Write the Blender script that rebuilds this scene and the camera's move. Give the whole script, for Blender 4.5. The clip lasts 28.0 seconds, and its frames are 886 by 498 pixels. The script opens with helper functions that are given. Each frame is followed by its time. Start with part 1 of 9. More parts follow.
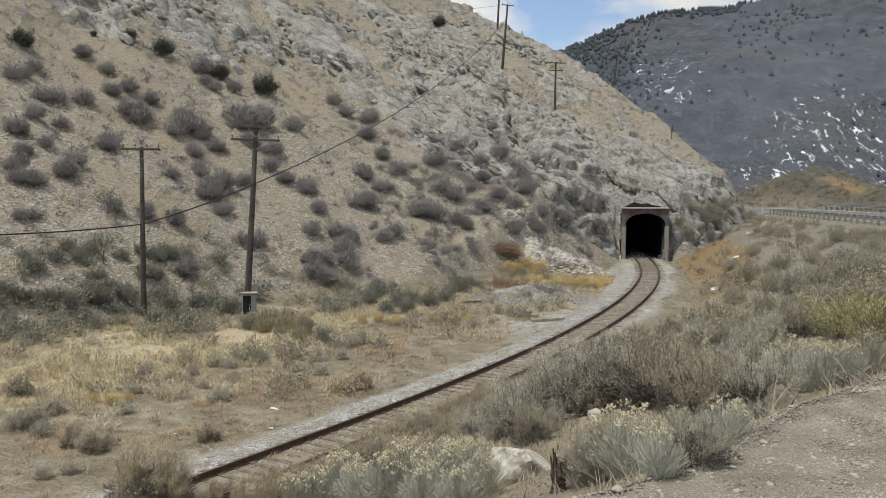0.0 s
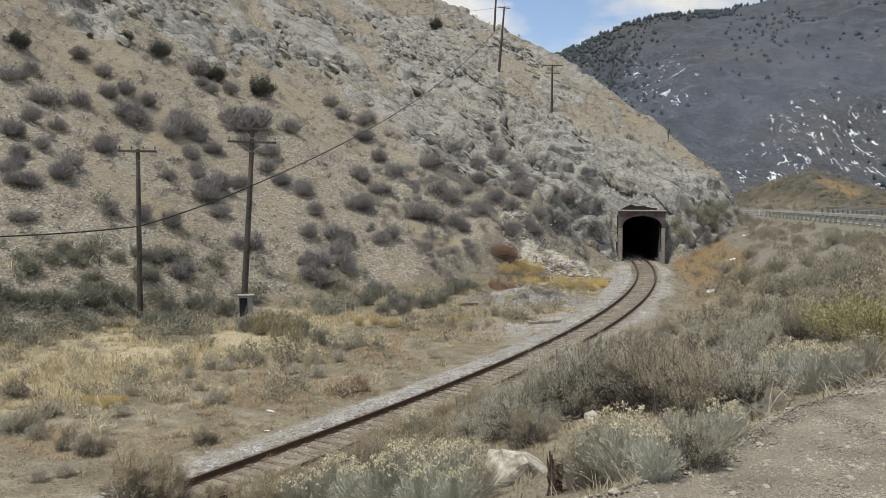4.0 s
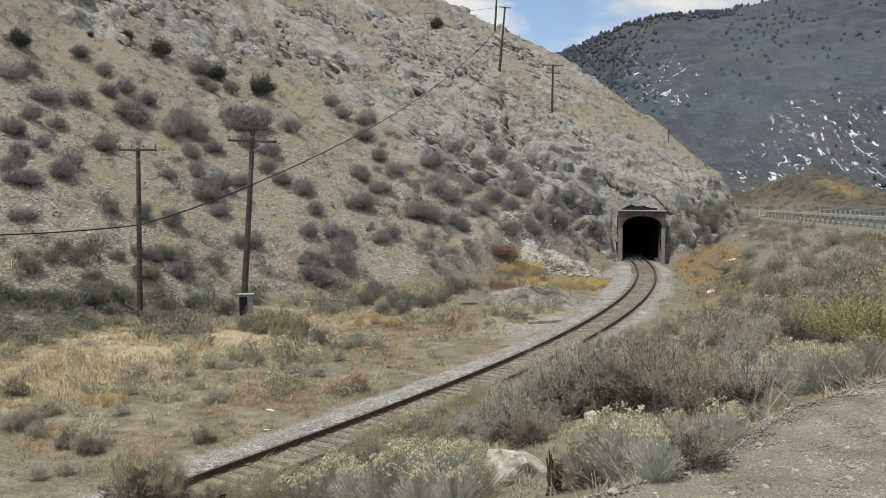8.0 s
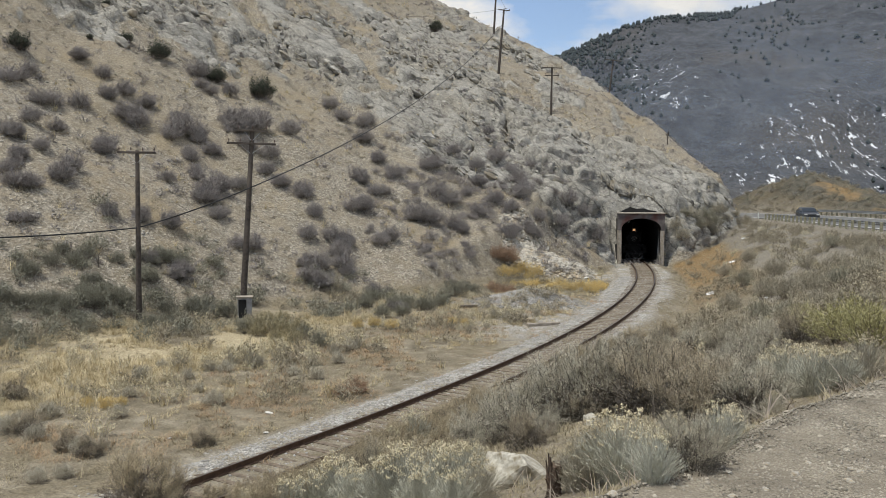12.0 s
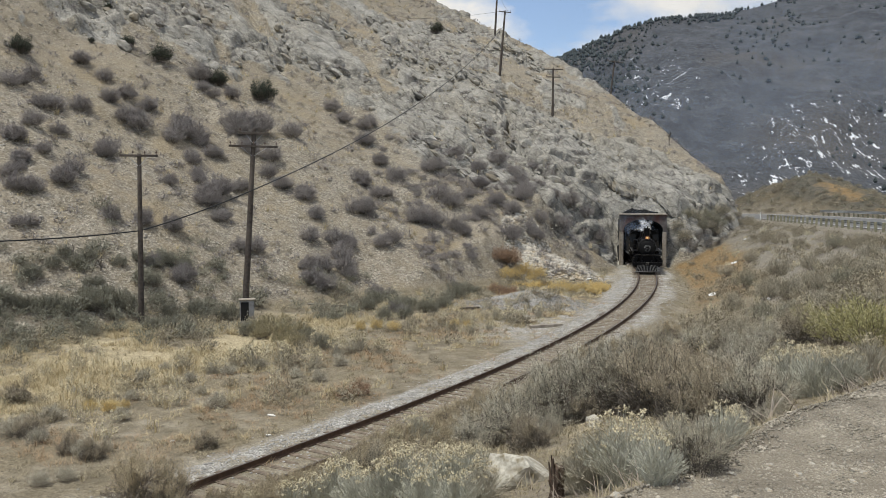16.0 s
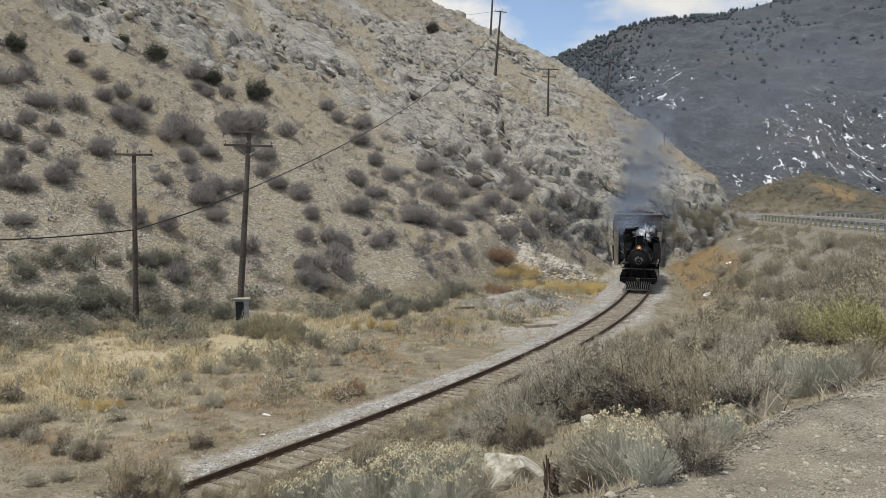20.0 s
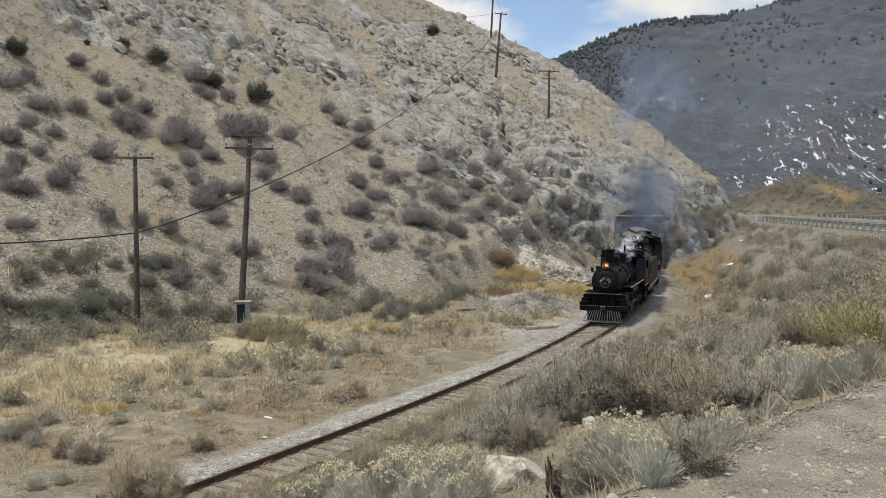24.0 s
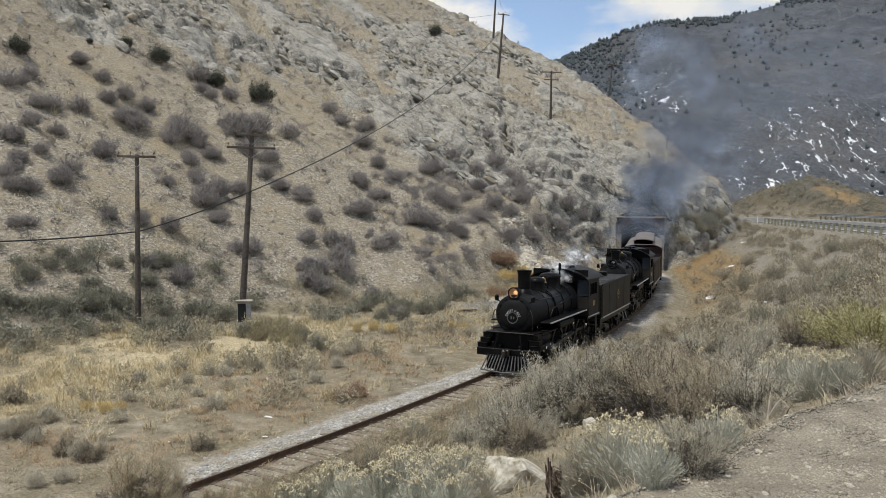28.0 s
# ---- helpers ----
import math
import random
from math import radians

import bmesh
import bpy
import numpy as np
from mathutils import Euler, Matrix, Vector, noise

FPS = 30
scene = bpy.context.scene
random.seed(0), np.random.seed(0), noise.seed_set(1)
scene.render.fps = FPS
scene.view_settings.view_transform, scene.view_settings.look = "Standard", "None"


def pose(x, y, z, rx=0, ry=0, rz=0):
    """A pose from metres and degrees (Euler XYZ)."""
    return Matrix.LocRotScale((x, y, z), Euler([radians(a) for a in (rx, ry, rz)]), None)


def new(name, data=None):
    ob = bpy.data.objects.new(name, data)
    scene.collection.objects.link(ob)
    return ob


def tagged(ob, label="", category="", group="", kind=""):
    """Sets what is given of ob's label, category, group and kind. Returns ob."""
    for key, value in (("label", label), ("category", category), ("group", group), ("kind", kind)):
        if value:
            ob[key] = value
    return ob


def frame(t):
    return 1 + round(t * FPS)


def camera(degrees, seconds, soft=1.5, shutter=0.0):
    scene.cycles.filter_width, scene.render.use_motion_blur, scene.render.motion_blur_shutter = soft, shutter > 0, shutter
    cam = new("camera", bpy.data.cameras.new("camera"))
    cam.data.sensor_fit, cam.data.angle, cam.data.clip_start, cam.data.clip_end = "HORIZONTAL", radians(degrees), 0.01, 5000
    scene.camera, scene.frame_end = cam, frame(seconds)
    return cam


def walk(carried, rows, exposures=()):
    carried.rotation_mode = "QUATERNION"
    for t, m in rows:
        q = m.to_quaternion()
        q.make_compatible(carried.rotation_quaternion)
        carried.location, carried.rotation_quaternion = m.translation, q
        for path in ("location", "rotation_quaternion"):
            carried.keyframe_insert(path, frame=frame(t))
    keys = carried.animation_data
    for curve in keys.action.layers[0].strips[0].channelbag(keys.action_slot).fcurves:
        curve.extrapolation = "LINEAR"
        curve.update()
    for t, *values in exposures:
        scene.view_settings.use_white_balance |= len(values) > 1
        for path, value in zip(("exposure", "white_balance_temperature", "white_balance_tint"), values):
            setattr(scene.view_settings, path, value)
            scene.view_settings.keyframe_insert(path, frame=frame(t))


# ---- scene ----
# The place: a railway tunnel in a dry canyon. x to the right, y into the canyon, z up; rail tops at z = 0.
EYE = 6.95
cam = camera(55.18, 28.0, soft=0.65)
# seconds, turn to the left, tilt, lean (degrees): a camera held by hand on one spot
HELD = [
    (0, 0.000, -3.928, 0.000), (0.5, -0.046, -3.920, -0.015), (1, -0.152, -3.922, 0.018), (1.5, -0.187, -3.932, 0.042), (2, -0.230, -3.818, 0.065), (2.5, -0.230, -3.815, 0.047),
    (3, -0.213, -3.775, 0.081), (3.5, -0.205, -3.762, 0.061), (5.5, -0.347, -3.835, 0.069), (6, -0.376, -3.822, 0.155), (6.5, -0.310, -3.802, 0.072), (7, -0.255, -3.783, 0.117),
    (7.5, -0.253, -3.768, 0.146), (8, -0.220, -3.804, 0.192), (8.5, -0.184, -3.776, 0.187), (9, -0.214, -3.764, 0.216), (9.5, -0.238, -3.750, 0.209), (10, -0.247, -3.741, 0.203),
    (10.5, -0.214, -3.777, 0.230), (11, -0.165, -3.758, 0.195), (11.5, -0.218, -3.750, 0.205), (12, -0.278, -3.637, 0.176), (12.5, -0.327, -3.578, 0.210), (14.5, -0.158, -3.576, -0.001),
    (15, -0.105, -3.581, 0.006), (15.5, -0.050, -3.506, 0.016), (16, -0.145, -3.508, -0.045), (16.5, -0.249, -3.524, 0.012), (17, -0.301, -3.569, -0.044), (17.5, -0.344, -3.583, 0.063),
    (18, -0.426, -3.546, 0.126), (18.5, -0.459, -3.538, 0.158), (19, -0.459, -3.527, 0.109), (19.5, -0.434, -3.502, 0.010), (20, -0.468, -3.531, 0.066), (20.5, -0.458, -3.502, -0.022),
    (21, -0.464, -3.464, -0.042), (21.5, -0.415, -3.454, -0.037), (23.5, -0.371, -3.402, -0.189), (24, -0.394, -3.385, -0.110), (24.5, -0.297, -3.392, -0.074), (25, -0.297, -3.359, -0.108),
    (25.5, -0.297, -3.359, -0.108), (26, -0.244, -3.336, -0.174), (26.5, -0.295, -3.343, -0.068), (27, -0.366, -3.367, 0.016), (27.5, -0.326, -3.335, 0.114), (28, -0.309, -3.359, 0.195),
]
walk(cam, [(t, pose(0, 0, EYE, 90 + p, 0, w) @ pose(0, 0, 0, 0, 0, r)) for t, w, p, r in HELD], exposures=[(0, 0.02), (21.5, 0.02), (23.5, 0.09), (28, 0.09)])

# ---- light: a bright sky, mostly cloud, with a veiled sun ----
SUN_UP, SUN_TURN = radians(68), radians(232)
world = bpy.data.worlds.new("world")
scene.world = world
world.use_nodes = True
wn, wl = world.node_tree.nodes, world.node_tree.links
wn.clear()
w_out = wn.new("ShaderNodeOutputWorld")
w_bg = wn.new("ShaderNodeBackground")
w_sky = wn.new("ShaderNodeTexSky")
w_sky.sky_type, w_sky.sun_disc = "NISHITA", False
w_sky.sun_elevation, w_sky.sun_rotation = SUN_UP, SUN_TURN
w_sky.air_density, w_sky.dust_density, w_sky.altitude = 1.0, 0.6, 2000
w_co = wn.new("ShaderNodeTexCoord")
w_map = wn.new("ShaderNodeMapping")
w_map.inputs["Scale"].default_value = (1.0, 1.0, 2.2)
w_map.inputs["Location"].default_value = (0.35, 0.1, 0.0)
w_noise = wn.new("ShaderNodeTexNoise")
w_noise.inputs["Scale"].default_value, w_noise.inputs["Detail"].default_value = 5.0, 6.0
w_noise.inputs["Roughness"].default_value = 0.55
w_ramp = wn.new("ShaderNodeValToRGB")
w_ramp.color_ramp.elements[0].position, w_ramp.color_ramp.elements[1].position = 0.44, 0.6
w_ramp.color_ramp.elements[0].color = (0.07, 0.07, 0.07, 1)
w_mix = wn.new("ShaderNodeMixRGB")
w_mix.inputs["Color2"].default_value = (5.6, 5.5, 5.3, 1)
wl.new(w_co.outputs["Generated"], w_map.inputs["Vector"])
wl.new(w_map.outputs["Vector"], w_noise.inputs["Vector"])
wl.new(w_noise.outputs["Fac"], w_ramp.inputs["Fac"])
wl.new(w_ramp.outputs["Color"], w_mix.inputs["Fac"])
wl.new(w_sky.outputs["Color"], w_mix.inputs["Color1"])
wl.new(w_mix.outputs["Color"], w_bg.inputs["Color"])
w_bg.inputs["Strength"].default_value = 0.15
wl.new(w_bg.outputs["Background"], w_out.inputs["Surface"])
sun_data = bpy.data.lights.new("sun", "SUN")
sun_data.energy, sun_data.angle, sun_data.color = 3.4, radians(12), (1.0, 0.97, 0.86)
sun = new("sun", sun_data)
sun.rotation_euler = (radians(90) - SUN_UP, 0, math.pi - SUN_TURN)
scene.cycles.transparent_max_bounces = 32


# ---- materials ----
def rgb(c):
    return (c[0], c[1], c[2], 1)


def mat(name, c1, c2=None, scale=3.0, rough=0.9, bump=0.3, metal=0.0, c3=None, scale3=0.4, vary=0.0, dist=0.02):
    """A surface of two mottled colours and a third in larger stains, with grain; vary: difference from thing to thing."""
    m = bpy.data.materials.new(name)
    m.use_nodes = True
    n, l = m.node_tree.nodes, m.node_tree.links
    b = n["Principled BSDF"]
    co = n.new("ShaderNodeTexCoord")
    no = n.new("ShaderNodeTexNoise")
    no.inputs["Scale"].default_value, no.inputs["Detail"].default_value = scale, 5
    l.new(co.outputs["Object"], no.inputs["Vector"])
    ra = n.new("ShaderNodeValToRGB")
    ra.color_ramp.elements[0].position, ra.color_ramp.elements[1].position = 0.35, 0.68
    ra.color_ramp.elements[0].color = rgb(c1)
    ra.color_ramp.elements[1].color = rgb(c2 or [v * 1.35 for v in c1])
    l.new(no.outputs["Fac"], ra.inputs["Fac"])
    colour = ra.outputs["Color"]
    if c3:
        n3 = n.new("ShaderNodeTexNoise")
        n3.inputs["Scale"].default_value, n3.inputs["Detail"].default_value = scale3, 4
        l.new(co.outputs["Object"], n3.inputs["Vector"])
        r3 = n.new("ShaderNodeValToRGB")
        r3.color_ramp.elements[0].position, r3.color_ramp.elements[1].position = 0.5, 0.66
        l.new(n3.outputs["Fac"], r3.inputs["Fac"])
        mx = n.new("ShaderNodeMixRGB")
        mx.inputs["Color2"].default_value = rgb(c3)
        l.new(r3.outputs["Color"], mx.inputs["Fac"])
        l.new(colour, mx.inputs["Color1"])
        colour = mx.outputs["Color"]
    if vary:
        oi = n.new("ShaderNodeObjectInfo")
        geo = n.new("ShaderNodeNewGeometry")
        ad = n.new("ShaderNodeMath")
        ad.operation = "ADD"
        l.new(oi.outputs["Random"], ad.inputs[0])
        l.new(geo.outputs["Random Per Island"], ad.inputs[1])
        mr = n.new("ShaderNodeMapRange")
        mr.inputs["From Max"].default_value = 2.0
        mr.inputs["To Min"].default_value, mr.inputs["To Max"].default_value = 1 - vary, 1 + vary
        l.new(ad.outputs["Value"], mr.inputs["Value"])
        vm = n.new("ShaderNodeVectorMath")
        vm.operation = "SCALE"
        l.new(colour, vm.inputs[0])
        l.new(mr.outputs["Result"], vm.inputs["Scale"])
        colour = vm.outputs["Vector"]
    l.new(colour, b.inputs["Base Color"])
    b.inputs["Roughness"].default_value, b.inputs["Metallic"].default_value = rough, metal
    if bump:
        nb = n.new("ShaderNodeTexNoise")
        nb.inputs["Scale"].default_value, nb.inputs["Detail"].default_value = scale * 4, 6
        l.new(co.outputs["Object"], nb.inputs["Vector"])
        bu = n.new("ShaderNodeBump")
        bu.inputs["Strength"].default_value, bu.inputs["Distance"].default_value = bump, dist
        l.new(nb.outputs["Fac"], bu.inputs["Height"])
        l.new(bu.outputs["Normal"], b.inputs["Normal"])
    return m


def ground_material():
    """Soil, scree, rock, straw, ochre, ballast and gravel, by the plan's zones."""
    m = bpy.data.materials.new("ground")
    m.use_nodes = True
    n, l = m.node_tree.nodes, m.node_tree.links
    b = n["Principled BSDF"]
    co = n.new("ShaderNodeTexCoord")

    def noise_tex(scale, detail=6, rough=0.55, stretch=None):
        t = n.new("ShaderNodeTexNoise")
        t.inputs["Scale"].default_value, t.inputs["Detail"].default_value = scale, detail
        t.inputs["Roughness"].default_value = rough
        if stretch:
            mp = n.new("ShaderNodeMapping")
            mp.inputs["Rotation"].default_value, mp.inputs["Scale"].default_value = stretch
            l.new(co.outputs["Object"], mp.inputs["Vector"])
            l.new(mp.outputs["Vector"], t.inputs["Vector"])
        else:
            l.new(co.outputs["Object"], t.inputs["Vector"])
        return t.outputs["Fac"]

    def ramp(fac, stops):
        r = n.new("ShaderNodeValToRGB")
        while len(r.color_ramp.elements) < len(stops):
            r.color_ramp.elements.new(0.5)
        for e, (p, c) in zip(r.color_ramp.elements, stops):
            e.position, e.color = p, rgb(c)
        l.new(fac, r.inputs["Fac"])
        return r.outputs["Color"]

    def mix(fac, a, c, kind="MIX"):
        x = n.new("ShaderNodeMixRGB")
        x.blend_type = kind
        for s, k in ((fac, "Fac"), (a, "Color1"), (c, "Color2")):
            if isinstance(s, (int, float)):
                x.inputs[k].default_value = s if k == "Fac" else (s, s, s, 1)
            else:
                l.new(s, x.inputs[k])
        return x.outputs["Color"]

    def zone(name):
        a = n.new("ShaderNodeAttribute")
        a.attribute_name = name
        return a.outputs["Fac"]

    def ragged(fac, grain, sharp=0.25):
        """A zone's edge broken up by grain."""
        a = n.new("ShaderNodeMath")
        a.operation = "ADD"
        l.new(fac, a.inputs[0])
        l.new(grain, a.inputs[1])
        r = n.new("ShaderNodeMapRange")
        r.inputs["From Min"].default_value, r.inputs["From Max"].default_value = 1 - sharp, 1 + sharp
        l.new(a.outputs["Value"], r.inputs["Value"])
        return r.outputs["Result"]

    big, mid, fine, grit = noise_tex(0.12, 4), noise_tex(1.1), noise_tex(6), noise_tex(26, 3)
    # pebbles: cells of stone in the soil
    vo = n.new("ShaderNodeTexVoronoi")
    vo.inputs["Scale"].default_value = 6.5
    vo.inputs["Randomness"].default_value = 1.0
    vs = n.new("ShaderNodeTexVoronoi")
    vs.inputs["Scale"].default_value = 17
    l.new(co.outputs["Object"], vs.inputs["Vector"])
    l.new(co.outputs["Object"], vo.inputs["Vector"])
    soil = ramp(mid, [(0.3, (0.19, 0.158, 0.115)), (0.55, (0.265, 0.222, 0.163)), (0.75, (0.345, 0.298, 0.228))])
    soil = mix(ramp(big, [(0.4, (0, 0, 0)), (0.62, (1, 1, 1))]), soil, ramp(fine, [(0.3, (0.205, 0.17, 0.114)), (0.7, (0.32, 0.27, 0.19))]))
    peb = ramp(vo.outputs["Color"], [(0.25, (0.13, 0.115, 0.092)), (0.55, (0.26, 0.232, 0.187)), (0.8, (0.45, 0.41, 0.345))])
    peb = mix(ramp(vs.outputs["Color"], [(0.35, (0, 0, 0)), (0.6, (0.8, 0.8, 0.8))]), peb, ramp(fine, [(0.3, (0.14, 0.125, 0.1)), (0.7, (0.36, 0.325, 0.27))]))
    scree = mix(ramp(noise_tex(0.7, 5, 0.65), [(0.36, (0.35, 0.35, 0.35)), (0.58, (0.95, 0.95, 0.95))]), soil, peb)
    # bare ochre patches between the stones
    bare = ramp(fine, [(0.3, (0.235, 0.185, 0.115)), (0.7, (0.34, 0.275, 0.18))])
    scree = mix(ramp(noise_tex(0.17, 5, 0.6), [(0.57, (0, 0, 0)), (0.7, (0.7, 0.7, 0.7))]), scree, bare)
    col = mix(ragged(zone("scree"), fine), soil, scree)
    flat = ramp(mid, [(0.3, (0.125, 0.107, 0.077)), (0.52, (0.215, 0.186, 0.138)), (0.72, (0.34, 0.304, 0.237))])
    flat = mix(ramp(noise_tex(0.35, 5, 0.6), [(0.42, (0, 0, 0)), (0.62, (0.7, 0.7, 0.7))]), flat, ramp(fine, [(0.3, (0.15, 0.125, 0.083)), (0.7, (0.27, 0.23, 0.16))]))
    col = mix(ragged(zone("flat"), mid), col, flat)
    straw = ramp(fine, [(0.3, (0.31, 0.257, 0.165)), (0.7, (0.5, 0.43, 0.293))])
    col = mix(ragged(zone("straw"), mid), col, straw)
    ochre = ramp(fine, [(0.3, (0.165, 0.113, 0.058)), (0.7, (0.29, 0.203, 0.108))])
    col = mix(ragged(zone("ochre"), mid), col, ochre)
    stony = ramp(vs.outputs["Color"], [(0.25, (0.13, 0.118, 0.1)), (0.8, (0.34, 0.315, 0.272))])
    stony = mix(ramp(mid, [(0.4, (0.15, 0.15, 0.15)), (0.64, (0.85, 0.85, 0.85))]), stony, ramp(fine, [(0.3, (0.14, 0.122, 0.096)), (0.7, (0.245, 0.217, 0.175))]))
    col = mix(ragged(zone("bank"), mid, 0.4), col, stony)
    dim = mix(ramp(big, [(0.42, (0, 0, 0)), (0.6, (1, 1, 1))]), ramp(mid, [(0.3, (0.065, 0.061, 0.05)), (0.7, (0.14, 0.128, 0.103))]), ramp(fine, [(0.3, (0.09, 0.075, 0.05)), (0.7, (0.175, 0.147, 0.1))]))
    col = mix(ragged(zone("knoll"), mid), col, dim)
    col = mix(ragged(mix(zone("knoll"), 0.0, zone("ochre")), mid), col, ochre)
    # beds and joints of the rock, dipping to the right
    def bed_map(*size):
        mp = n.new("ShaderNodeMapping")
        mp.vector_type = "TEXTURE"
        mp.inputs["Rotation"].default_value, mp.inputs["Scale"].default_value = (0.1, radians(33.5), 0.3), size
        nz = n.new("ShaderNodeTexNoise")
        nz.inputs["Scale"].default_value, nz.inputs["Detail"].default_value = 0.45, 5
        l.new(co.outputs["Object"], nz.inputs["Vector"])
        wob = n.new("ShaderNodeVectorMath")
        wob.operation = "MULTIPLY_ADD"
        l.new(nz.outputs["Color"], wob.inputs[0])
        wob.inputs[1].default_value = (1.2, 1.2, 1.2)
        l.new(co.outputs["Object"], wob.inputs[2])
        l.new(wob.outputs["Vector"], mp.inputs["Vector"])
        return mp.outputs["Vector"]

    def bed_noise(size, detail, rough):
        t = n.new("ShaderNodeTexNoise")
        t.inputs["Scale"].default_value, t.inputs["Detail"].default_value = 1.0, detail
        t.inputs["Roughness"].default_value = rough
        l.new(bed_map(*size), t.inputs["Vector"])
        return t.outputs["Fac"]

    def joints(size, width, dark):
        cr = n.new("ShaderNodeTexVoronoi")
        cr.feature = "DISTANCE_TO_EDGE"
        cr.inputs["Scale"].default_value = 1.0
        l.new(bed_map(*size), cr.inputs["Vector"])
        return ramp(cr.outputs["Distance"], [(0.0, (dark, dark * 0.96, dark * 0.9)), (width, (1, 1, 1))])

    strata = bed_noise((1.9, 1.7, 0.95), 9, 0.72)
    rock = ramp(strata, [(0.3, (0.07, 0.066, 0.058)), (0.41, (0.165, 0.157, 0.14)), (0.53, (0.25, 0.239, 0.213)), (0.7, (0.42, 0.4, 0.357))])
    rock = mix(ramp(big, [(0.42, (0, 0, 0)), (0.68, (0.6, 0.6, 0.6))]), rock, ramp(mid, [(0.3, (0.2, 0.172, 0.126)), (0.7, (0.33, 0.287, 0.213))]))
    rock = mix(0.4, rock, ramp(fine, [(0.34, (0.1, 0.097, 0.09)), (0.62, (0.5, 0.48, 0.435))]))
    rock = mix(ramp(bed_noise((0.9, 0.9, 0.6), 6, 0.75), [(0.36, (0.85, 0.85, 0.85)), (0.44, (0, 0, 0))]), rock, ramp(grit, [(0.3, (0.075, 0.07, 0.066)), (0.7, (0.17, 0.16, 0.15))]))
    rock = mix(ramp(noise_tex(0.2, 4, 0.5), [(0.45, (0, 0, 0)), (0.6, (0.6, 0.6, 0.6))]), rock, ramp(fine, [(0.3, (0.27, 0.26, 0.235)), (0.7, (0.42, 0.405, 0.37))]))
    rock = mix(0.5, rock, joints((7.5, 6.0, 2.3), 0.03, 0.12), "MULTIPLY")
    rock = mix(0.35, rock, joints((1.4, 1.3, 0.75), 0.1, 0.35), "MULTIPLY")
    rockzone = ragged(zone("rock"), mid, 0.16)
    col = mix(rockzone, col, rock)
    vb = n.new("ShaderNodeTexVoronoi")
    vb.inputs["Scale"].default_value = 16
    l.new(co.outputs["Object"], vb.inputs["Vector"])
    bal = ramp(vb.outputs["Color"], [(0.2, (0.24, 0.235, 0.225)), (0.8, (0.6, 0.585, 0.56))])
    bal = mix(ramp(mid, [(0.38, (0.15, 0.15, 0.15)), (0.6, (0.85, 0.85, 0.85))]), bal, flat)
    col = mix(ragged(zone("ballast"), mid), col, bal)
    grav = ramp(noise_tex(85, 5, 0.7), [(0.34, (0.1, 0.086, 0.067)), (0.5, (0.235, 0.207, 0.162)), (0.66, (0.42, 0.38, 0.31))])
    grav = mix(ramp(noise_tex(2.3, 5, 0.65), [(0.4, (0, 0, 0)), (0.62, (0.65, 0.65, 0.65))]), grav, ramp(noise_tex(40, 4, 0.7), [(0.3, (0.1, 0.086, 0.068)), (0.7, (0.2, 0.172, 0.138))]))
    col = mix(ragged(zone("gravel"), fine), col, grav)
    # grit: light and dark specks everywhere
    speck = ramp(noise_tex(21, 4, 0.85), [(0.34, (0.28, 0.275, 0.27)), (0.47, (0.95, 0.95, 0.95)), (0.53, (1.0, 1.0, 1.0)), (0.64, (1.65, 1.63, 1.58))])
    less = n.new("ShaderNodeMapRange")
    less.inputs["To Min"].default_value, less.inputs["To Max"].default_value = 0.85, 0.12
    l.new(zone("gravel"), less.inputs["Value"])
    col = mix(less.outputs["Result"], col, speck, "MULTIPLY")
    l.new(col, b.inputs["Base Color"])
    b.inputs["Roughness"].default_value = 0.95
    b.inputs["Specular IOR Level"].default_value = 0.2
    b1 = n.new("ShaderNodeBump")
    b1.inputs["Strength"].default_value, b1.inputs["Distance"].default_value = 0.6, 0.13
    l.new(mix(zone("gravel"), mix(rockzone, vo.outputs["Distance"], strata), big), b1.inputs["Height"])
    b2 = n.new("ShaderNodeBump")
    b2.inputs["Distance"].default_value = 0.03
    calm = n.new("ShaderNodeMapRange")
    calm.inputs["To Min"].default_value, calm.inputs["To Max"].default_value = 0.6, 0.3
    l.new(zone("gravel"), calm.inputs["Value"])
    l.new(calm.outputs["Result"], b2.inputs["Strength"])
    l.new(grit, b2.inputs["Height"])
    l.new(b1.outputs["Normal"], b2.inputs["Normal"])
    l.new(b2.outputs["Normal"], b.inputs["Normal"])
    return m


GROUND = ground_material()
RAIL_RUST = mat("rusty_rail", (0.075, 0.045, 0.03), (0.13, 0.08, 0.05), 8, 0.7, 0.2, 0.3)
RAIL_TOP = mat("worn_rail_top", (0.12, 0.10, 0.09), (0.2, 0.18, 0.165), 3, 0.4, 0.05, 0.8)
TIE_WOOD = mat("weathered_tie", (0.095, 0.073, 0.054), (0.2, 0.16, 0.122), 5, 0.95, 0.6, vary=0.3)
POLE_WOOD = mat("creosoted_pole", (0.045, 0.036, 0.03), (0.09, 0.074, 0.062), 6, 0.9, 0.5, c3=(0.12, 0.1, 0.085))
PALE_WOOD = mat("grey_weathered_wood", (0.22, 0.19, 0.155), (0.36, 0.32, 0.27), 4, 0.95, 0.5)
STEEL = mat("galvanised_steel", (0.36, 0.37, 0.38), (0.48, 0.49, 0.5), 2, 0.5, 0.05, 0.6)
CABLE = mat("black_cable", (0.012, 0.012, 0.012), (0.02, 0.02, 0.02), 2, 0.6, 0)
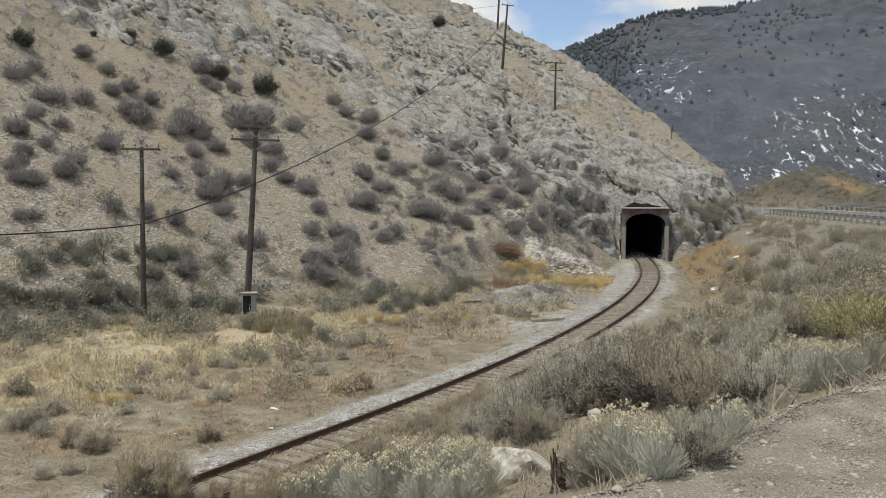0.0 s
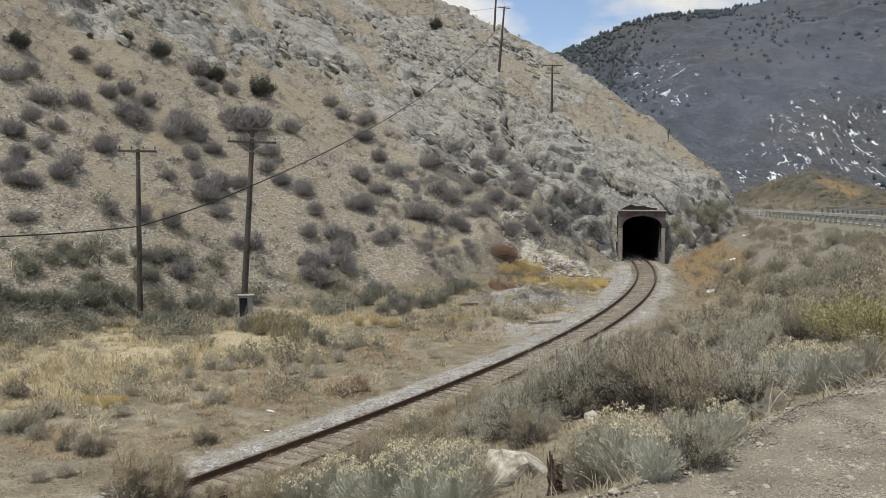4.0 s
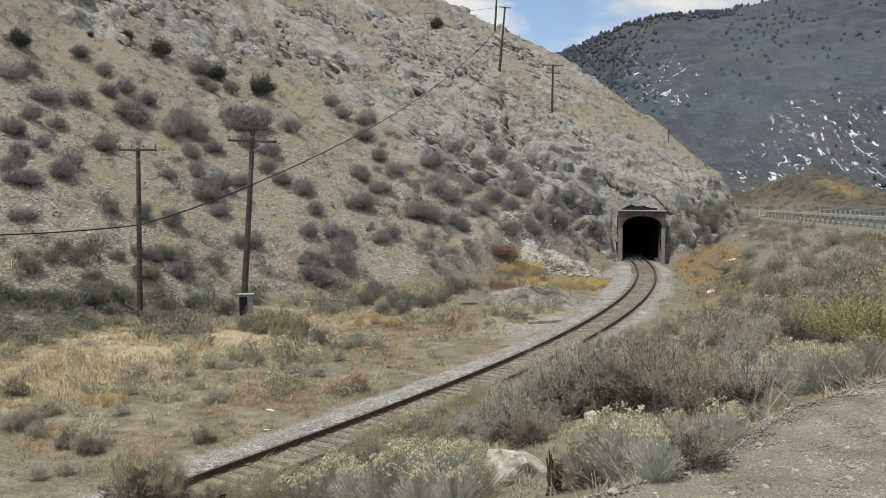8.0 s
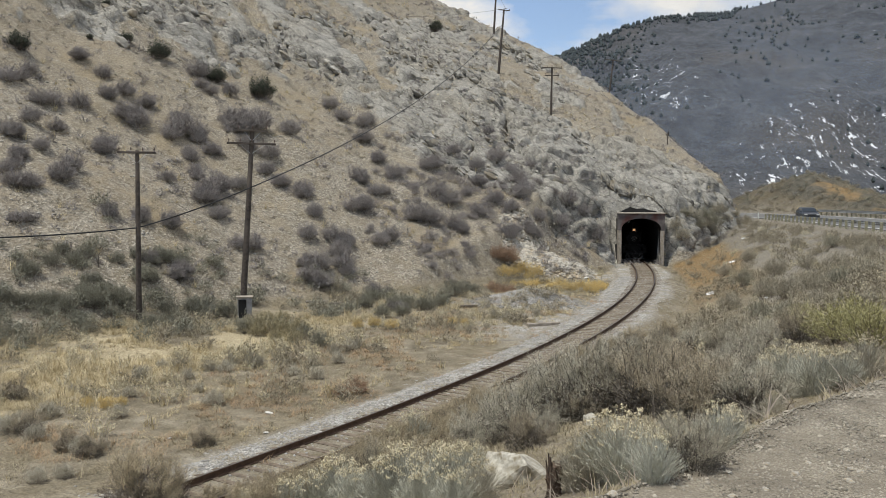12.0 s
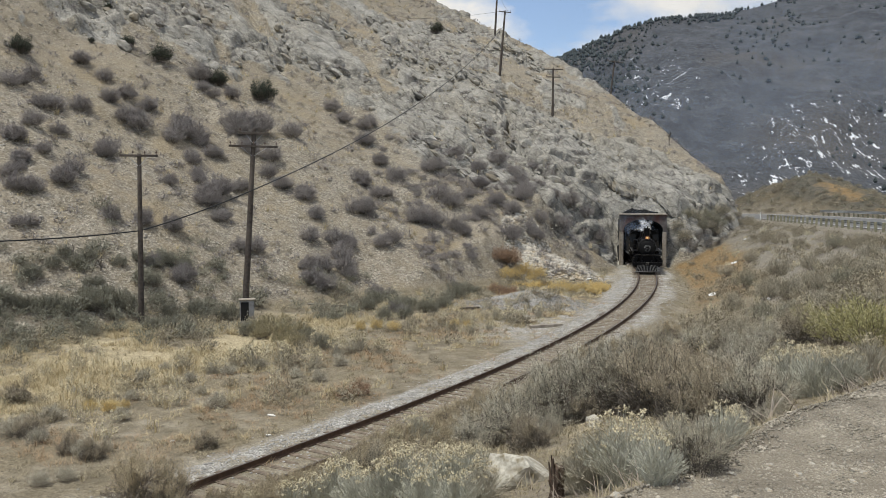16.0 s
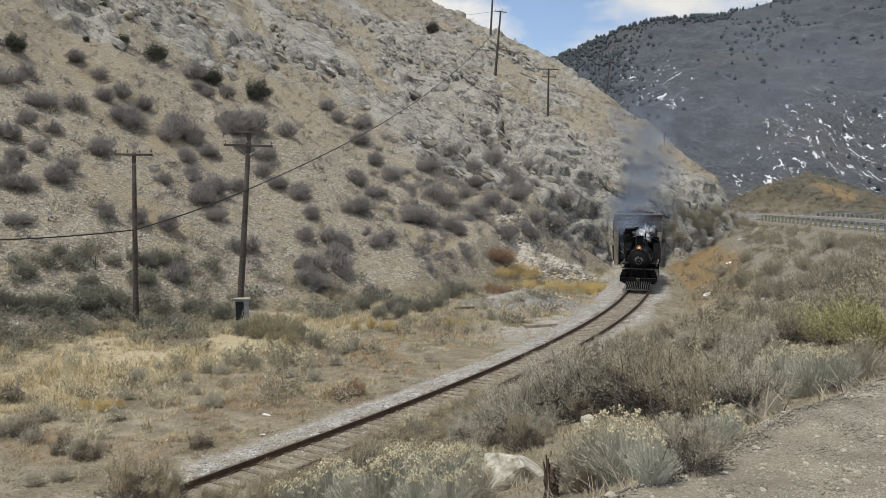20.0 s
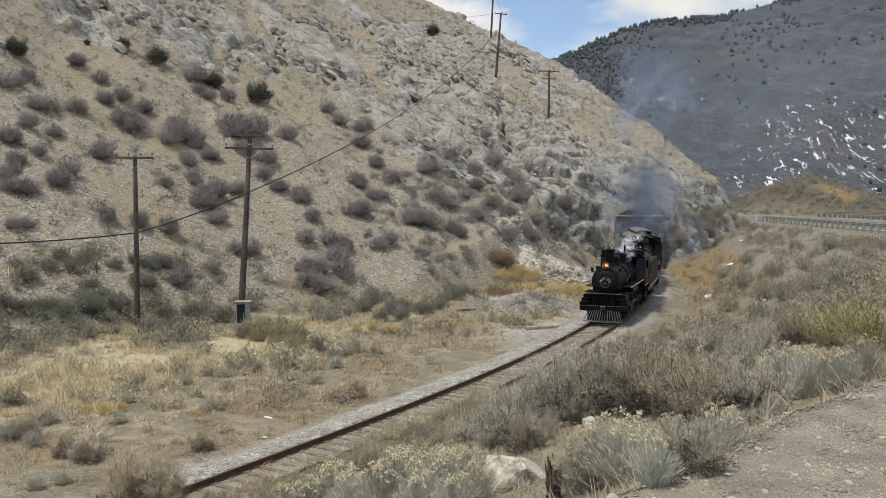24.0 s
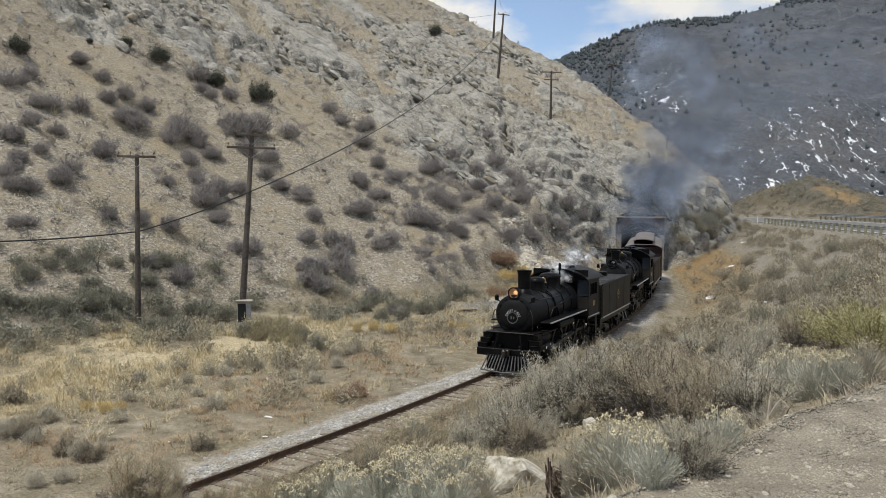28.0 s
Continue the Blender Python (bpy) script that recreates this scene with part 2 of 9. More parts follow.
CONCRETE = mat("stained_concrete", (0.075, 0.066, 0.064), (0.15, 0.135, 0.13), 1.6, 0.9, 0.4, c3=(0.1, 0.04, 0.033), scale3=0.45)
# soot of the tunnel lining; also the black painted for shaded openings
SOOT_AND_SHADE = mat("soot_and_shade_black", (0.012, 0.012, 0.012), (0.022, 0.021, 0.02), 1, 0.95, 0.4)
ASPHALT = mat("worn_asphalt", (0.1, 0.1, 0.098), (0.15, 0.147, 0.143), 4, 0.9, 0.2)
ROADLINE = mat("road_paint", (0.6, 0.6, 0.58), (0.75, 0.75, 0.72), 5, 0.7, 0.1)
POST_WOOD = mat("treated_post", (0.2, 0.19, 0.13), (0.31, 0.29, 0.2), 5, 0.9, 0.4, vary=0.2)

# ---- the lie of the land ----
def lattice(ix, iy, seed):
    h = (ix * 374761393 + iy * 668265263 + seed * 982451653) & 0xFFFFFFFF
    h = ((h ^ (h >> 13)) * 1274126177) & 0xFFFFFFFF
    return ((h ^ (h >> 16)) & 0xFFFF) / 65535.0


def soft_noise(x, y, seed=0):
    """Smooth value noise, -1 to 1."""
    ix, iy = np.floor(x).astype(np.int64), np.floor(y).astype(np.int64)
    u, v = x - ix, y - iy
    u, v = u * u * u * (u * (u * 6 - 15) + 10), v * v * v * (v * (v * 6 - 15) + 10)
    a, b = lattice(ix, iy, seed), lattice(ix + 1, iy, seed)
    c, d = lattice(ix, iy + 1, seed), lattice(ix + 1, iy + 1, seed)
    return 2 * ((a + (b - a) * u) * (1 - v) + (c + (d - c) * u) * v) - 1


def layers(x, y, octaves=4, seed=0, rough=0.5):
    total, amp = 0 * x, 1.0
    for k in range(octaves):
        total = total + amp * soft_noise(x * 2 ** k + 13.7 * k, y * 2 ** k + 7.1 * k, seed + k)
        amp *= rough
    return total


def blocks(u, v, seed):
    """Cracked blocks: a level for each cell, and the distance to its edge."""
    iu, iv = np.floor(u).astype(np.int64), np.floor(v).astype(np.int64)
    best, second, level = np.full(u.shape, 9.0), np.full(u.shape, 9.0), np.zeros(u.shape)
    for a in (-1, 0, 1):
        for b in (-1, 0, 1):
            cu, cv = iu + a, iv + b
            pu, pv = cu + lattice(cu, cv, seed), cv + lattice(cu, cv, seed + 1)
            r = np.hypot(u - pu, v - pv)
            tilt = (u - pu) * (lattice(cu, cv, seed + 3) - 0.5) + (v - pv) * (lattice(cu, cv, seed + 4) - 0.5)
            nearer = r < best
            second = np.where(nearer, best, np.minimum(second, r))
            level = np.where(nearer, lattice(cu, cv, seed + 2) - 0.5 + 0.9 * tilt, level)
            best = np.minimum(best, r)
    return level, second - best


def lattice3(ix, iy, iz, seed):
    return lattice(ix + 57 * iz, iy - 131 * iz, seed)


def facets(p, seed):
    """Broken rock in space: each cell a tilted flat at its own level, with a crack round it."""
    i = np.floor(p).astype(np.int64)
    best, second, level = np.full(len(p), 9.0), np.full(len(p), 9.0), np.zeros(len(p))
    for a in (-1, 0, 1):
        for b in (-1, 0, 1):
            for c in (-1, 0, 1):
                q = i + (a, b, c)
                h = [lattice3(q[:, 0], q[:, 1], q[:, 2], seed + k) for k in range(7)]
                o = p - q - np.stack(h[:3], 1)
                r = np.sqrt((o * o).sum(1))
                lv = h[3] - 0.5 + 1.3 * (o[:, 0] * (h[4] - 0.5) + o[:, 1] * (h[5] - 0.5) + o[:, 2] * (h[6] - 0.5))
                nearer = r < best
                second = np.where(nearer, best, np.minimum(second, r))
                level = np.where(nearer, lv, level)
                best = np.minimum(best, r)
    return level, second - best


def rise(v, a, b):
    t = np.clip((v - a) / (b - a), 0, 1)
    return t * t * (3 - 2 * t)


def smax(a, b, k):
    h = np.clip(0.5 + 0.5 * (a - b) / k, 0, 1)
    return b + (a - b) * h + k * h * (1 - h)


# the track: straight, then a curve to the left into the hill
HEAD, CURVE, BEND_S = 0.565, 0.00609, 6.8
START = np.array([-6.651, 18.0])
RADIUS = 1 / CURVE
BEND = START + BEND_S * np.array([math.sin(HEAD), math.cos(HEAD)])
HUB = BEND + RADIUS * np.array([-math.cos(HEAD), math.sin(HEAD)])
PORTAL_S = 76.5


def along(s, side=0.0):
    """The point of the track at s metres, side metres to its right, and its heading."""
    if s < BEND_S:
        p = START + s * np.array([math.sin(HEAD), math.cos(HEAD)])
        a = HEAD
    else:
        a = HEAD - CURVE * (s - BEND_S)
        p = HUB + RADIUS * np.array([math.cos(a), -math.sin(a)])
    return p[0] + side * math.cos(a), p[1] - side * math.sin(a), a


def from_track(x, y):
    """Distance along the track and to its right."""
    rx, ry = x - BEND[0], y - BEND[1]
    ahead = rx * math.sin(HEAD) + ry * math.cos(HEAD)
    right = rx * math.cos(HEAD) - ry * math.sin(HEAD)
    cx, cy = x - HUB[0], y - HUB[1]
    r = np.hypot(cx, cy)
    turn = np.arctan2(cy, cx) - math.atan2(-math.sin(HEAD), math.cos(HEAD))
    turn = (turn + np.pi) % (2 * np.pi) - np.pi
    straight = ahead < 0
    return np.where(straight, BEND_S + ahead, BEND_S + RADIUS * turn), np.where(straight, right, r - RADIUS)


def from_road(x, y):
    """Distance to the right of the near guard rail."""
    return (x - 35.5) * 0.983 - (y - 68) * 0.183 + 0.006 * np.clip(y - 108, 0, None) ** 2


def road_height(x, y):
    return np.clip(4.1 - np.where(y > 68, 0.007, 0.02) * (y - 68), 2.6, 5.25) + 0.055 * np.clip(from_road(x, y), 0, 10)


# deep cracks in the rock: two ends in plan, half width, depth
CLEFTS = [(17.4, 91.1, 19.0, 91.7, 0.45, 1.3), (19.0, 91.7, 20.6, 91.0, 0.5, 1.5), (24.0, 89.9, 25.9, 90.2, 0.35, 1.0), (9.9, 93.4, 12.9, 92.4, 0.5, 1.4), (2.7, 93.4, 4.4, 92.0, 0.4, 1.2),
          (8.5, 107.5, 8.0, 102.0, 0.6, 1.6), (-5.3, 117.0, -4.7, 112.0, 0.5, 1.4), (-7.3, 124.0, -4.1, 120.3, 0.6, 1.5), (20.9, 96.5, 22.0, 91.5, 0.3, 0.8), (26.5, 97.0, 29.5, 95.0, 0.3, 0.8), (5.2, 99.0, 6.4, 94.5, 0.4, 1.2),
          (-25.1, 110.4, -17.9, 97.3, 0.7, 1.6), (-22.9, 111.5, -17.7, 101.4, 0.5, 1.2), (8.4, 110.1, 7.9, 99.2, 0.5, 1.2), (14.9, 101.2, 20.9, 97.5, 0.35, 0.9), (20.9, 97.5, 25.5, 95.1, 0.35, 0.9), (25.5, 95.1, 30.8, 95.2, 0.35, 0.8), (1.6, 106.1, 4.6, 95.5, 0.5, 1.1), (-7.7, 133.7, -1.4, 114.8, 0.5, 1.0), (9.2, 91.4, 15.9, 91.0, 0.4, 0.9), (5.6, 102.7, 9.3, 89.0, 0.45, 0.9)]


def land(x, y):
    """Height and zones of the ground at x, y."""
    s, lat = from_track(x, y)
    g1, g2 = layers(x / 26, y / 26, 3, 3), layers(x / 7, y / 7, 4, 11)
    g3 = layers(x / 1.6, y / 1.6, 3, 23)
    # the flat and the bank up to the pull-out and the road
    top_lat = np.interp(y, [-20, 4, 14, 50, 80, 110], [14.5, 14.5, 17.5, 17, 14, 14])
    top_z = np.interp(y, [-20, 6, 16, 60, 110], [4.9, 4.7, 4.3, 3.9, 3.3])
    k = np.clip((lat - 3.4) / (top_lat - 3.4), 0, 1)
    near = 1 - rise(y, 22, 40)
    k = near * k ** 0.62 + (1 - near) * (0.5 * k + 0.5 * rise(k, 0, 1))
    bank = -0.5 + (top_z + 0.5) * k + 0.14 * g2 * rise(lat, 4, 7) * (1 - 0.75 * rise(lat, top_lat - 2, top_lat))
    pad_edge = 0.67 * (x - 0.95) - 0.743 * (y - 4.8) + 0.10 * g3
    bank = np.where(y < 40, np.maximum(bank, np.minimum(5.26, 5.26 + 0.62 * pad_edge)), bank)
    left = -0.45 + 0.10 * g2 + 0.012 * np.clip(-lat - 6, 0, 60)
    z = np.where(lat > 0, bank, left)
    bed = -0.19 - 0.42 * rise(np.abs(lat), 1.7, 3.6)
    z = np.where(lat > 0, np.where(lat < 3.4, np.minimum(bed, np.maximum(z, bed)), z), np.maximum(bed, z))
    # rubble and gravel heaps beside the track
    pile = np.clip(1 - np.hypot((x - 8.0 + 0.35 * (y - 75.5)) / 6.8, (y - 75.5) / 4.4), 0, 1) ** 0.8 * rise(-lat, 3.6, 5.2)
    z = z + 2.7 * pile
    z = z + 1.05 * np.clip(1.1 - np.hypot((x - 6.2) / 4.4, (y - 57.5) / 2.8), 0, 1) * rise(-lat, 2.4, 3.6)
    # road shelf
    rl = from_road(x, y)
    shelf = rise(rl, -2.2, -0.4) * (1 - rise(rl, 10.5, 14)) * rise(y, -60, -20)
    z = z * (1 - shelf) + road_height(x, y) * shelf
    # hill beyond the road
    beyond = rise(rl, 10.5, 20)
    off = x - 66.3 - 0.15 * (y - 150)
    knoll = 6.7 * np.exp(-np.abs(off / np.where(off < 0, 16.5, 13.0)) ** 1.5) * np.exp(-((y - 152) / 26) ** 2) * (1 + 0.1 * g2 + 0.03 * g3)
    z = z + beyond * (knoll + 0.3 * g2)
    # main hillside: an even slope with gullies, and a rocky spur over the tunnel
    d = -0.755 * (x + 16.7) + 0.655 * (y - 47)
    e = 0.655 * (x + 16.7) + 0.755 * (y - 47)
    face = 0.66 * (d + 1.6 * g1) + 0.25 * layers(e / 3.2, d / 14, 3, 51) * rise(d, 2, 10)
    roof = 14.2 + 0.45 * np.clip(y - 112, None, 6) + 0.385 * np.clip(y - 118, 0, None) - 0.25 * (x - 30.7)
    wall = 0.985 * (y - 88.7) + 0.17 * (x - 20.9)
    crag = 1.5 * (np.maximum(d, wall) + 0.8 + 0.4 * g2)
    d2 = 0.707 * (-(x - 25.5) + (y - 88.5))
    nose = np.minimum(np.minimum(roof + 0.4 * g2, crag), 1.7 * d2 + 2.2 + 0.5 * g2)
    crest = np.interp(y, [90, 95, 101, 106, 112, 122, 135, 150, 172, 260], [37.5, 36, 34.6, 33, 31.3, 28.4, 24, 17.6, -0.5, -70])
    over = np.clip(x - crest, 0, None)
    hill = smax(face, nose, 2.0)
    # rock zones on the hill: the spur, and ribs that run down the slope
    wob = 2.5 * layers(x / 13, y / 13, 3, 61)
    edge = np.interp(e + wob, [8, 12, 20, 27, 31, 36, 42, 46, 48, 50, 55], [44, 36, 30, 29, 33, 28, 20, 11, 6, 0, -4])
    ribs = layers((e - 0.18 * d) / 6.5, d / 24 + 5, 3, 71)
    rock = rise(d + 2.5 * ribs - edge, -1.5, 3.0) * (1 - rise(e + wob - 0.22 * np.clip(d - 12, 0, 40), 62, 70))
    patch = layers(x / 10 + 3, y / 10, 3, 63)
    pocket = rise(ribs + 0.7 * g2, -0.2, 0.25) * rise(d, 8, 16)
    rock = rock * (1 - 0.95 * pocket)
    rock = np.maximum(rock, 0.9 * rise(layers(e / 5 + 9, d / 9, 3, 77), 0.62, 0.9) * rise(d, 14, 24))
    spur = rise(nose - face, -0.5, 1.2) * rise(hill, 0.3, 2) * (1 - 0.9 * rise(patch + 0.4 * g2, 0.1, 0.5) * rise(hill, 11, 14)) * rise(e + 0.55 * d + wob, 43.5, 49)
    rock = np.maximum(rock, spur) * np.where(y < 130, 0.12 + 0.88 * rise(crest - x + 2.0 * g2 + 7 * (1 - rise(hill, 7, 12)), 5.5, 8.5), 1)
    # great slabs, split by deep clefts, and broken ground between them
    wu, wv = layers(x / 8, y / 8, 3, 81), layers(x / 8 + 40, y / 8, 3, 85)
    slab, cleft = blocks((e - 0.2 * d) / 5.2 + 0.45 * wu, d / 9.0 + 0.45 * wv, 301)
    blk, _ = blocks((e - 0.2 * d) / 1.9 + 0.5 * wu, d / 3.1 + 0.5 * wv, 321)
    broken = rise(layers(x / 6, y / 6, 2, 87), -0.2, 0.5)
    hill = hill + rock * (0.4 + 0.5 * slab - 0.2 * (1 - rise(cleft, 0.0, 0.09)) + 0.12 * broken * blk)
    hill = hill - 0.4 * pocket * rise(d, 8, 16)
    hill = np.where(over > 0, hill - 1.15 * over + 0.25 * np.clip(over, 0, 3), hill)
    hill = hill + 0.10 * g3 * rise(hill, 0, 3) * (1 - rock)
    for x0, y0, x1, y1, half, deep in CLEFTS:
        u = np.clip(((x - x0) * (x1 - x0) + (y - y0) * (y1 - y0)) / ((x1 - x0) ** 2 + (y1 - y0) ** 2), 0, 1)
        r = np.hypot(x - x0 - u * (x1 - x0), y - y0 - u * (y1 - y0)) + 0.12 * g3
        hill = hill - deep * (1 - rise(r, 0.3 * half, half)) * (1 - 0.6 * np.abs(2 * u - 1))
    on_hill = rise(hill - z, -0.2, 1.0)
    out = smax(hill, z, 0.8)
    # the cutting before the tunnel mouth
    cut = np.clip(np.abs(lat - 0.2) - 2.7 - 0.25 * g2, 0, None) * 1.6 + z + 2.4 * np.clip(s - PORTAL_S - 0.5, 0, None)
    cut = np.where((np.abs(lat - 0.3) < 2.5) & (s > PORTAL_S + 1.8), np.maximum(cut, 5.35 + 1.4 * (s - PORTAL_S - 1.8)), cut)
    cut = np.where((np.abs(lat - 0.3) < 1.9) & (s > PORTAL_S + 0.5) & (s < PORTAL_S + 1.8), z, cut)
    out = np.where(s > 40, np.minimum(out, cut), out)
    out = out + 0.03 * g3 * (1 - rise(np.abs(lat), 3, 1.5))
    far = rise(np.hypot(x - 10, y - 80), 190, 420)
    out = out * (1 - far)
    pad = rise(pad_edge, -0.45, -0.05) * (1 - on_hill) * (1 - rise(y, 14, 24))
    ballast = (1 - rise(np.where(lat > 0, 1.25, 1.0) * np.abs(lat + 0.2) + 0.7 * g2, 1.6, 3.6)) * (0.35 + 0.65 * rise(np.abs(lat), 0.7, 1.3)) * (1 - on_hill)
    heap = np.clip(1.1 - np.hypot((x - 6.2) / 4.6, (y - 57.5) / 3.0), 0, 1)
    ballast = np.maximum(ballast, rise(heap, 0.02, 0.2))
    ballast = np.maximum(ballast, 0.8 * rise(-lat, 2, 3) * (1 - rise(-lat, 5, 8)) * rise(g2, -0.3, 0.5) * rise(s, 22, 30) * (1 - on_hill))
    ochre = rise(lat, 2.7, 4.2) * (0.55 * rise(s + 3 * g2, 36, 46) + 0.45 * rise(s + 2 * g2, 54, 64)) * (1 - rise(lat + g2, 7, 11)) * (1 - rise(rock, 0.2, 0.5))
    ochre = np.maximum(ochre, beyond * np.exp(-((off - 1.5 - 0.6 * (4 - knoll)) / 3.2) ** 2) * rise(knoll, 0.8, 2) * rise(-g2, -0.5, 0.2) * 0.9)
    straw = (1 - on_hill) * rise(-lat, 10, 15) * (1 - rise(s, 22, 36)) * rise(-g2, -0.9, 0.1)
    straw = np.maximum(straw, (1 - on_hill) * np.exp(-((x - 10.5) / 3.6) ** 2 - ((y - 68 - 0.25 * (x - 10.5)) / 2.0) ** 2) * rise(-lat, 2.5, 4))
    on_bank = (1 - on_hill) * rise(lat + 1.5 * g2, 6.5, 9) * rise(y, 26, 40) * (1 - shelf) * (1 - beyond)
    crown = beyond * rise(knoll, 0.25, 1.2)
    zones = dict(bank=np.maximum(on_bank, shelf) * (1 - rise(ochre, 0.1, 0.6) * (1 - beyond)), knoll=crown, rock=rock * on_hill, scree=np.maximum(on_hill * (0.55 + 0.45 * rise(g1 + 0.5 * g2, -0.9, 0.3)), beyond * rise(knoll, 0.3, 2)), flat=(1 - on_hill) * (1 - rise(pile, 0.02, 0.15)) * (1 - 0.5 * beyond * rise(knoll, 0.3, 2)), straw=straw, ochre=ochre * (1 - on_hill),
                 ballast=ballast, gravel=pad)
    return out, zones


def height(x, y):
    return float(land(np.array([float(x)]), np.array([float(y)]))[0][0])


# ---- building blocks ----
def mesh_from(name, verts, faces, material, smooth=False):
    me = bpy.data.meshes.new(name)
    me.from_pydata([tuple(v) for v in verts], [], [tuple(f) for f in faces])
    for m in material if isinstance(material, (list, tuple)) else [material]:
        me.materials.append(m)
    if smooth:
        me.polygons.foreach_set("use_smooth", [True] * len(me.polygons))
    me.update()
    return me


def bm_mesh(name, bm, material, smooth=False):
    bmesh.ops.recalc_face_normals(bm, faces=bm.faces)
    me = bpy.data.meshes.new(name)
    bm.to_mesh(me)
    bm.free()
    for m in material if isinstance(material, (list, tuple)) else [material]:
        me.materials.append(m)
    if smooth:
        me.polygons.foreach_set("use_smooth", [True] * len(me.polygons))
        me.set_sharp_from_angle(angle=radians(40))
    return me


def part(name, bm, material, parent, label="", smooth=False):
    """A bmesh as one mesh object under a thing or a part."""
    ob = new(name, bm if isinstance(bm, bpy.types.Mesh) else bm_mesh(name, bm, material, smooth))
    ob.parent = parent
    if label:
        ob["label"] = label
    return ob


def box(bm, c, size, bevel=0.0, turn=None):
    m = Matrix.Translation(c) @ (turn or Matrix()) @ Matrix.Diagonal((*size, 1))
    got = bmesh.ops.create_cube(bm, size=1.0, matrix=m)["verts"]
    if bevel:
        edges = list({e for v in got for e in v.link_edges})
        bmesh.ops.bevel(bm, geom=edges, offset=bevel, segments=1, affect="EDGES", profile=0.5)
    return bm


def rod(bm, a, b, r, r2=None, seg=10, caps=True):
    a, b = Vector(a), Vector(b)
    d = b - a
    m = Matrix.Translation((a + b) / 2) @ d.to_track_quat("Z", "Y").to_matrix().to_4x4()
    bmesh.ops.create_cone(bm, cap_ends=caps, segments=seg, radius1=r, radius2=r if r2 is None else r2, depth=d.length, matrix=m)
    return bm


def lathe(bm, profile, base=(0, 0, 0), axis="Z", seg=24):
    """Turn a profile of (radius, height) round an axis."""
    q = {"Z": Matrix(), "Y": Matrix.Rotation(radians(-90), 4, "X"), "X": Matrix.Rotation(radians(90), 4, "Y")}[axis]
    m = Matrix.Translation(base) @ q
    rings = []
    for r, h in profile:
        rings.append([bm.verts.new(m @ Vector((r * math.cos(2 * math.pi * i / seg), r * math.sin(2 * math.pi * i / seg), h))) for i in range(seg)])
    for p, q2 in zip(rings, rings[1:]):
        for i in range(seg):
            j = (i + 1) % seg
            bm.faces.new((p[i], p[j], q2[j], q2[i]))
    bm.faces.new(rings[0][::-1])
    bm.faces.new(rings[-1])
    return bm


def tube(bm, points, r, seg=6):
    """A bent pipe through points."""
    pts = [Vector(p) for p in points]
    rings = []
    for i, p in enumerate(pts):
        d = (pts[min(i + 1, len(pts) - 1)] - pts[max(i - 1, 0)]).normalized()
        q = d.to_track_quat("Z", "Y")
        rings.append([bm.verts.new(p + q @ Vector((r * math.cos(2 * math.pi * k / seg), r * math.sin(2 * math.pi * k / seg), 0))) for k in range(seg)])
    for a, b in zip(rings, rings[1:]):
        for k in range(seg):
            bm.faces.new((a[k], a[(k + 1) % seg], b[(k + 1) % seg], b[k]))
    bm.faces.new(rings[0][::-1])
    bm.faces.new(rings[-1])
    return bm


def thing(name, place=None, label="", category="", group="", kind=""):
    ob = new(name)
    ob.empty_display_size = 0.3
    if place is not None:
        ob.matrix_basis = place
    return tagged(ob, label, category, group, kind)


# ---- ground ----
def steps(*runs):
    """Grid lines: (from, to, spacing) one after another."""
    out = []
    for a, b, d in runs:
        out += list(np.arange(a, b, d))
    return np.array(out)


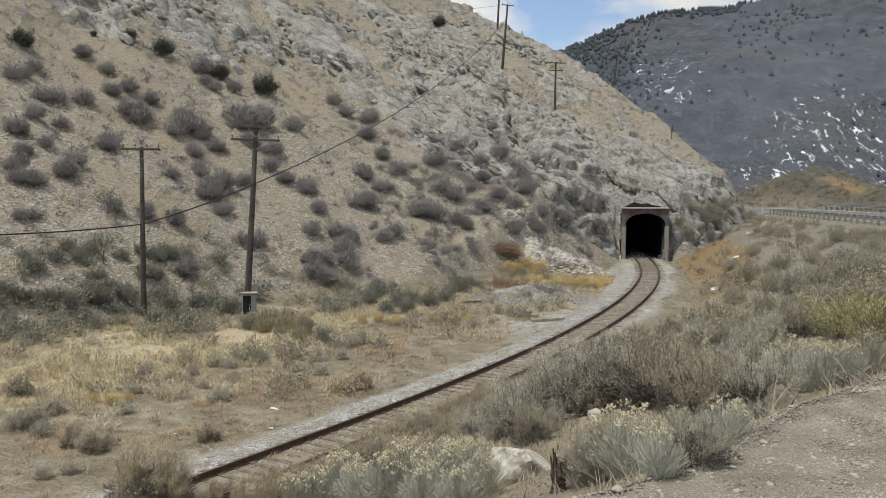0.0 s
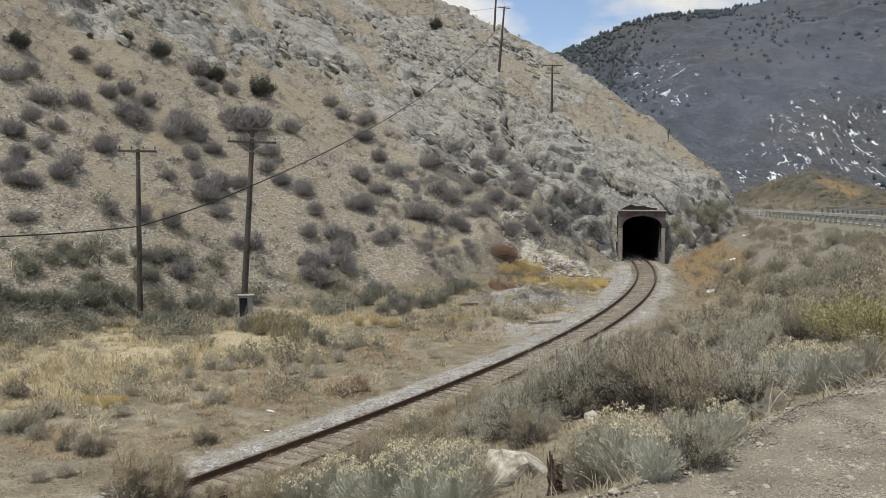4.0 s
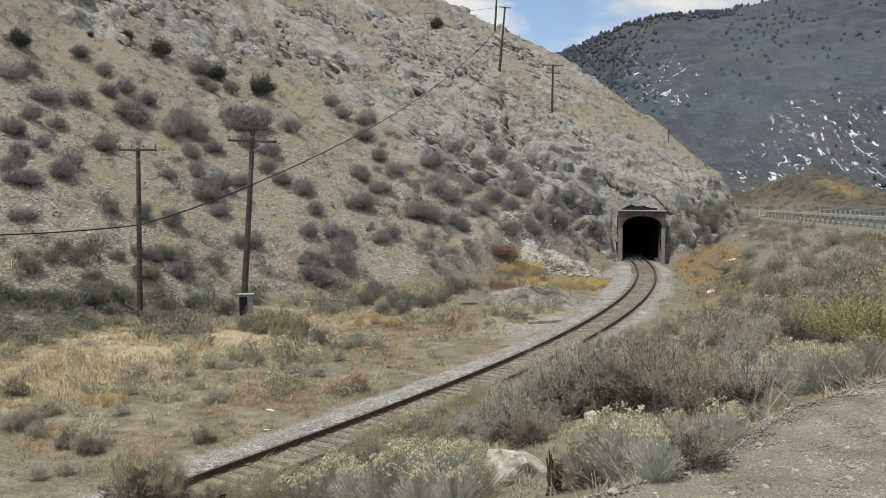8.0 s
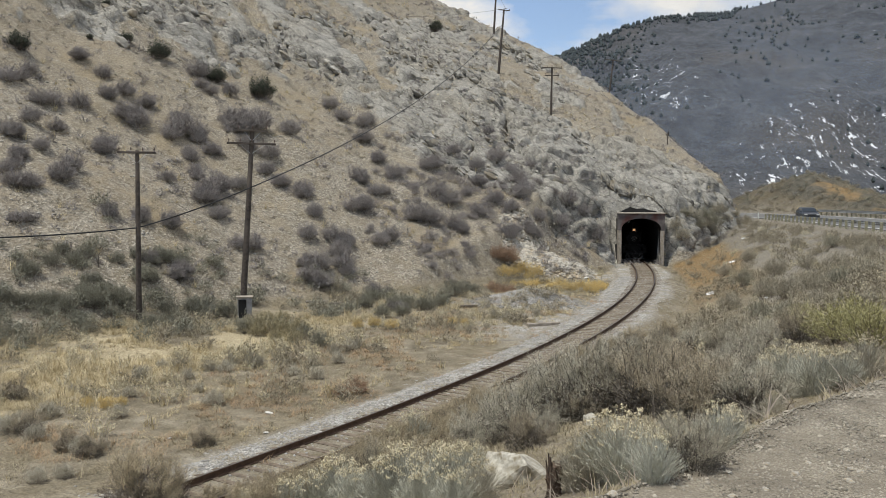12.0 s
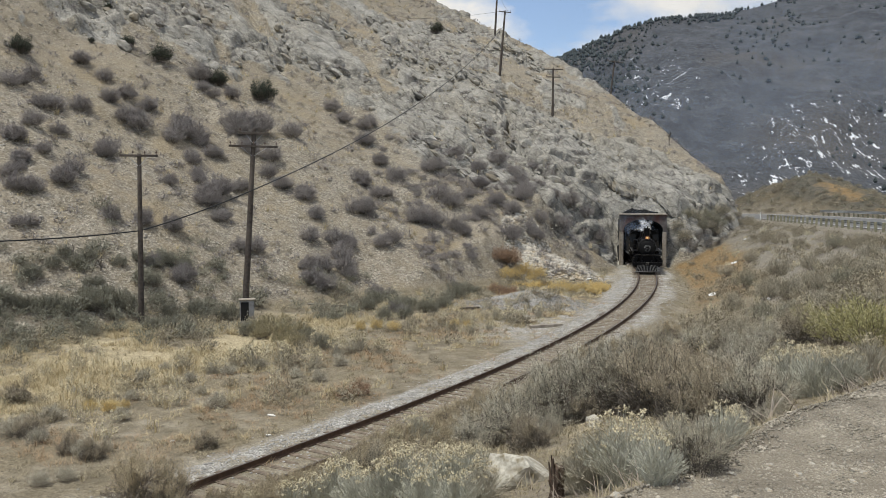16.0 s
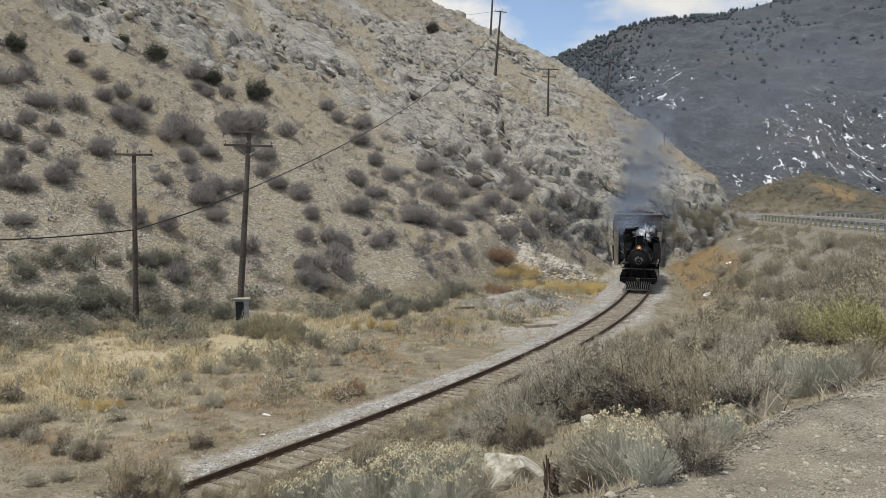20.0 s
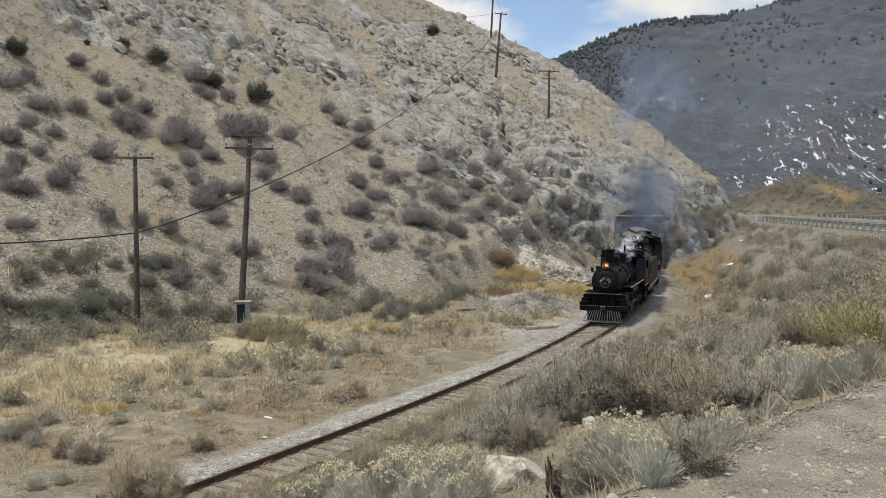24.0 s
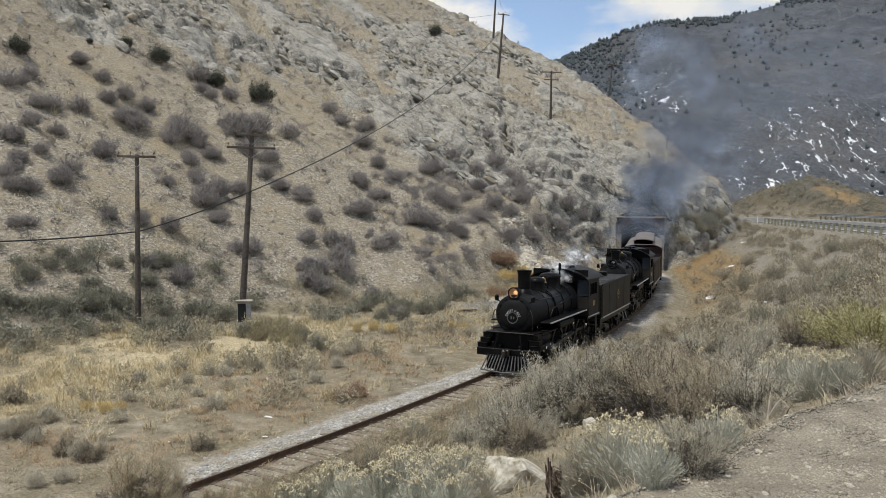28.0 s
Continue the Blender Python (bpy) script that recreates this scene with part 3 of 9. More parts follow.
def build_ground():
    xs = np.concatenate([-np.geomspace(3500, 110, 16), steps((-100, -60, 1.0), (-60, -40, 0.8), (-40, 6, 0.4), (6, 34, 0.2), (34, 42, 0.3), (42, 90, 0.8)), np.geomspace(91, 3500, 22)])
    ys = np.concatenate([-np.geomspace(3000, 16, 14), steps((-15, 2, 1.0), (2, 12, 0.16), (12, 40, 0.3), (40, 84, 0.36), (84, 102, 0.17), (102, 125, 0.4), (125, 180, 0.6)), np.geomspace(181, 3500, 26)])
    gx, gy = np.meshgrid(xs, ys)
    z, zones = land(gx.ravel(), gy.ravel())
    nx, ny = len(xs), len(ys)
    verts = np.stack([gx.ravel(), gy.ravel(), z], 1)
    # rock breaks off square to its slope, in flats and cracks
    grid = z.reshape(ny, nx)
    dy, dx = np.gradient(grid, ys, xs)
    for k in range(6):
        for v in (dx, dy):
            v[1:-1, 1:-1] = (v[1:-1, 1:-1] * 2 + v[:-2, 1:-1] + v[2:, 1:-1] + v[1:-1, :-2] + v[1:-1, 2:]) / 6
    up = np.stack([-dx.ravel(), -dy.ravel(), np.ones(nx * ny)], 1)
    up /= np.linalg.norm(up, axis=1)[:, None]
    s, lat = from_track(verts[:, 0], verts[:, 1])
    rocky = np.where((np.abs(lat) < 2.8) & (s < PORTAL_S + 3), 0, np.asarray(zones["rock"]))
    at = np.nonzero(rocky > 0.05)[0]
    p = verts[at]
    warp = np.stack([layers(p[:, 0] / 2.5, p[:, 2] / 2.5 + p[:, 1] / 3, 3, 401 + 5 * k) for k in range(3)], 1)
    # beds dip to the right with the crest of the spur
    beds = np.stack([0.83 * p[:, 0] - 0.55 * p[:, 2], p[:, 1] - 0.3 * p[:, 0], 0.55 * p[:, 0] + 0.83 * p[:, 2] - 0.12 * p[:, 1]], 1)
    l1, g1 = facets(beds / (10.5, 8.0, 3.1) + 0.2 * warp, 501)
    l2, g2 = facets(beds / (3.6, 3.2, 1.7) + 0.25 * warp, 531)
    _, g3 = facets(beds / (1.6, 1.5, 0.95) + 0.3 * warp, 561)
    rough = rise(layers(p[:, 0] / 7, p[:, 2] / 5, 2, 431), -0.3, 0.6)
    # knobbly lumps with creases between them
    push = 0.75 * l1 - 0.4 * (1 - rise(g1, 0, 0.06)) + (0.15 + 0.2 * rough) * l2 + (0.35 + 0.3 * rough) * (rise(g2, 0, 0.4) - 0.6) + (0.12 + 0.2 * rough) * (rise(g3, 0, 0.4) - 0.6) + 0.06 * warp[:, 0]
    verts[at] += up[at] * (push * rise(rocky[at], 0.05, 0.6))[:, None]
    i = (np.arange(ny - 1)[:, None] * nx + np.arange(nx - 1)[None, :]).ravel()
    quads = np.stack([i, i + 1, i + nx + 1, i + nx], 1)
    mid = verts[quads].mean(1)
    s, lat = from_track(mid[:, 0], mid[:, 1])
    mouth = (np.abs(lat) < 2.2) & (s > PORTAL_S + 0.2) & (s < PORTAL_S + 4.5) & (verts[quads][:, :, 2].min(1) < 3.5)
    quads = quads[~mouth]
    me = bpy.data.meshes.new("ground")
    me.vertices.add(len(verts))
    me.vertices.foreach_set("co", verts.ravel())
    me.loops.add(len(quads) * 4)
    me.loops.foreach_set("vertex_index", quads.ravel().astype(np.int32))
    me.polygons.add(len(quads))
    me.polygons.foreach_set("loop_start", np.arange(0, len(quads) * 4, 4, dtype=np.int32))
    me.polygons.foreach_set("use_smooth", np.ones(len(quads), dtype=bool))
    me.update(calc_edges=True)
    for key, v in zones.items():
        at = me.attributes.new(key, "FLOAT", "POINT")
        at.data.foreach_set("value", np.asarray(v, dtype=np.float32))
    me.materials.append(GROUND)
    return tagged(new("ground", me), "dry tan hillside with grey rock ribs, sandy flat and gravel bank", "ground", kind="structure")


ground = build_ground()


# ---- distant mountain ----
def mountain_height(x, y):
    a = x / 650
    crest = 650 * np.interp(a, [-0.4, 0.0, 0.06, 0.127, 0.151, 0.211, 0.257, 0.311, 0.364, 0.444, 0.523, 0.8, 1.4], [0.1, 0.12, 0.135, 0.159, 0.17, 0.197, 0.209, 0.213, 0.222, 0.245, 0.265, 0.3, 0.2])
    up = np.clip((y - 330 - 0.25 * (x - 150)) / (650 - 330 - 0.25 * (x - 150)), 0, 1)
    gully = 1 - np.abs(layers(x / 85 + y / 260, y / 300, 4, 131))
    h = crest * up ** 0.92 + (9 * (gully - 0.6) + 5 * layers(x / 30, y / 30, 4, 141)) * np.clip(up * 6, 0, 1) * np.clip((1 - up) * 8, 0.12, 1)
    return np.where(y > 650, crest - 0.5 * (y - 650), h) - 2 + 7.5 * np.clip(up * 2, 0, 1)


def mountain_material():
    # the base colours' blue cast holds part of the distance haze
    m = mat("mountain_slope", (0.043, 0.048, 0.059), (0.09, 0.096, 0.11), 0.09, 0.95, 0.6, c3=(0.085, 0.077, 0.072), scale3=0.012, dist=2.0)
    n, l = m.node_tree.nodes, m.node_tree.links
    b = n["Principled BSDF"]
    old = b.inputs["Base Color"].links[0].from_socket
    co = n.new("ShaderNodeTexCoord")
    at = n.new("ShaderNodeAttribute")
    at.attribute_name = "snow"
    # thin broken streaks where snow lies in the creases
    mp = n.new("ShaderNodeMapping")
    mp.inputs["Rotation"].default_value, mp.inputs["Scale"].default_value = (0, -0.7, 0.2), (1.05, 0.55, 0.6)
    l.new(co.outputs["Object"], mp.inputs["Vector"])
    t = n.new("ShaderNodeTexNoise")
    t.inputs["Scale"].default_value, t.inputs["Detail"].default_value = 0.11, 6
    t.inputs["Roughness"].default_value = 0.6
    l.new(mp.outputs["Vector"], t.inputs["Vector"])
    sb = n.new("ShaderNodeMath")
    sb.operation = "SUBTRACT"
    sb.inputs[1].default_value = 0.5
    l.new(t.outputs["Fac"], sb.inputs[0])
    ab = n.new("ShaderNodeMath")
    ab.operation = "ABSOLUTE"
    l.new(sb.outputs["Value"], ab.inputs[0])
    t2 = n.new("ShaderNodeTexNoise")
    t2.inputs["Scale"].default_value, t2.inputs["Detail"].default_value = 0.2, 6
    t2.inputs["Roughness"].default_value = 0.7
    l.new(mp.outputs["Vector"], t2.inputs["Vector"])
    # width of a streak: the zone, broken by the finer noise
    wd = n.new("ShaderNodeMath")
    wd.operation = "MULTIPLY"
    l.new(at.outputs["Fac"], wd.inputs[0])
    br = n.new("ShaderNodeMapRange")
    br.inputs["From Min"].default_value, br.inputs["From Max"].default_value = 0.51, 0.68
    br.inputs["To Max"].default_value = 0.09
    l.new(t2.outputs["Fac"], br.inputs["Value"])
    l.new(br.outputs["Result"], wd.inputs[1])
    df = n.new("ShaderNodeMath")
    df.operation = "SUBTRACT"
    l.new(wd.outputs["Value"], df.inputs[0])
    l.new(ab.outputs["Value"], df.inputs[1])
    r = n.new("ShaderNodeMapRange")
    r.inputs["From Min"].default_value, r.inputs["From Max"].default_value = 0.0, 0.006
    l.new(df.outputs["Value"], r.inputs["Value"])
    # dark scrub in specks
    v = n.new("ShaderNodeTexNoise")
    v.inputs["Scale"].default_value, v.inputs["Detail"].default_value = 0.75, 5
    l.new(co.outputs["Object"], v.inputs["Vector"])
    vr = n.new("ShaderNodeValToRGB")
    vr.color_ramp.elements[0].position, vr.color_ramp.elements[1].position = 0.42, 0.66
    l.new(v.outputs["Fac"], vr.inputs["Fac"])
    sc = n.new("ShaderNodeMixRGB")
    sc.inputs["Color2"].default_value = (0.03, 0.03, 0.031, 1)
    l.new(vr.outputs["Color"], sc.inputs["Fac"])
    l.new(old, sc.inputs["Color1"])
    x = n.new("ShaderNodeMixRGB")
    x.inputs["Color2"].default_value = (0.72, 0.74, 0.77, 1)
    l.new(r.outputs["Result"], x.inputs["Fac"])
    l.new(sc.outputs["Color"], x.inputs["Color1"])
    l.new(x.outputs["Color"], b.inputs["Base Color"])
    return m


def build_mountain():
    xs, ys = np.concatenate([np.arange(-260, 420, 2.6), np.arange(420, 900, 16)]), np.concatenate([np.arange(280, 680, 3.0), np.arange(680, 1000, 20)])
    gx, gy = np.meshgrid(xs, ys)
    z = mountain_height(gx.ravel(), gy.ravel())
    nx, ny = len(xs), len(ys)
    i = (np.arange(ny - 1)[:, None] * nx + np.arange(nx - 1)[None, :]).ravel()
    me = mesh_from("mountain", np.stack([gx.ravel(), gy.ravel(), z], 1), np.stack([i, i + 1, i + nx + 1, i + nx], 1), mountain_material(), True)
    a, up = gx.ravel() / gy.ravel(), (z / gy.ravel())
    # snow lies lower on the right and in a shelf near the top
    snow = 0.72 * np.exp(-((a - 0.5) / 0.1) ** 2 - ((up - 0.075) / 0.05) ** 2) + 0.6 * np.exp(-((a - 0.25) / 0.05) ** 2 - ((up - 0.145) / 0.02) ** 2)
    snow = snow + 0.75 * np.exp(-((a - 0.4) / 0.08) ** 2 - ((up - 0.02) / 0.03) ** 2) + 0.06
    at = me.attributes.new("snow", "FLOAT", "POINT")
    at.data.foreach_set("value", snow.astype(np.float32))
    return tagged(new("mountain", me), "steep grey mountainside with snow patches and dark junipers", "mountain", kind="structure")


build_mountain()


# ---- railway ----
track = thing("railway_track", None, "rusty single railway track on weathered timber ties", "railway", kind="structure")
RAIL_SECTION = [(-0.065, -0.17), (0.065, -0.17), (0.065, -0.155), (0.014, -0.135), (0.014, -0.045), (0.036, -0.035), (0.036, -0.004), (0.028, 0.0), (-0.028, 0.0), (-0.036, -0.004), (-0.036, -0.035), (-0.014, -0.045), (-0.014, -0.135), (-0.065, -0.155)]


def build_rail(side):
    verts, faces, mats = [], [], []
    ss = np.arange(-14, PORTAL_S + 60, 0.75)
    k = len(RAIL_SECTION)
    for s in ss:
        for u, w in RAIL_SECTION:
            px, py, _ = along(s, side + u)
            verts.append((px, py, w))
    for a in range(len(ss) - 1):
        for b in range(k):
            c = (b + 1) % k
            faces.append((a * k + b, a * k + c, (a + 1) * k + c, (a + 1) * k + b))
            mats.append(1 if b == 7 else 0)
    me = mesh_from("rail", verts, faces, [RAIL_RUST, RAIL_TOP])
    me.polygons.foreach_set("material_index", mats)
    return part("rail", me, None, track, "rust-brown steel rail")


for side in (-0.753, 0.753):
    build_rail(side)


def tie_mesh(seed):
    rng = random.Random(seed)
    bm = bmesh.new()
    box(bm, (0, 0, -0.085), (2.55, 0.22, 0.17), 0.012)
    for v in bm.verts:
        v.co += Vector((rng.uniform(-0.03, 0.03) * (abs(v.co.x) > 1), rng.uniform(-0.012, 0.012), rng.uniform(-0.012, 0.004)))
    for x in (-0.753, 0.753):
        box(bm, (x, 0, 0.004), (0.3, 0.19, 0.012))
    return bm_mesh("tie", bm, [TIE_WOOD])


TIE_MESHES = [tie_mesh(k) for k in range(5)]


def lay_ties():
    rng = random.Random(4)
    s = -13.0
    while s < PORTAL_S + 20:
        px, py, a = along(s, rng.uniform(-0.05, 0.05))
        ob = part("tie", rng.choice(TIE_MESHES), None, track)
        ob.matrix_basis = pose(px, py, -0.172 + rng.uniform(-0.01, 0.006), 0, rng.uniform(-0.6, 0.6), -math.degrees(a) + rng.uniform(-1.5, 1.5))
        s += rng.uniform(0.5, 0.57)


lay_ties()


# ---- tunnel ----
PX, PY, PA = along(PORTAL_S, 0.3)
PORTAL = pose(PX, PY, -0.2, 0, 0, -math.degrees(PA))  # local y goes into the hill
OPEN_W, OPEN_H, SPRING = 2.03, 4.78, 3.5
OUT_W, OUT_H = 2.38, 5.25


def arch(w, h, spring, n=16):
    """The outline of the opening, from the foot on one side over the top to the other."""
    pts = [(-w, 0.0)]
    for i in range(n + 1):
        a = math.pi * (1 - i / n)
        pts.append((w * math.cos(a), spring + (h - spring) * math.sin(a) ** 0.8))
    return pts + [(w, 0.0)]


def build_tunnel():
    t = thing("tunnel_portal", PORTAL, "rust-stained concrete tunnel portal with an arched black mouth", "tunnel", kind="structure")
    inner = arch(OPEN_W, OPEN_H, SPRING)
    # head wall over the arch: front and back skins, soffit and top
    bm = bmesh.new()
    top = [p for p in inner if p[1] >= SPRING - 1e-6]
    for y in (0.0, 1.7):
        lo = [bm.verts.new((x, y, z)) for x, z in top]
        hi = [bm.verts.new((max(-OUT_W, min(OUT_W, x * OUT_W / OPEN_W)), y, OUT_H)) for x, z in top]
        sa, sb = bm.verts.new((-OUT_W, y, SPRING)), bm.verts.new((OUT_W, y, SPRING))
        for a in range(len(top) - 1):
            bm.faces.new((lo[a], lo[a + 1], hi[a + 1], hi[a]))
        bm.faces.new((sa, lo[0], hi[0]))
        bm.faces.new((lo[-1], sb, hi[-1]))
        if y == 0.0:
            first = (lo, hi, sa, sb)
    flo, fhi, fsa, fsb = first
    for a in range(len(top) - 1):
        bm.faces.new((flo[a], flo[a + 1], lo[a + 1], lo[a]))
        bm.faces.new((fhi[a], fhi[a + 1], hi[a + 1], hi[a]))
    bm.faces.new((fsa, fhi[0], hi[0], sa))
    bm.faces.new((fsb, fhi[-1], hi[-1], sb))
    part("head_wall", bm, CONCRETE, t, "rust-streaked concrete head wall")
    bm = bmesh.new()
    box(bm, (0, 0.75, OUT_H + 0.07), (2 * OUT_W + 0.16, 1.9, 0.14), 0.03)
    part("coping", bm, PALE_WOOD, t)
    # solid black wedge standing for the shade in the gap above the coping
    bm = bmesh.new()
    rim = [(-2.3, 5.2), (-1.7, 5.6), (-1.0, 5.95), (-0.4, 5.75), (0.3, 5.8), (1.1, 5.6), (1.7, 5.55), (1.75, 5.2)]
    sheets = [[bm.verts.new((x, y, z)) for x, z in rim] for y in (1.72, 5.0)]
    for i in range(len(rim)):
        j = (i + 1) % len(rim)
        bm.faces.new((sheets[0][i], sheets[0][j], sheets[1][j], sheets[1][i]))
    bm.faces.new(sheets[0])
    bm.faces.new(sheets[1][::-1])
    part("shade_wedge", bm, SOOT_AND_SHADE, t, "black wedge painted for the shade of the void over the arch")
    for x in (-1, 1):
        bm = bmesh.new()
        box(bm, (x * (OPEN_W + OUT_W) / 2, 0.85, SPRING / 2 - 0.25), (OUT_W - OPEN_W, 1.7, SPRING + 0.5 - 0.01), 0.02)
        part("side_post", bm, PALE_WOOD, t, "weathered grey side post")
        bm = bmesh.new()
        box(bm, (x * (OPEN_W - 0.02), 0.25, SPRING / 2), (0.09, 0.22, SPRING), 0.01)
        part("edge_timber", bm, PALE_WOOD, t)
    # lining, which follows the curve of the track
    bm = bmesh.new()
    rings = []
    inv = PORTAL.inverted()
    for s in np.arange(PORTAL_S + 0.02, PORTAL_S + 122, 3.0):
        ring = []
        for x, z in arch(OPEN_W, OPEN_H, SPRING, 12):
            wx, wy, _ = along(s, x + 0.3)
            ring.append(bm.verts.new(inv @ Vector((wx, wy, z - 0.2))))
        rings.append(ring)
    for a, b in zip(rings, rings[1:]):
        for i in range(len(a) - 1):
            bm.faces.new((a[i], a[i + 1], b[i + 1], b[i]))
        bm.faces.new((a[0], a[-1], b[-1], b[0]))
    bm.faces.new(rings[-1])
    part("lining", bm, SOOT_AND_SHADE, t, "soot-black tunnel lining")


build_tunnel()


# ---- plants ----
SAGE = mat("sage_leaf", (0.38, 0.352, 0.278), (0.55, 0.512, 0.415), 9, 0.9, 0, vary=0.16)
MID_SAGE = mat("dusty_sage_leaf", (0.29, 0.261, 0.196), (0.44, 0.4, 0.312), 9, 0.9, 0, vary=0.16)
SAGE_GREEN = mat("green_sage_leaf", (0.21, 0.2, 0.148), (0.33, 0.315, 0.24), 9, 0.9, 0, vary=0.16)
STEM = mat("shrub_stem", (0.15, 0.125, 0.1), (0.26, 0.22, 0.18), 8, 0.95, 0, vary=0.3)
DARK_STEM = mat("dark_twig", (0.1, 0.086, 0.07), (0.18, 0.156, 0.128), 8, 0.95, 0, vary=0.3)
DARK_LEAF = mat("bare_brush_tips", (0.2, 0.18, 0.172), (0.325, 0.296, 0.282), 9, 0.95, 0, vary=0.16)
RUST_WEED = mat("rust_brown_weed", (0.29, 0.2, 0.12), (0.41, 0.3, 0.19), 9, 0.95, 0, vary=0.2)
RED_LEAF = mat("reddish_brush_tips", (0.24, 0.155, 0.1), (0.36, 0.245, 0.165), 9, 0.95, 0, vary=0.16)
PALE_STEM = mat("pale_stem", (0.374, 0.344, 0.272), (0.544, 0.51, 0.416), 8, 0.95, 0, vary=0.16)
PALE_TIP = mat("straw_flower_head", (0.43, 0.375, 0.25), (0.59, 0.525, 0.37), 9, 0.95, 0, vary=0.16)
STRAW = mat("dry_straw", (0.427, 0.351, 0.209), (0.608, 0.518, 0.342), 7, 0.95, 0, vary=0.16)
GOLDEN = mat("golden_straw", (0.5, 0.37, 0.14), (0.66, 0.51, 0.24), 7, 0.95, 0, vary=0.16)
BROWN_SAGE = mat("brown_sage_leaf", (0.31, 0.262, 0.187), (0.455, 0.392, 0.29), 9, 0.9, 0, vary=0.16)
TAN_LEAF = mat("tan_dry_leaf", (0.37, 0.31, 0.205), (0.53, 0.452, 0.315), 9, 0.9, 0, vary=0.16)
BANK_LEAF = mat('bank_sage_leaf', (0.215, 0.186, 0.131), (0.35, 0.31, 0.228), 9, 0.9, 0, vary=0.16)
FOOT_LEAF = mat('dark_scrub_leaf', (0.165, 0.16, 0.12), (0.28, 0.272, 0.21), 9, 0.9, 0, vary=0.16)
GREY_GRASS = mat("grey_grass", (0.295, 0.25, 0.165), (0.45, 0.392, 0.27), 7, 0.95, 0, vary=0.16)
JUNIPER = mat("juniper_leaf", (0.0336, 0.04, 0.0272), (0.068, 0.076, 0.0496), 9, 0.9, 0, vary=0.16)
DRAB_LEAF = mat("drab_olive_leaf", (0.26, 0.225, 0.13), (0.4, 0.35, 0.215), 9, 0.9, 0, vary=0.16)
OLIVE_LEAF = mat("olive_shrub_leaf", (0.265, 0.246, 0.112), (0.41, 0.382, 0.185), 9, 0.9, 0, vary=0.16)


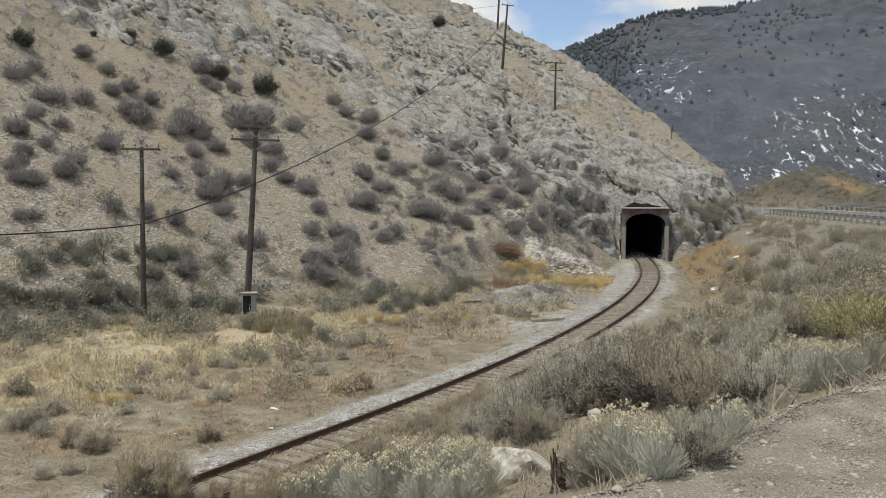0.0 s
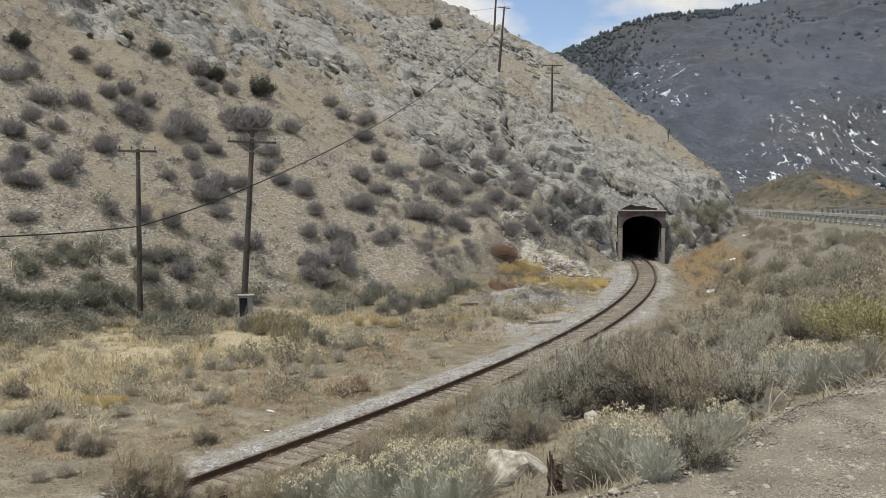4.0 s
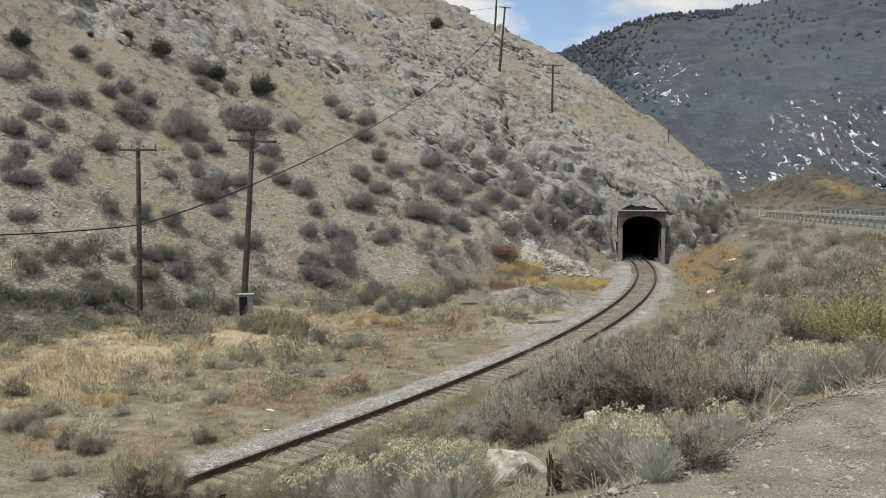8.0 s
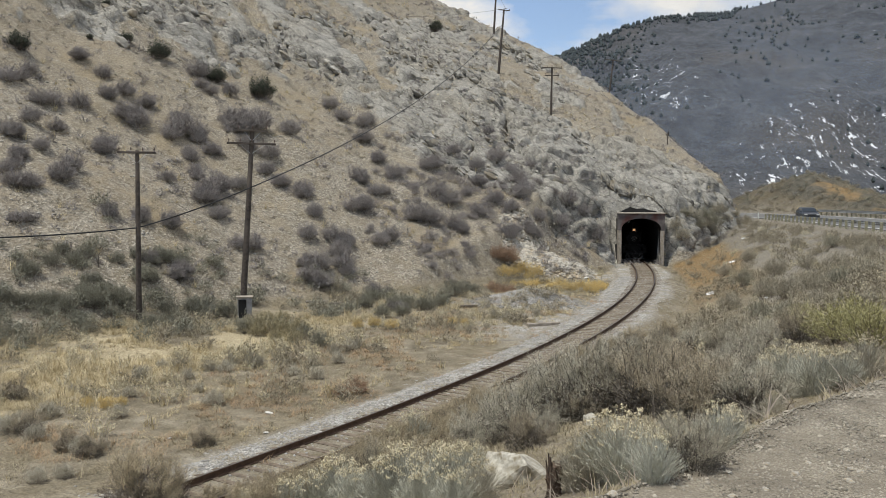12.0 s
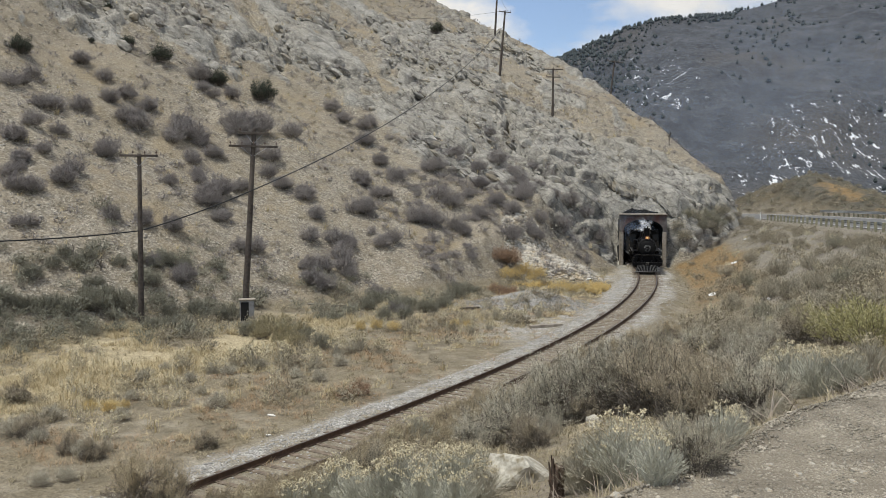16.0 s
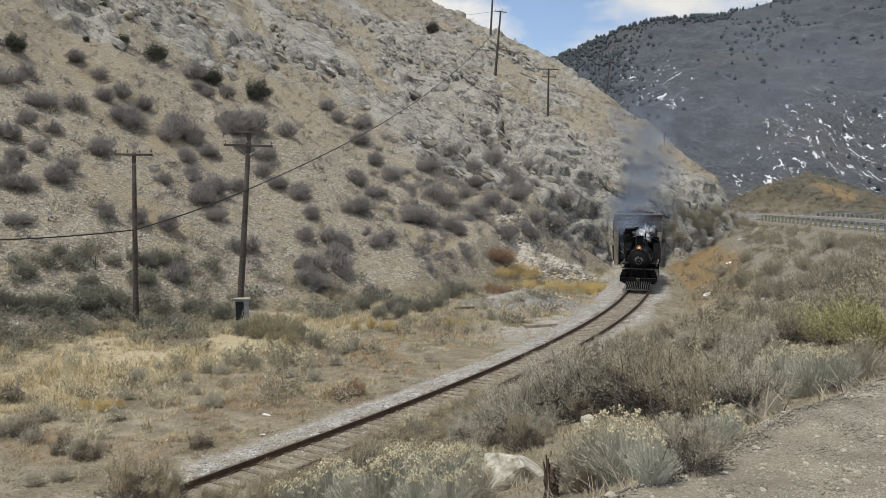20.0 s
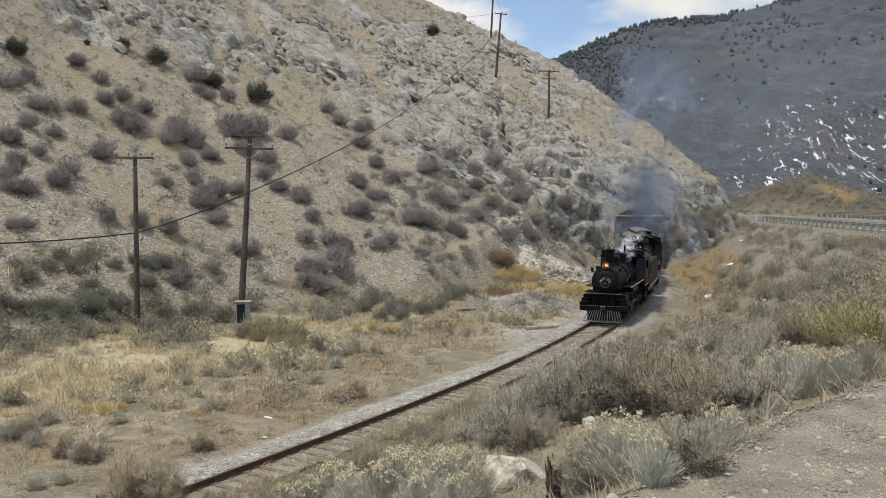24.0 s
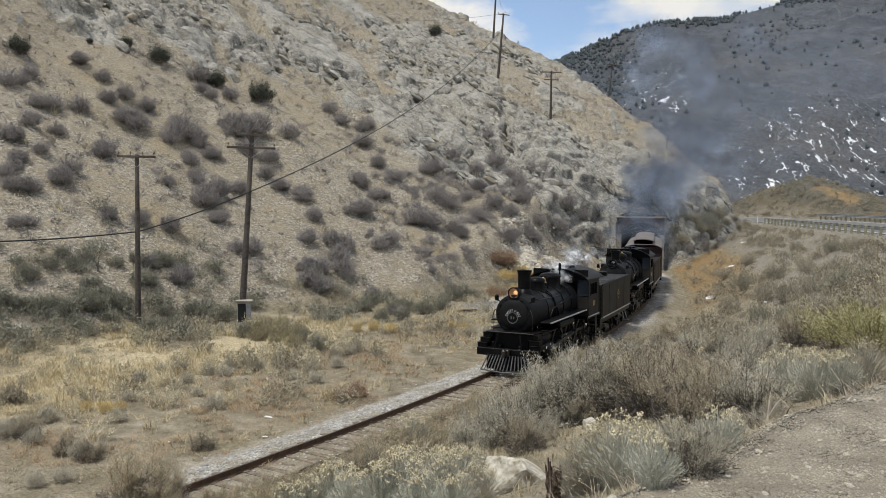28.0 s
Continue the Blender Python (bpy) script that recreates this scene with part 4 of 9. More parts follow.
def shrub_arrays(seed, h=1.0, w=1.2, stems=22, twigs=90, leaves=900, leaf=0.04, slim=0.35, r=0.012, dome=0.45, clump=0.06, upright=0.5, fill=0.6, reach=0.85, tipped=False, wild=0.55, skirt=0.0, twig=(0.12, 0.26), core=0):
    """Stems and leaves of a shrub: two triangle soups. dome: how far the rim droops; clump: the leaves' spread about a twig."""
    g = np.random.default_rng(seed)
    sv, sf, lv, lf = [], [], [], []
    tips = []

    def stick(points, r0, r1):
        base = len(sv)
        n = len(points)
        for i, p in enumerate(points):
            rr = r0 + (r1 - r0) * i / (n - 1)
            d = points[min(i + 1, n - 1)] - points[max(i - 1, 0)]
            d = d / (np.linalg.norm(d) + 1e-9)
            a = np.cross(d, (0.31, 0.7, 0.2))
            a /= np.linalg.norm(a) + 1e-9
            b = np.cross(d, a)
            for k in range(3):
                c = 2.094 * k
                sv.append(p + rr * (a * math.cos(c) + b * math.sin(c)))
        for i in range(n - 1):
            for k in range(3):
                a, b = base + 3 * i + k, base + 3 * i + (k + 1) % 3
                sf.append((a, b, b + 3))
                sf.append((a, b + 3, a + 3))

    paths = []
    lobes = g.uniform(0.7, 1.15, 5)
    for i in range(stems):
        az = g.uniform(0, 2 * math.pi)
        spread = 0.5 * w * math.sqrt(g.uniform(0.02, 1)) * lobes[int(az / 1.2567) % 5]
        tall = h * (1 - dome * (2 * spread / w) ** 2) * g.uniform(0.72, 1.05)
        end = np.array([spread * math.cos(az), spread * math.sin(az), max(tall, 0.15 * h)])
        root = end * (0.1, 0.1, 0) + np.append(g.normal(0, 0.03 * w, 2), -0.06 * h)
        end = end * (reach, reach, reach)
        mid1 = root + (end - root) * (0.4, 0.4, 0.36) + g.normal(0, 0.03 * h, 3)
        mid2 = root + (end - root) * (0.78, 0.78, 0.7) + g.normal(0, 0.03 * h, 3)
        pts = [root, mid1, mid2, end]
        paths.append(pts)
        stick(pts, r, r * 0.35)
        tips.append((end, (end - mid2)))
    for i in range(twigs):
        pts = paths[g.integers(stems)]
        u = g.uniform(0.9, 3)
        k = min(int(u), 2)
        p = pts[k] + (pts[k + 1] - pts[k]) * (u - k)
        out = pts[3] - pts[0]
        out = out / np.linalg.norm(out)
        d = out * upright + g.normal(0, 0.45, 3) + (0, 0, 0.35)
        d *= g.uniform(*twig) * h / (np.linalg.norm(d) + 1e-9)
        stick([p, p + d], r * 0.45, r * 0.15)
        tips.append((p + d, d))
    # tangled twigs in the heart of the bush
    for i in range(core):
        az, k = g.uniform(0, 2 * math.pi), math.sqrt(g.uniform())
        c = np.array([0.37 * w * k * math.cos(az), 0.37 * w * k * math.sin(az), h * g.uniform(0.02, 0.66) * (1 - 0.45 * k * k)])
        axis = c * (0.8, 0.8, 0.5) + g.normal(0, 0.3, 3) * h + (0, 0, 0.25 * h)
        axis *= 0.05 * h * g.uniform(0.6, 1.5) / (np.linalg.norm(axis) + 1e-9)
        side = np.cross(axis, g.normal(0, 1, 3))
        side *= 0.009 * h / (np.linalg.norm(side) + 1e-9)
        b = len(sv)
        sv.extend([c - axis + side, c - axis - side, c + axis])
        sf.append((b, b + 1, b + 2))
    for i in range(leaves):
        if g.uniform() < fill:
            # through the crown, thickest towards its uneven skin
            az, el = g.uniform(0, 2 * math.pi), math.asin(g.uniform(0.02, 1))
            lump = 0.78 + 0.22 * math.sin(3 * az + seed) * math.cos(4 * el + seed) + 0.14 * math.sin(7 * az + 2 * seed + 5 * el)
            rad = (0.45 + 0.58 * math.sqrt(g.uniform())) * lump
            d = np.array([math.cos(az) * math.cos(el) * w * 0.5, math.sin(az) * math.cos(el) * w * 0.5, (0.3 + 0.7 * math.sin(el)) * h])
            c = d * rad + g.normal(0, 0.02 * h, 3)
        else:
            p, d = tips[g.integers(stems if tipped else len(tips))]
            c = p - d * (0 if tipped else g.uniform(-0.1, 0.9)) + g.normal(0, clump, 3) * h
        if c[2] < skirt * h * g.uniform(0.6, 1.4):
            continue
        axis = d / (np.linalg.norm(d) + 1e-9) + g.normal(0, wild, 3)
        axis /= np.linalg.norm(axis)
        # blades lie with their flats to the light
        out = c / (0.5 * w, 0.5 * w, h) + (0, 0, 0.3)
        side = np.cross(axis, out / (np.linalg.norm(out) + 1e-9) + g.normal(0, 0.22, 3))
        side /= np.linalg.norm(side) + 1e-9
        ln = leaf * g.uniform(0.6, 1.35)
        b = len(lv)
        lv += [c - axis * ln + side * ln * slim, c - axis * ln - side * ln * slim, c + axis * ln]
        lf.append((b, b + 1, b + 2))
    return np.array(sv), np.array(sf), np.array(lv), np.array(lf)


def shrub_model(name, arrays, stem_mat, leaf_mat):
    sv, sf, lv, lf = arrays
    return mesh_from(name + "_stems", sv, sf, stem_mat), mesh_from(name + "_leaves", lv, lf, leaf_mat)


def plant(name, model, x, y, size, turn, label, category="shrub", group="", sink=0.03, tilt=0.0, leaf_name="foliage"):
    z = height(x, y) - sink
    t = thing(name, pose(x, y, z, tilt, 0, turn) @ Matrix.Scale(size, 4), label, category, group)
    part("wood", model[0], None, t)
    part(leaf_name, model[1], None, t)
    return t


def rabbit_arrays(seed, h=1.0, w=1.3, stems=300, r=0.0045, heads=52, flower=0.0145, blades=2600):
    """A broom of fine upright stems with clustered flower heads along its crown."""
    g = np.random.default_rng(seed)
    sv, sf, lv, lf, ends = [], [], [], [], []
    lobes = g.uniform(0.75, 1.15, 7)
    for i in range(stems):
        az = g.uniform(0, 2 * math.pi)
        k = math.sqrt(g.uniform(0.0, 1))
        spread = 0.5 * w * k * lobes[int(az * 1.114) % 7]
        tall = h * (1 - 0.55 * k * k) * g.uniform(0.7, 1.04)
        end = np.array([spread * math.cos(az), spread * math.sin(az), tall])
        root = np.append(end[:2] * 0.22 + g.normal(0, 0.03, 2), -0.05)
        knee = root + (end - root) * (0.35, 0.35, 0.55) + g.normal(0, 0.02, 3)
        base = len(sv)
        for p, rr in ((root, r), (knee, 0.8 * r), (end, 0.4 * r)):
            for a in (0.0, 2.094, 4.189):
                sv.append(p + rr * np.array([math.cos(a + az), math.sin(a + az), 0]))
        for q in (0, 3):
            for a in range(3):
                u, v = base + q + a, base + q + (a + 1) % 3
                sf += [(u, v, v + 3), (u, v + 3, u + 3)]
        ends.append((end, end - knee))

    def blade(c, axis, out, ln, slim):
        axis = axis / (np.linalg.norm(axis) + 1e-9)
        side = np.cross(axis, out + g.normal(0, 0.3, 3))
        side /= np.linalg.norm(side) + 1e-9
        b = len(lv)
        lv.extend([c - axis * ln + side * ln * slim, c - axis * ln - side * ln * slim, c + axis * ln])
        lf.append((b, b + 1, b + 2))

    # fine side shoots along the upper stems count as wood
    for i in range(blades):
        end, d = ends[g.integers(stems)]
        c = end - d * g.uniform(0.0, 1.3) + g.normal(0, 0.012, 3)
        axis = d / np.linalg.norm(d) + g.normal(0, 0.28, 3)
        axis /= np.linalg.norm(axis)
        out = c / (0.5 * w, 0.5 * w, h) + (0, 0, 0.3)
        side = np.cross(axis, out + g.normal(0, 0.3, 3))
        side /= np.linalg.norm(side) + 1e-9
        ln, b = 0.05 * g.uniform(0.5, 1.3), len(sv)
        sv += [c - axis * ln + side * 0.005, c - axis * ln - side * 0.005, c + axis * ln]
        sf.append((b, b + 1, b + 2))
    order = sorted(range(stems), key=lambda i: -ends[i][0][2] + g.uniform(0, 0.2) * h)
    for i in order[:heads]:
        end, d = ends[i]
        for k in range(int(g.integers(11, 20))):
            c = end + g.normal(0, 1, 3) * (0.026, 0.026, 0.014)
            blade(c, g.normal(0, 1, 3) + (0, 0, 0.6), np.array([0, 0, 1.0]) + 0.5 * end, flower * g.uniform(0.6, 1.3), 0.75)
    return np.array(sv), np.array(sf), np.array(lv), np.array(lf)


SAGE_ARR = [shrub_arrays(k, 1.0, 1.5, 20, 110, 4800, 0.028, 0.28, 0.009, 0.4, 0.03, 0.8, 0.6, wild=0.35, core=400) for k in (1, 2, 3)]
NEAR_SAGE_ARR = [shrub_arrays(k, 1.0, 1.45, 30, 300, 23000, 0.0115, 0.3, 0.008, 0.5, 0.026, 0.9, 0.1, 0.92, False, 0.38, 0.3, (0.13, 0.34), 2000) for k in (4, 5, 6, 7)]
NEAR_SAGE = [shrub_model("sagebrush", NEAR_SAGE_ARR[k], DARK_STEM, leaf) for k, leaf in ((0, SAGE), (1, BROWN_SAGE), (2, MID_SAGE), (3, SAGE), (1, MID_SAGE), (2, BROWN_SAGE), (0, BROWN_SAGE))]
TAN_MODELS = [shrub_model("tan_brush", a, STEM, TAN_LEAF) for a in NEAR_SAGE_ARR[:2]]
FOOT_MODELS = [shrub_model("sagebrush", a, DARK_STEM, FOOT_LEAF) for a in SAGE_ARR]
SAGE_MODELS = [shrub_model("sagebrush", a, STEM, MID_SAGE) for a in SAGE_ARR] + [shrub_model("sagebrush", SAGE_ARR[1], STEM, SAGE_GREEN)]
BRUSH_ARR = [shrub_arrays(k, 1.0, 1.45, 18, 70, 2600, 0.075, 0.1, 0.009, 0.55, 0.05, 0.7, 0.86, wild=0.4) for k in (11, 12, 13, 14)]
BRUSH_MODELS = [shrub_model("brush", a, DARK_STEM, DARK_LEAF) for a in BRUSH_ARR]
RED_MODELS = [shrub_model("red_brush", a, DARK_STEM, RED_LEAF) for a in BRUSH_ARR[:2]]
PALE_ARR = [rabbit_arrays(k, stems=90, heads=60, flower=0.03, blades=500, r=0.008) for k in (21, 22, 23)]
NEAR_PALE_ARR = [rabbit_arrays(k) for k in (24, 25, 26)]
GREEN_STEM = mat("grey_green_stem", (0.38, 0.373, 0.305), (0.56, 0.55, 0.465), 8, 0.95, 0, vary=0.2)
NEAR_PALE = [shrub_model("rabbitbrush", a, GREEN_STEM, PALE_TIP) for a in NEAR_PALE_ARR] + [shrub_model("rabbitbrush", NEAR_PALE_ARR[2], PALE_STEM, GREY_GRASS)]
PALE_MODELS = [shrub_model("rabbitbrush", a, PALE_STEM, PALE_TIP) for a in PALE_ARR]
JUNIPER_ARR = [shrub_arrays(k, 1.0, 1.3, 30, 120, 5600, 0.032, 0.34, 0.015, 0.6, 0.05, 0.5, 0.93, 0.68, wild=0.7, core=900) for k in (31, 32)]
JUNIPER_MODELS = [shrub_model("juniper", a, DARK_STEM, JUNIPER) for a in JUNIPER_ARR]
DRAB_MODELS = [shrub_model("olive_brush", a, STEM, DRAB_LEAF) for a in SAGE_ARR[:3]]
FLAT_MODELS = [shrub_model("sagebrush", a, STEM, SAGE) for a in SAGE_ARR[:3]]
OLIVE_MODELS = [shrub_model("olive_brush", a, STEM, OLIVE_LEAF) for a in SAGE_ARR[:2]]
STRAW_MODELS = [shrub_model("straw_clump", a, PALE_STEM, GOLDEN) for a in SAGE_ARR[:2]]

HILL_BRUSH_UPPER = [(-31.6, 75.2, 1.06), (-31.4, 75.2, 1.06), (-29.1, 74.3, 1.11), (-32.5, 68.2, 0.98), (-32.3, 66.3, 0.95), (-32.7, 65.1, 1.14), (-29.9, 64.1, 1.07), (-29.3, 64.9, 1.07), (-28.2, 67.2, 1.26), (-27.1, 70.5, 0.97), (-27.4, 70.6, 0.98), (-26.5, 72.3, 1.34), (-24.6, 72.3, 0.99), (-24.7, 72.3, 0.99), (-24.5, 68.9, 1.39), (-24.1, 68.4, 1.38), (-25.1, 68.5, 1.39), (-27.5, 61.5, 0.93), (-28.4, 59.6, 1.14), (-24.3, 62.4, 1.08), (-24.2, 61.5, 1.07), (-24.1, 61.3, 1.06), (-24.1, 54.3, 1.13), (-24.0, 54.1, 1.12), (-24.0, 55.7, 1.15), (-25.9, 51.8, 0.99), (-25.1, 52.4, 0.99), (-25.6, 52.4, 1.0), (-27.0, 55.0, 0.92), (-27.1, 54.9, 0.92), (-28.6, 57.2, 1.1), (-28.5, 57.3, 1.1), (-20.5, 53.1, 0.73), (-20.7, 53.4, 0.74), (-19.1, 54.5, 0.87), (-19.2, 54.8, 0.87), (-17.7, 55.8, 1.0), (-17.5, 55.6, 1.0), (-21.7, 71.8, 1.43), (-20.3, 71.2, 1.41), (-21.6, 70.2, 1.4), (-21.6, 68.8, 1.25), (-20.0, 71.3, 0.95), (-19.9, 70.7, 0.95), (-18.4, 69.9, 0.93), (-18.7, 69.7, 0.93), (-19.8, 67.6, 0.91), (-19.4, 66.9, 0.9), (-18.3, 64.5, 0.86), (-18.7, 65.3, 0.87), (-16.6, 64.3, 1.24), (-17.2, 63.0, 1.22), (-16.5, 64.0, 1.23), (-17.1, 61.6, 1.19), (-16.7, 62.3, 1.2), (-15.5, 66.8, 0.88), (-15.9, 66.3, 0.88), (-16.9, 75.0, 1.8), (-17.2, 75.0, 1.8), (-16.3, 76.8, 1.83), (-17.4, 74.3, 1.78), (-18.2, 75.1, 1.81), (-16.1, 72.8, 0.96), (-16.7, 73.0, 0.96)]
HILL_BRUSH_MIDDLE = [(-14.5, 73.0, 1.29), (-14.3, 70.6, 1.24), (-12.7, 69.6, 0.91), (-13.1, 69.4, 0.91), (-11.1, 69.5, 1.21), (-11.0, 68.8, 1.19), (-9.8, 67.1, 0.87), (-9.8, 66.8, 0.87), (-13.7, 78.6, 1.38), (-19.6, 61.7, 0.89), (-23.5, 83.6, 1.51), (-22.3, 80.4, 1.08), (-21.3, 80.2, 1.07), (-20.3, 83.2, 1.19), (-11.6, 91.3, 1.28), (-10.1, 89.4, 1.25), (-7.9, 86.1, 1.11), (-7.4, 86.5, 1.12), (-5.9, 82.2, 1.06), (-5.8, 81.8, 1.05), (-4.1, 79.6, 1.38), (-8.1, 89.2, 1.15), (-7.4, 90.2, 1.17), (-6.8, 75.5, 1.14), (-7.2, 75.8, 1.14), (-4.8, 75.1, 0.97), (-5.6, 74.3, 0.96), (-6.4, 70.9, 1.22), (-7.1, 69.9, 1.2), (-6.2, 70.5, 1.21), (-3.8, 67.6, 1.16), (-4.6, 66.5, 1.14), (-0.6, 72.5, 1.38), (-2.0, 72.3, 1.37), (-1.4, 72.6, 1.38), (-0.2, 78.0, 1.35), (-7.1, 64.6, 1.11), (-8.2, 64.8, 1.12), (-7.2, 64.9, 1.12), (-9.8, 63.5, 1.11), (-12.9, 58.9, 1.03), (-13.7, 58.2, 1.03), (-0.4, 84.0, 1.26), (-1.2, 83.1, 1.25), (-15.9, 60.5, 0.8), (-15.6, 61.4, 0.81), (-24.3, 48.7, 0.7), (-24.0, 49.6, 0.71), (-26.9, 53.0, 0.76), (-26.9, 54.0, 0.78), (-26.4, 56.7, 0.86)]
HILL_BRUSH_LOWER = [(3.6, 77.0, 0.99), (3.5, 77.5, 1.0), (2.0, 72.3, 0.93), (1.9, 72.6, 0.93), (5.1, 79.5, 1.02), (5.4, 79.9, 1.03), (6.2, 75.3, 1.13), (6.2, 75.0, 1.13), (6.7, 78.7, 1.09), (8.2, 77.8, 1.01), (6.9, 76.5, 0.99), (8.2, 77.4, 1.0), (9.0, 78.1, 1.01), (9.4, 80.2, 1.12), (11.9, 82.5, 1.15), (13.1, 86.3, 1.51), (7.9, 81.4, 1.23), (8.3, 82.8, 1.25), (8.0, 85.1, 1.48), (7.4, 87.5, 0.91), (3.7, 82.4, 1.06), (4.0, 82.5, 1.06), (11.4, 84.6, 0.88), (14.8, 86.9, 1.22), (6.0, 90.0, 1.56), (3.8, 85.6, 1.18), (2.5, 79.7, 0.83), (1.0, 77.5, 1.34), (1.3, 72.9, 1.26), (16.0, 86.1, 1.13), (16.2, 85.7, 1.12), (1.6, 89.2, 1.23), (5.7, 98.4, 1.02), (9.7, 90.2, 0.94), (-8.4, 60.3, 1.28), (-7.0, 61.6, 1.3), (-7.4, 62.9, 1.33), (-8.0, 58.2, 1.01), (-9.0, 58.3, 1.01), (-8.6, 58.2, 1.01), (-9.6, 59.6, 0.78), (-9.3, 60.4, 0.79), (-6.6, 61.0, 0.79), (-6.6, 61.1, 0.79), (-3.7, 60.0, 0.78), (-4.6, 59.8, 0.78), (-15.8, 51.4, 0.92), (-15.7, 51.2, 0.92), (-15.6, 51.7, 0.93), (-17.5, 51.5, 0.7), (-17.5, 51.3, 0.7), (-2.3, 52.5, 0.68), (-2.9, 53.0, 0.69)]
JUNIPERS = [(-34.5, 70.6, 1.69), (-27, 82.9, 2.1), (-17.8, 85.7, 2.51), (-23.5, 85, 1.59), (-22.2, 85.4, 1.71), (-0.6, 141.1, 2.07), (-30.1, 82.8, 1.21), (-32.4, 79.8, 0.53), (-33.8, 87.7, 0.7)]
FOOT_BRUSH = [(-18.1, 51, 0.92), (-17.3, 51.3, 0.92), (-16.8, 52, 1.04), (-16.1, 52.4, 0.87), (-17.3, 49.2, 0.98), (-16.8, 49.7, 0.99), (-18.9, 49.7, 0.86), (-21.5, 47, 0.97), (-21.4, 48.2, 0.87), (-20.6, 47.9, 1.05), (-20.3, 48.8, 1.04), (-22.2, 45.4, 0.94), (-21.9, 45.6, 1), (-22.5, 42, 0.92), (-22.3, 42.7, 0.91), (-21.7, 42.9, 0.89), (-21.2, 43.3, 0.92), (-20.6, 43.8, 1.02), (-20.2, 44.2, 0.97), (-19.6, 44.3, 1.15), (-19, 45.5, 1.18), (-19.4, 46, 0.89), (-18.5, 45.6, 1.25), (-18.3, 46.6, 1.21), (-17.4, 46.8, 1.25), (-15.6, 45, 0.96), (-15.1, 45.1, 1.08), (-14.4, 44.7, 1.07), (-13.4, 44.2, 0.97), (-15.3, 47.7, 1.14), (-14.2, 46.2, 0.92), (-14.2, 48.8, 1.17), (-13.4, 48.4, 1.07), (-14.3, 48.9, 0.91), (-13.8, 49.6, 1.19), (-12.9, 49, 0.95), (-12.1, 48.8, 1.14), (-16.6, 52.3, 0.84), (-16.1, 53.1, 0.81), (-19.5, 46.9, 0.72), (-19.2, 47.3, 0.73), (-6.7, 42.6, 0.91), (-5.7, 40.7, 0.9), (-10.2, 44.2, 0.94), (-4.8, 54.7, 0.95), (-3.4, 50.4, 0.97), (-2.8, 53.2, 1.03), (-2.2, 51, 0.95), (-2.2, 54.8, 0.95), (-1.1, 53.6, 1), (-0.6, 53.4, 0.96), (0.1, 55.1, 0.99), (0.4, 58.2, 0.97), (1.1, 60.2, 1.33), (-4.7, 54.2, 0.94), (-4.5, 56.7, 1.02), (1.8, 62.2, 1.16), (2.6, 61.6, 0.9), (-2.5, 55.4, 0.85), (-2.1, 55.1, 0.81)]
RED_BRUSH = [(5.9, 72.4, 1.93), (5, 71.8, 1.44), (5.4, 61.2, 1.14), (4.6, 61.5, 0.99), (4.1, 63.7, 0.93), (6.1, 62.1, 0.75), (6.7, 62.4, 0.6), (-3, 31.3, 0.67), (-3.6, 30.9, 0.54)]
GOLD = [(5.5, 70.7, 1.23), (6.3, 71.3, 1.05), (7.1, 71.9, 1.34), (7.7, 71.1, 0.95), (8.3, 71.5, 1.14), (8.7, 64.4, 0.86), (9.5, 65.7, 0.96), (9.9, 64, 1.02), (11.1, 65.8, 0.88), (11.6, 64.8, 0.78), (12.7, 66.2, 0.62), (-11.4, 28.8, 0.5), (-12.2, 29.1, 0.46), (-11.1, 29.3, 0.39), (0.8, 47.7, 0.51), (1.5, 47.4, 0.44), (-2.6, 46.2, 0.68), (-3.6, 46.9, 0.69), (-4.5, 46.7, 0.56)]
PALE_MID = [(4, 49.4, 0.92), (3.3, 50.4, 0.87), (6, 51.1, 0.95), (4.8, 50.3, 0.81), (-3.9, 40.4, 0.97), (-4.8, 39.1, 1.04), (-6, 41.6, 1), (-2.8, 39.4, 0.79), (-8.1, 36.2, 1.21), (-7.2, 37.7, 1.11), (-8.9, 36.1, 1.06), (-9.5, 34.9, 0.93), (-11.1, 36.3, 0.87), (-5.5, 36.5, 0.97), (2.7, 46.3, 0.62), (1.7, 45.4, 0.67)]
SAGE_FRONT = [(2.3, 27.1, 0.77), (2.7, 24.5, 0.69), (2.4, 18.7, 0.66), (1.8, 26.0, 0.85), (3.0, 19.9, 0.79), (3.5, 19.8, 0.79), (1.8, 17.2, 0.84), (3.2, 22.6, 0.68), (3.8, 11.7, 0.35), (4.8, 12.8, 0.38), (2.1, 7.7, 0.39), (6.9, 15.4, 0.36), (7.3, 15.4, 0.5), (1.6, 5.3, 0.42), (3.2, 20.6, 2.06), (3.9, 20.3, 1.76), (4.4, 19.5, 1.62), (4.7, 18.2, 1.57), (4.5, 15, 1.2), (5.1, 14.7, 1.08), (5.3, 14.2, 1.09), (4.2, 30.4, 1.62), (2.1, 20.1, 1.47), (1.7, 21.6, 1.44), (0.9, 19.9, 1.19), (6.7, 35.8, 1.43), (8.3, 37.9, 1.52), (9.7, 37.3, 1.49), (9.8, 32.6, 1.3), (8.4, 24.7, 0.99), (8.8, 23, 1.07), (10.1, 23.6, 1.1), (7.2, 20.2, 1.08), (6.5, 23.3, 1.09), (-1.9, 20.9, 1.25), (-9.9, 23.7, 0.63), (-10.8, 24.3, 0.65), (-7, 24.9, 0.67), (-12.8, 26.1, 0.78), (-15.3, 30.3, 0.81)]
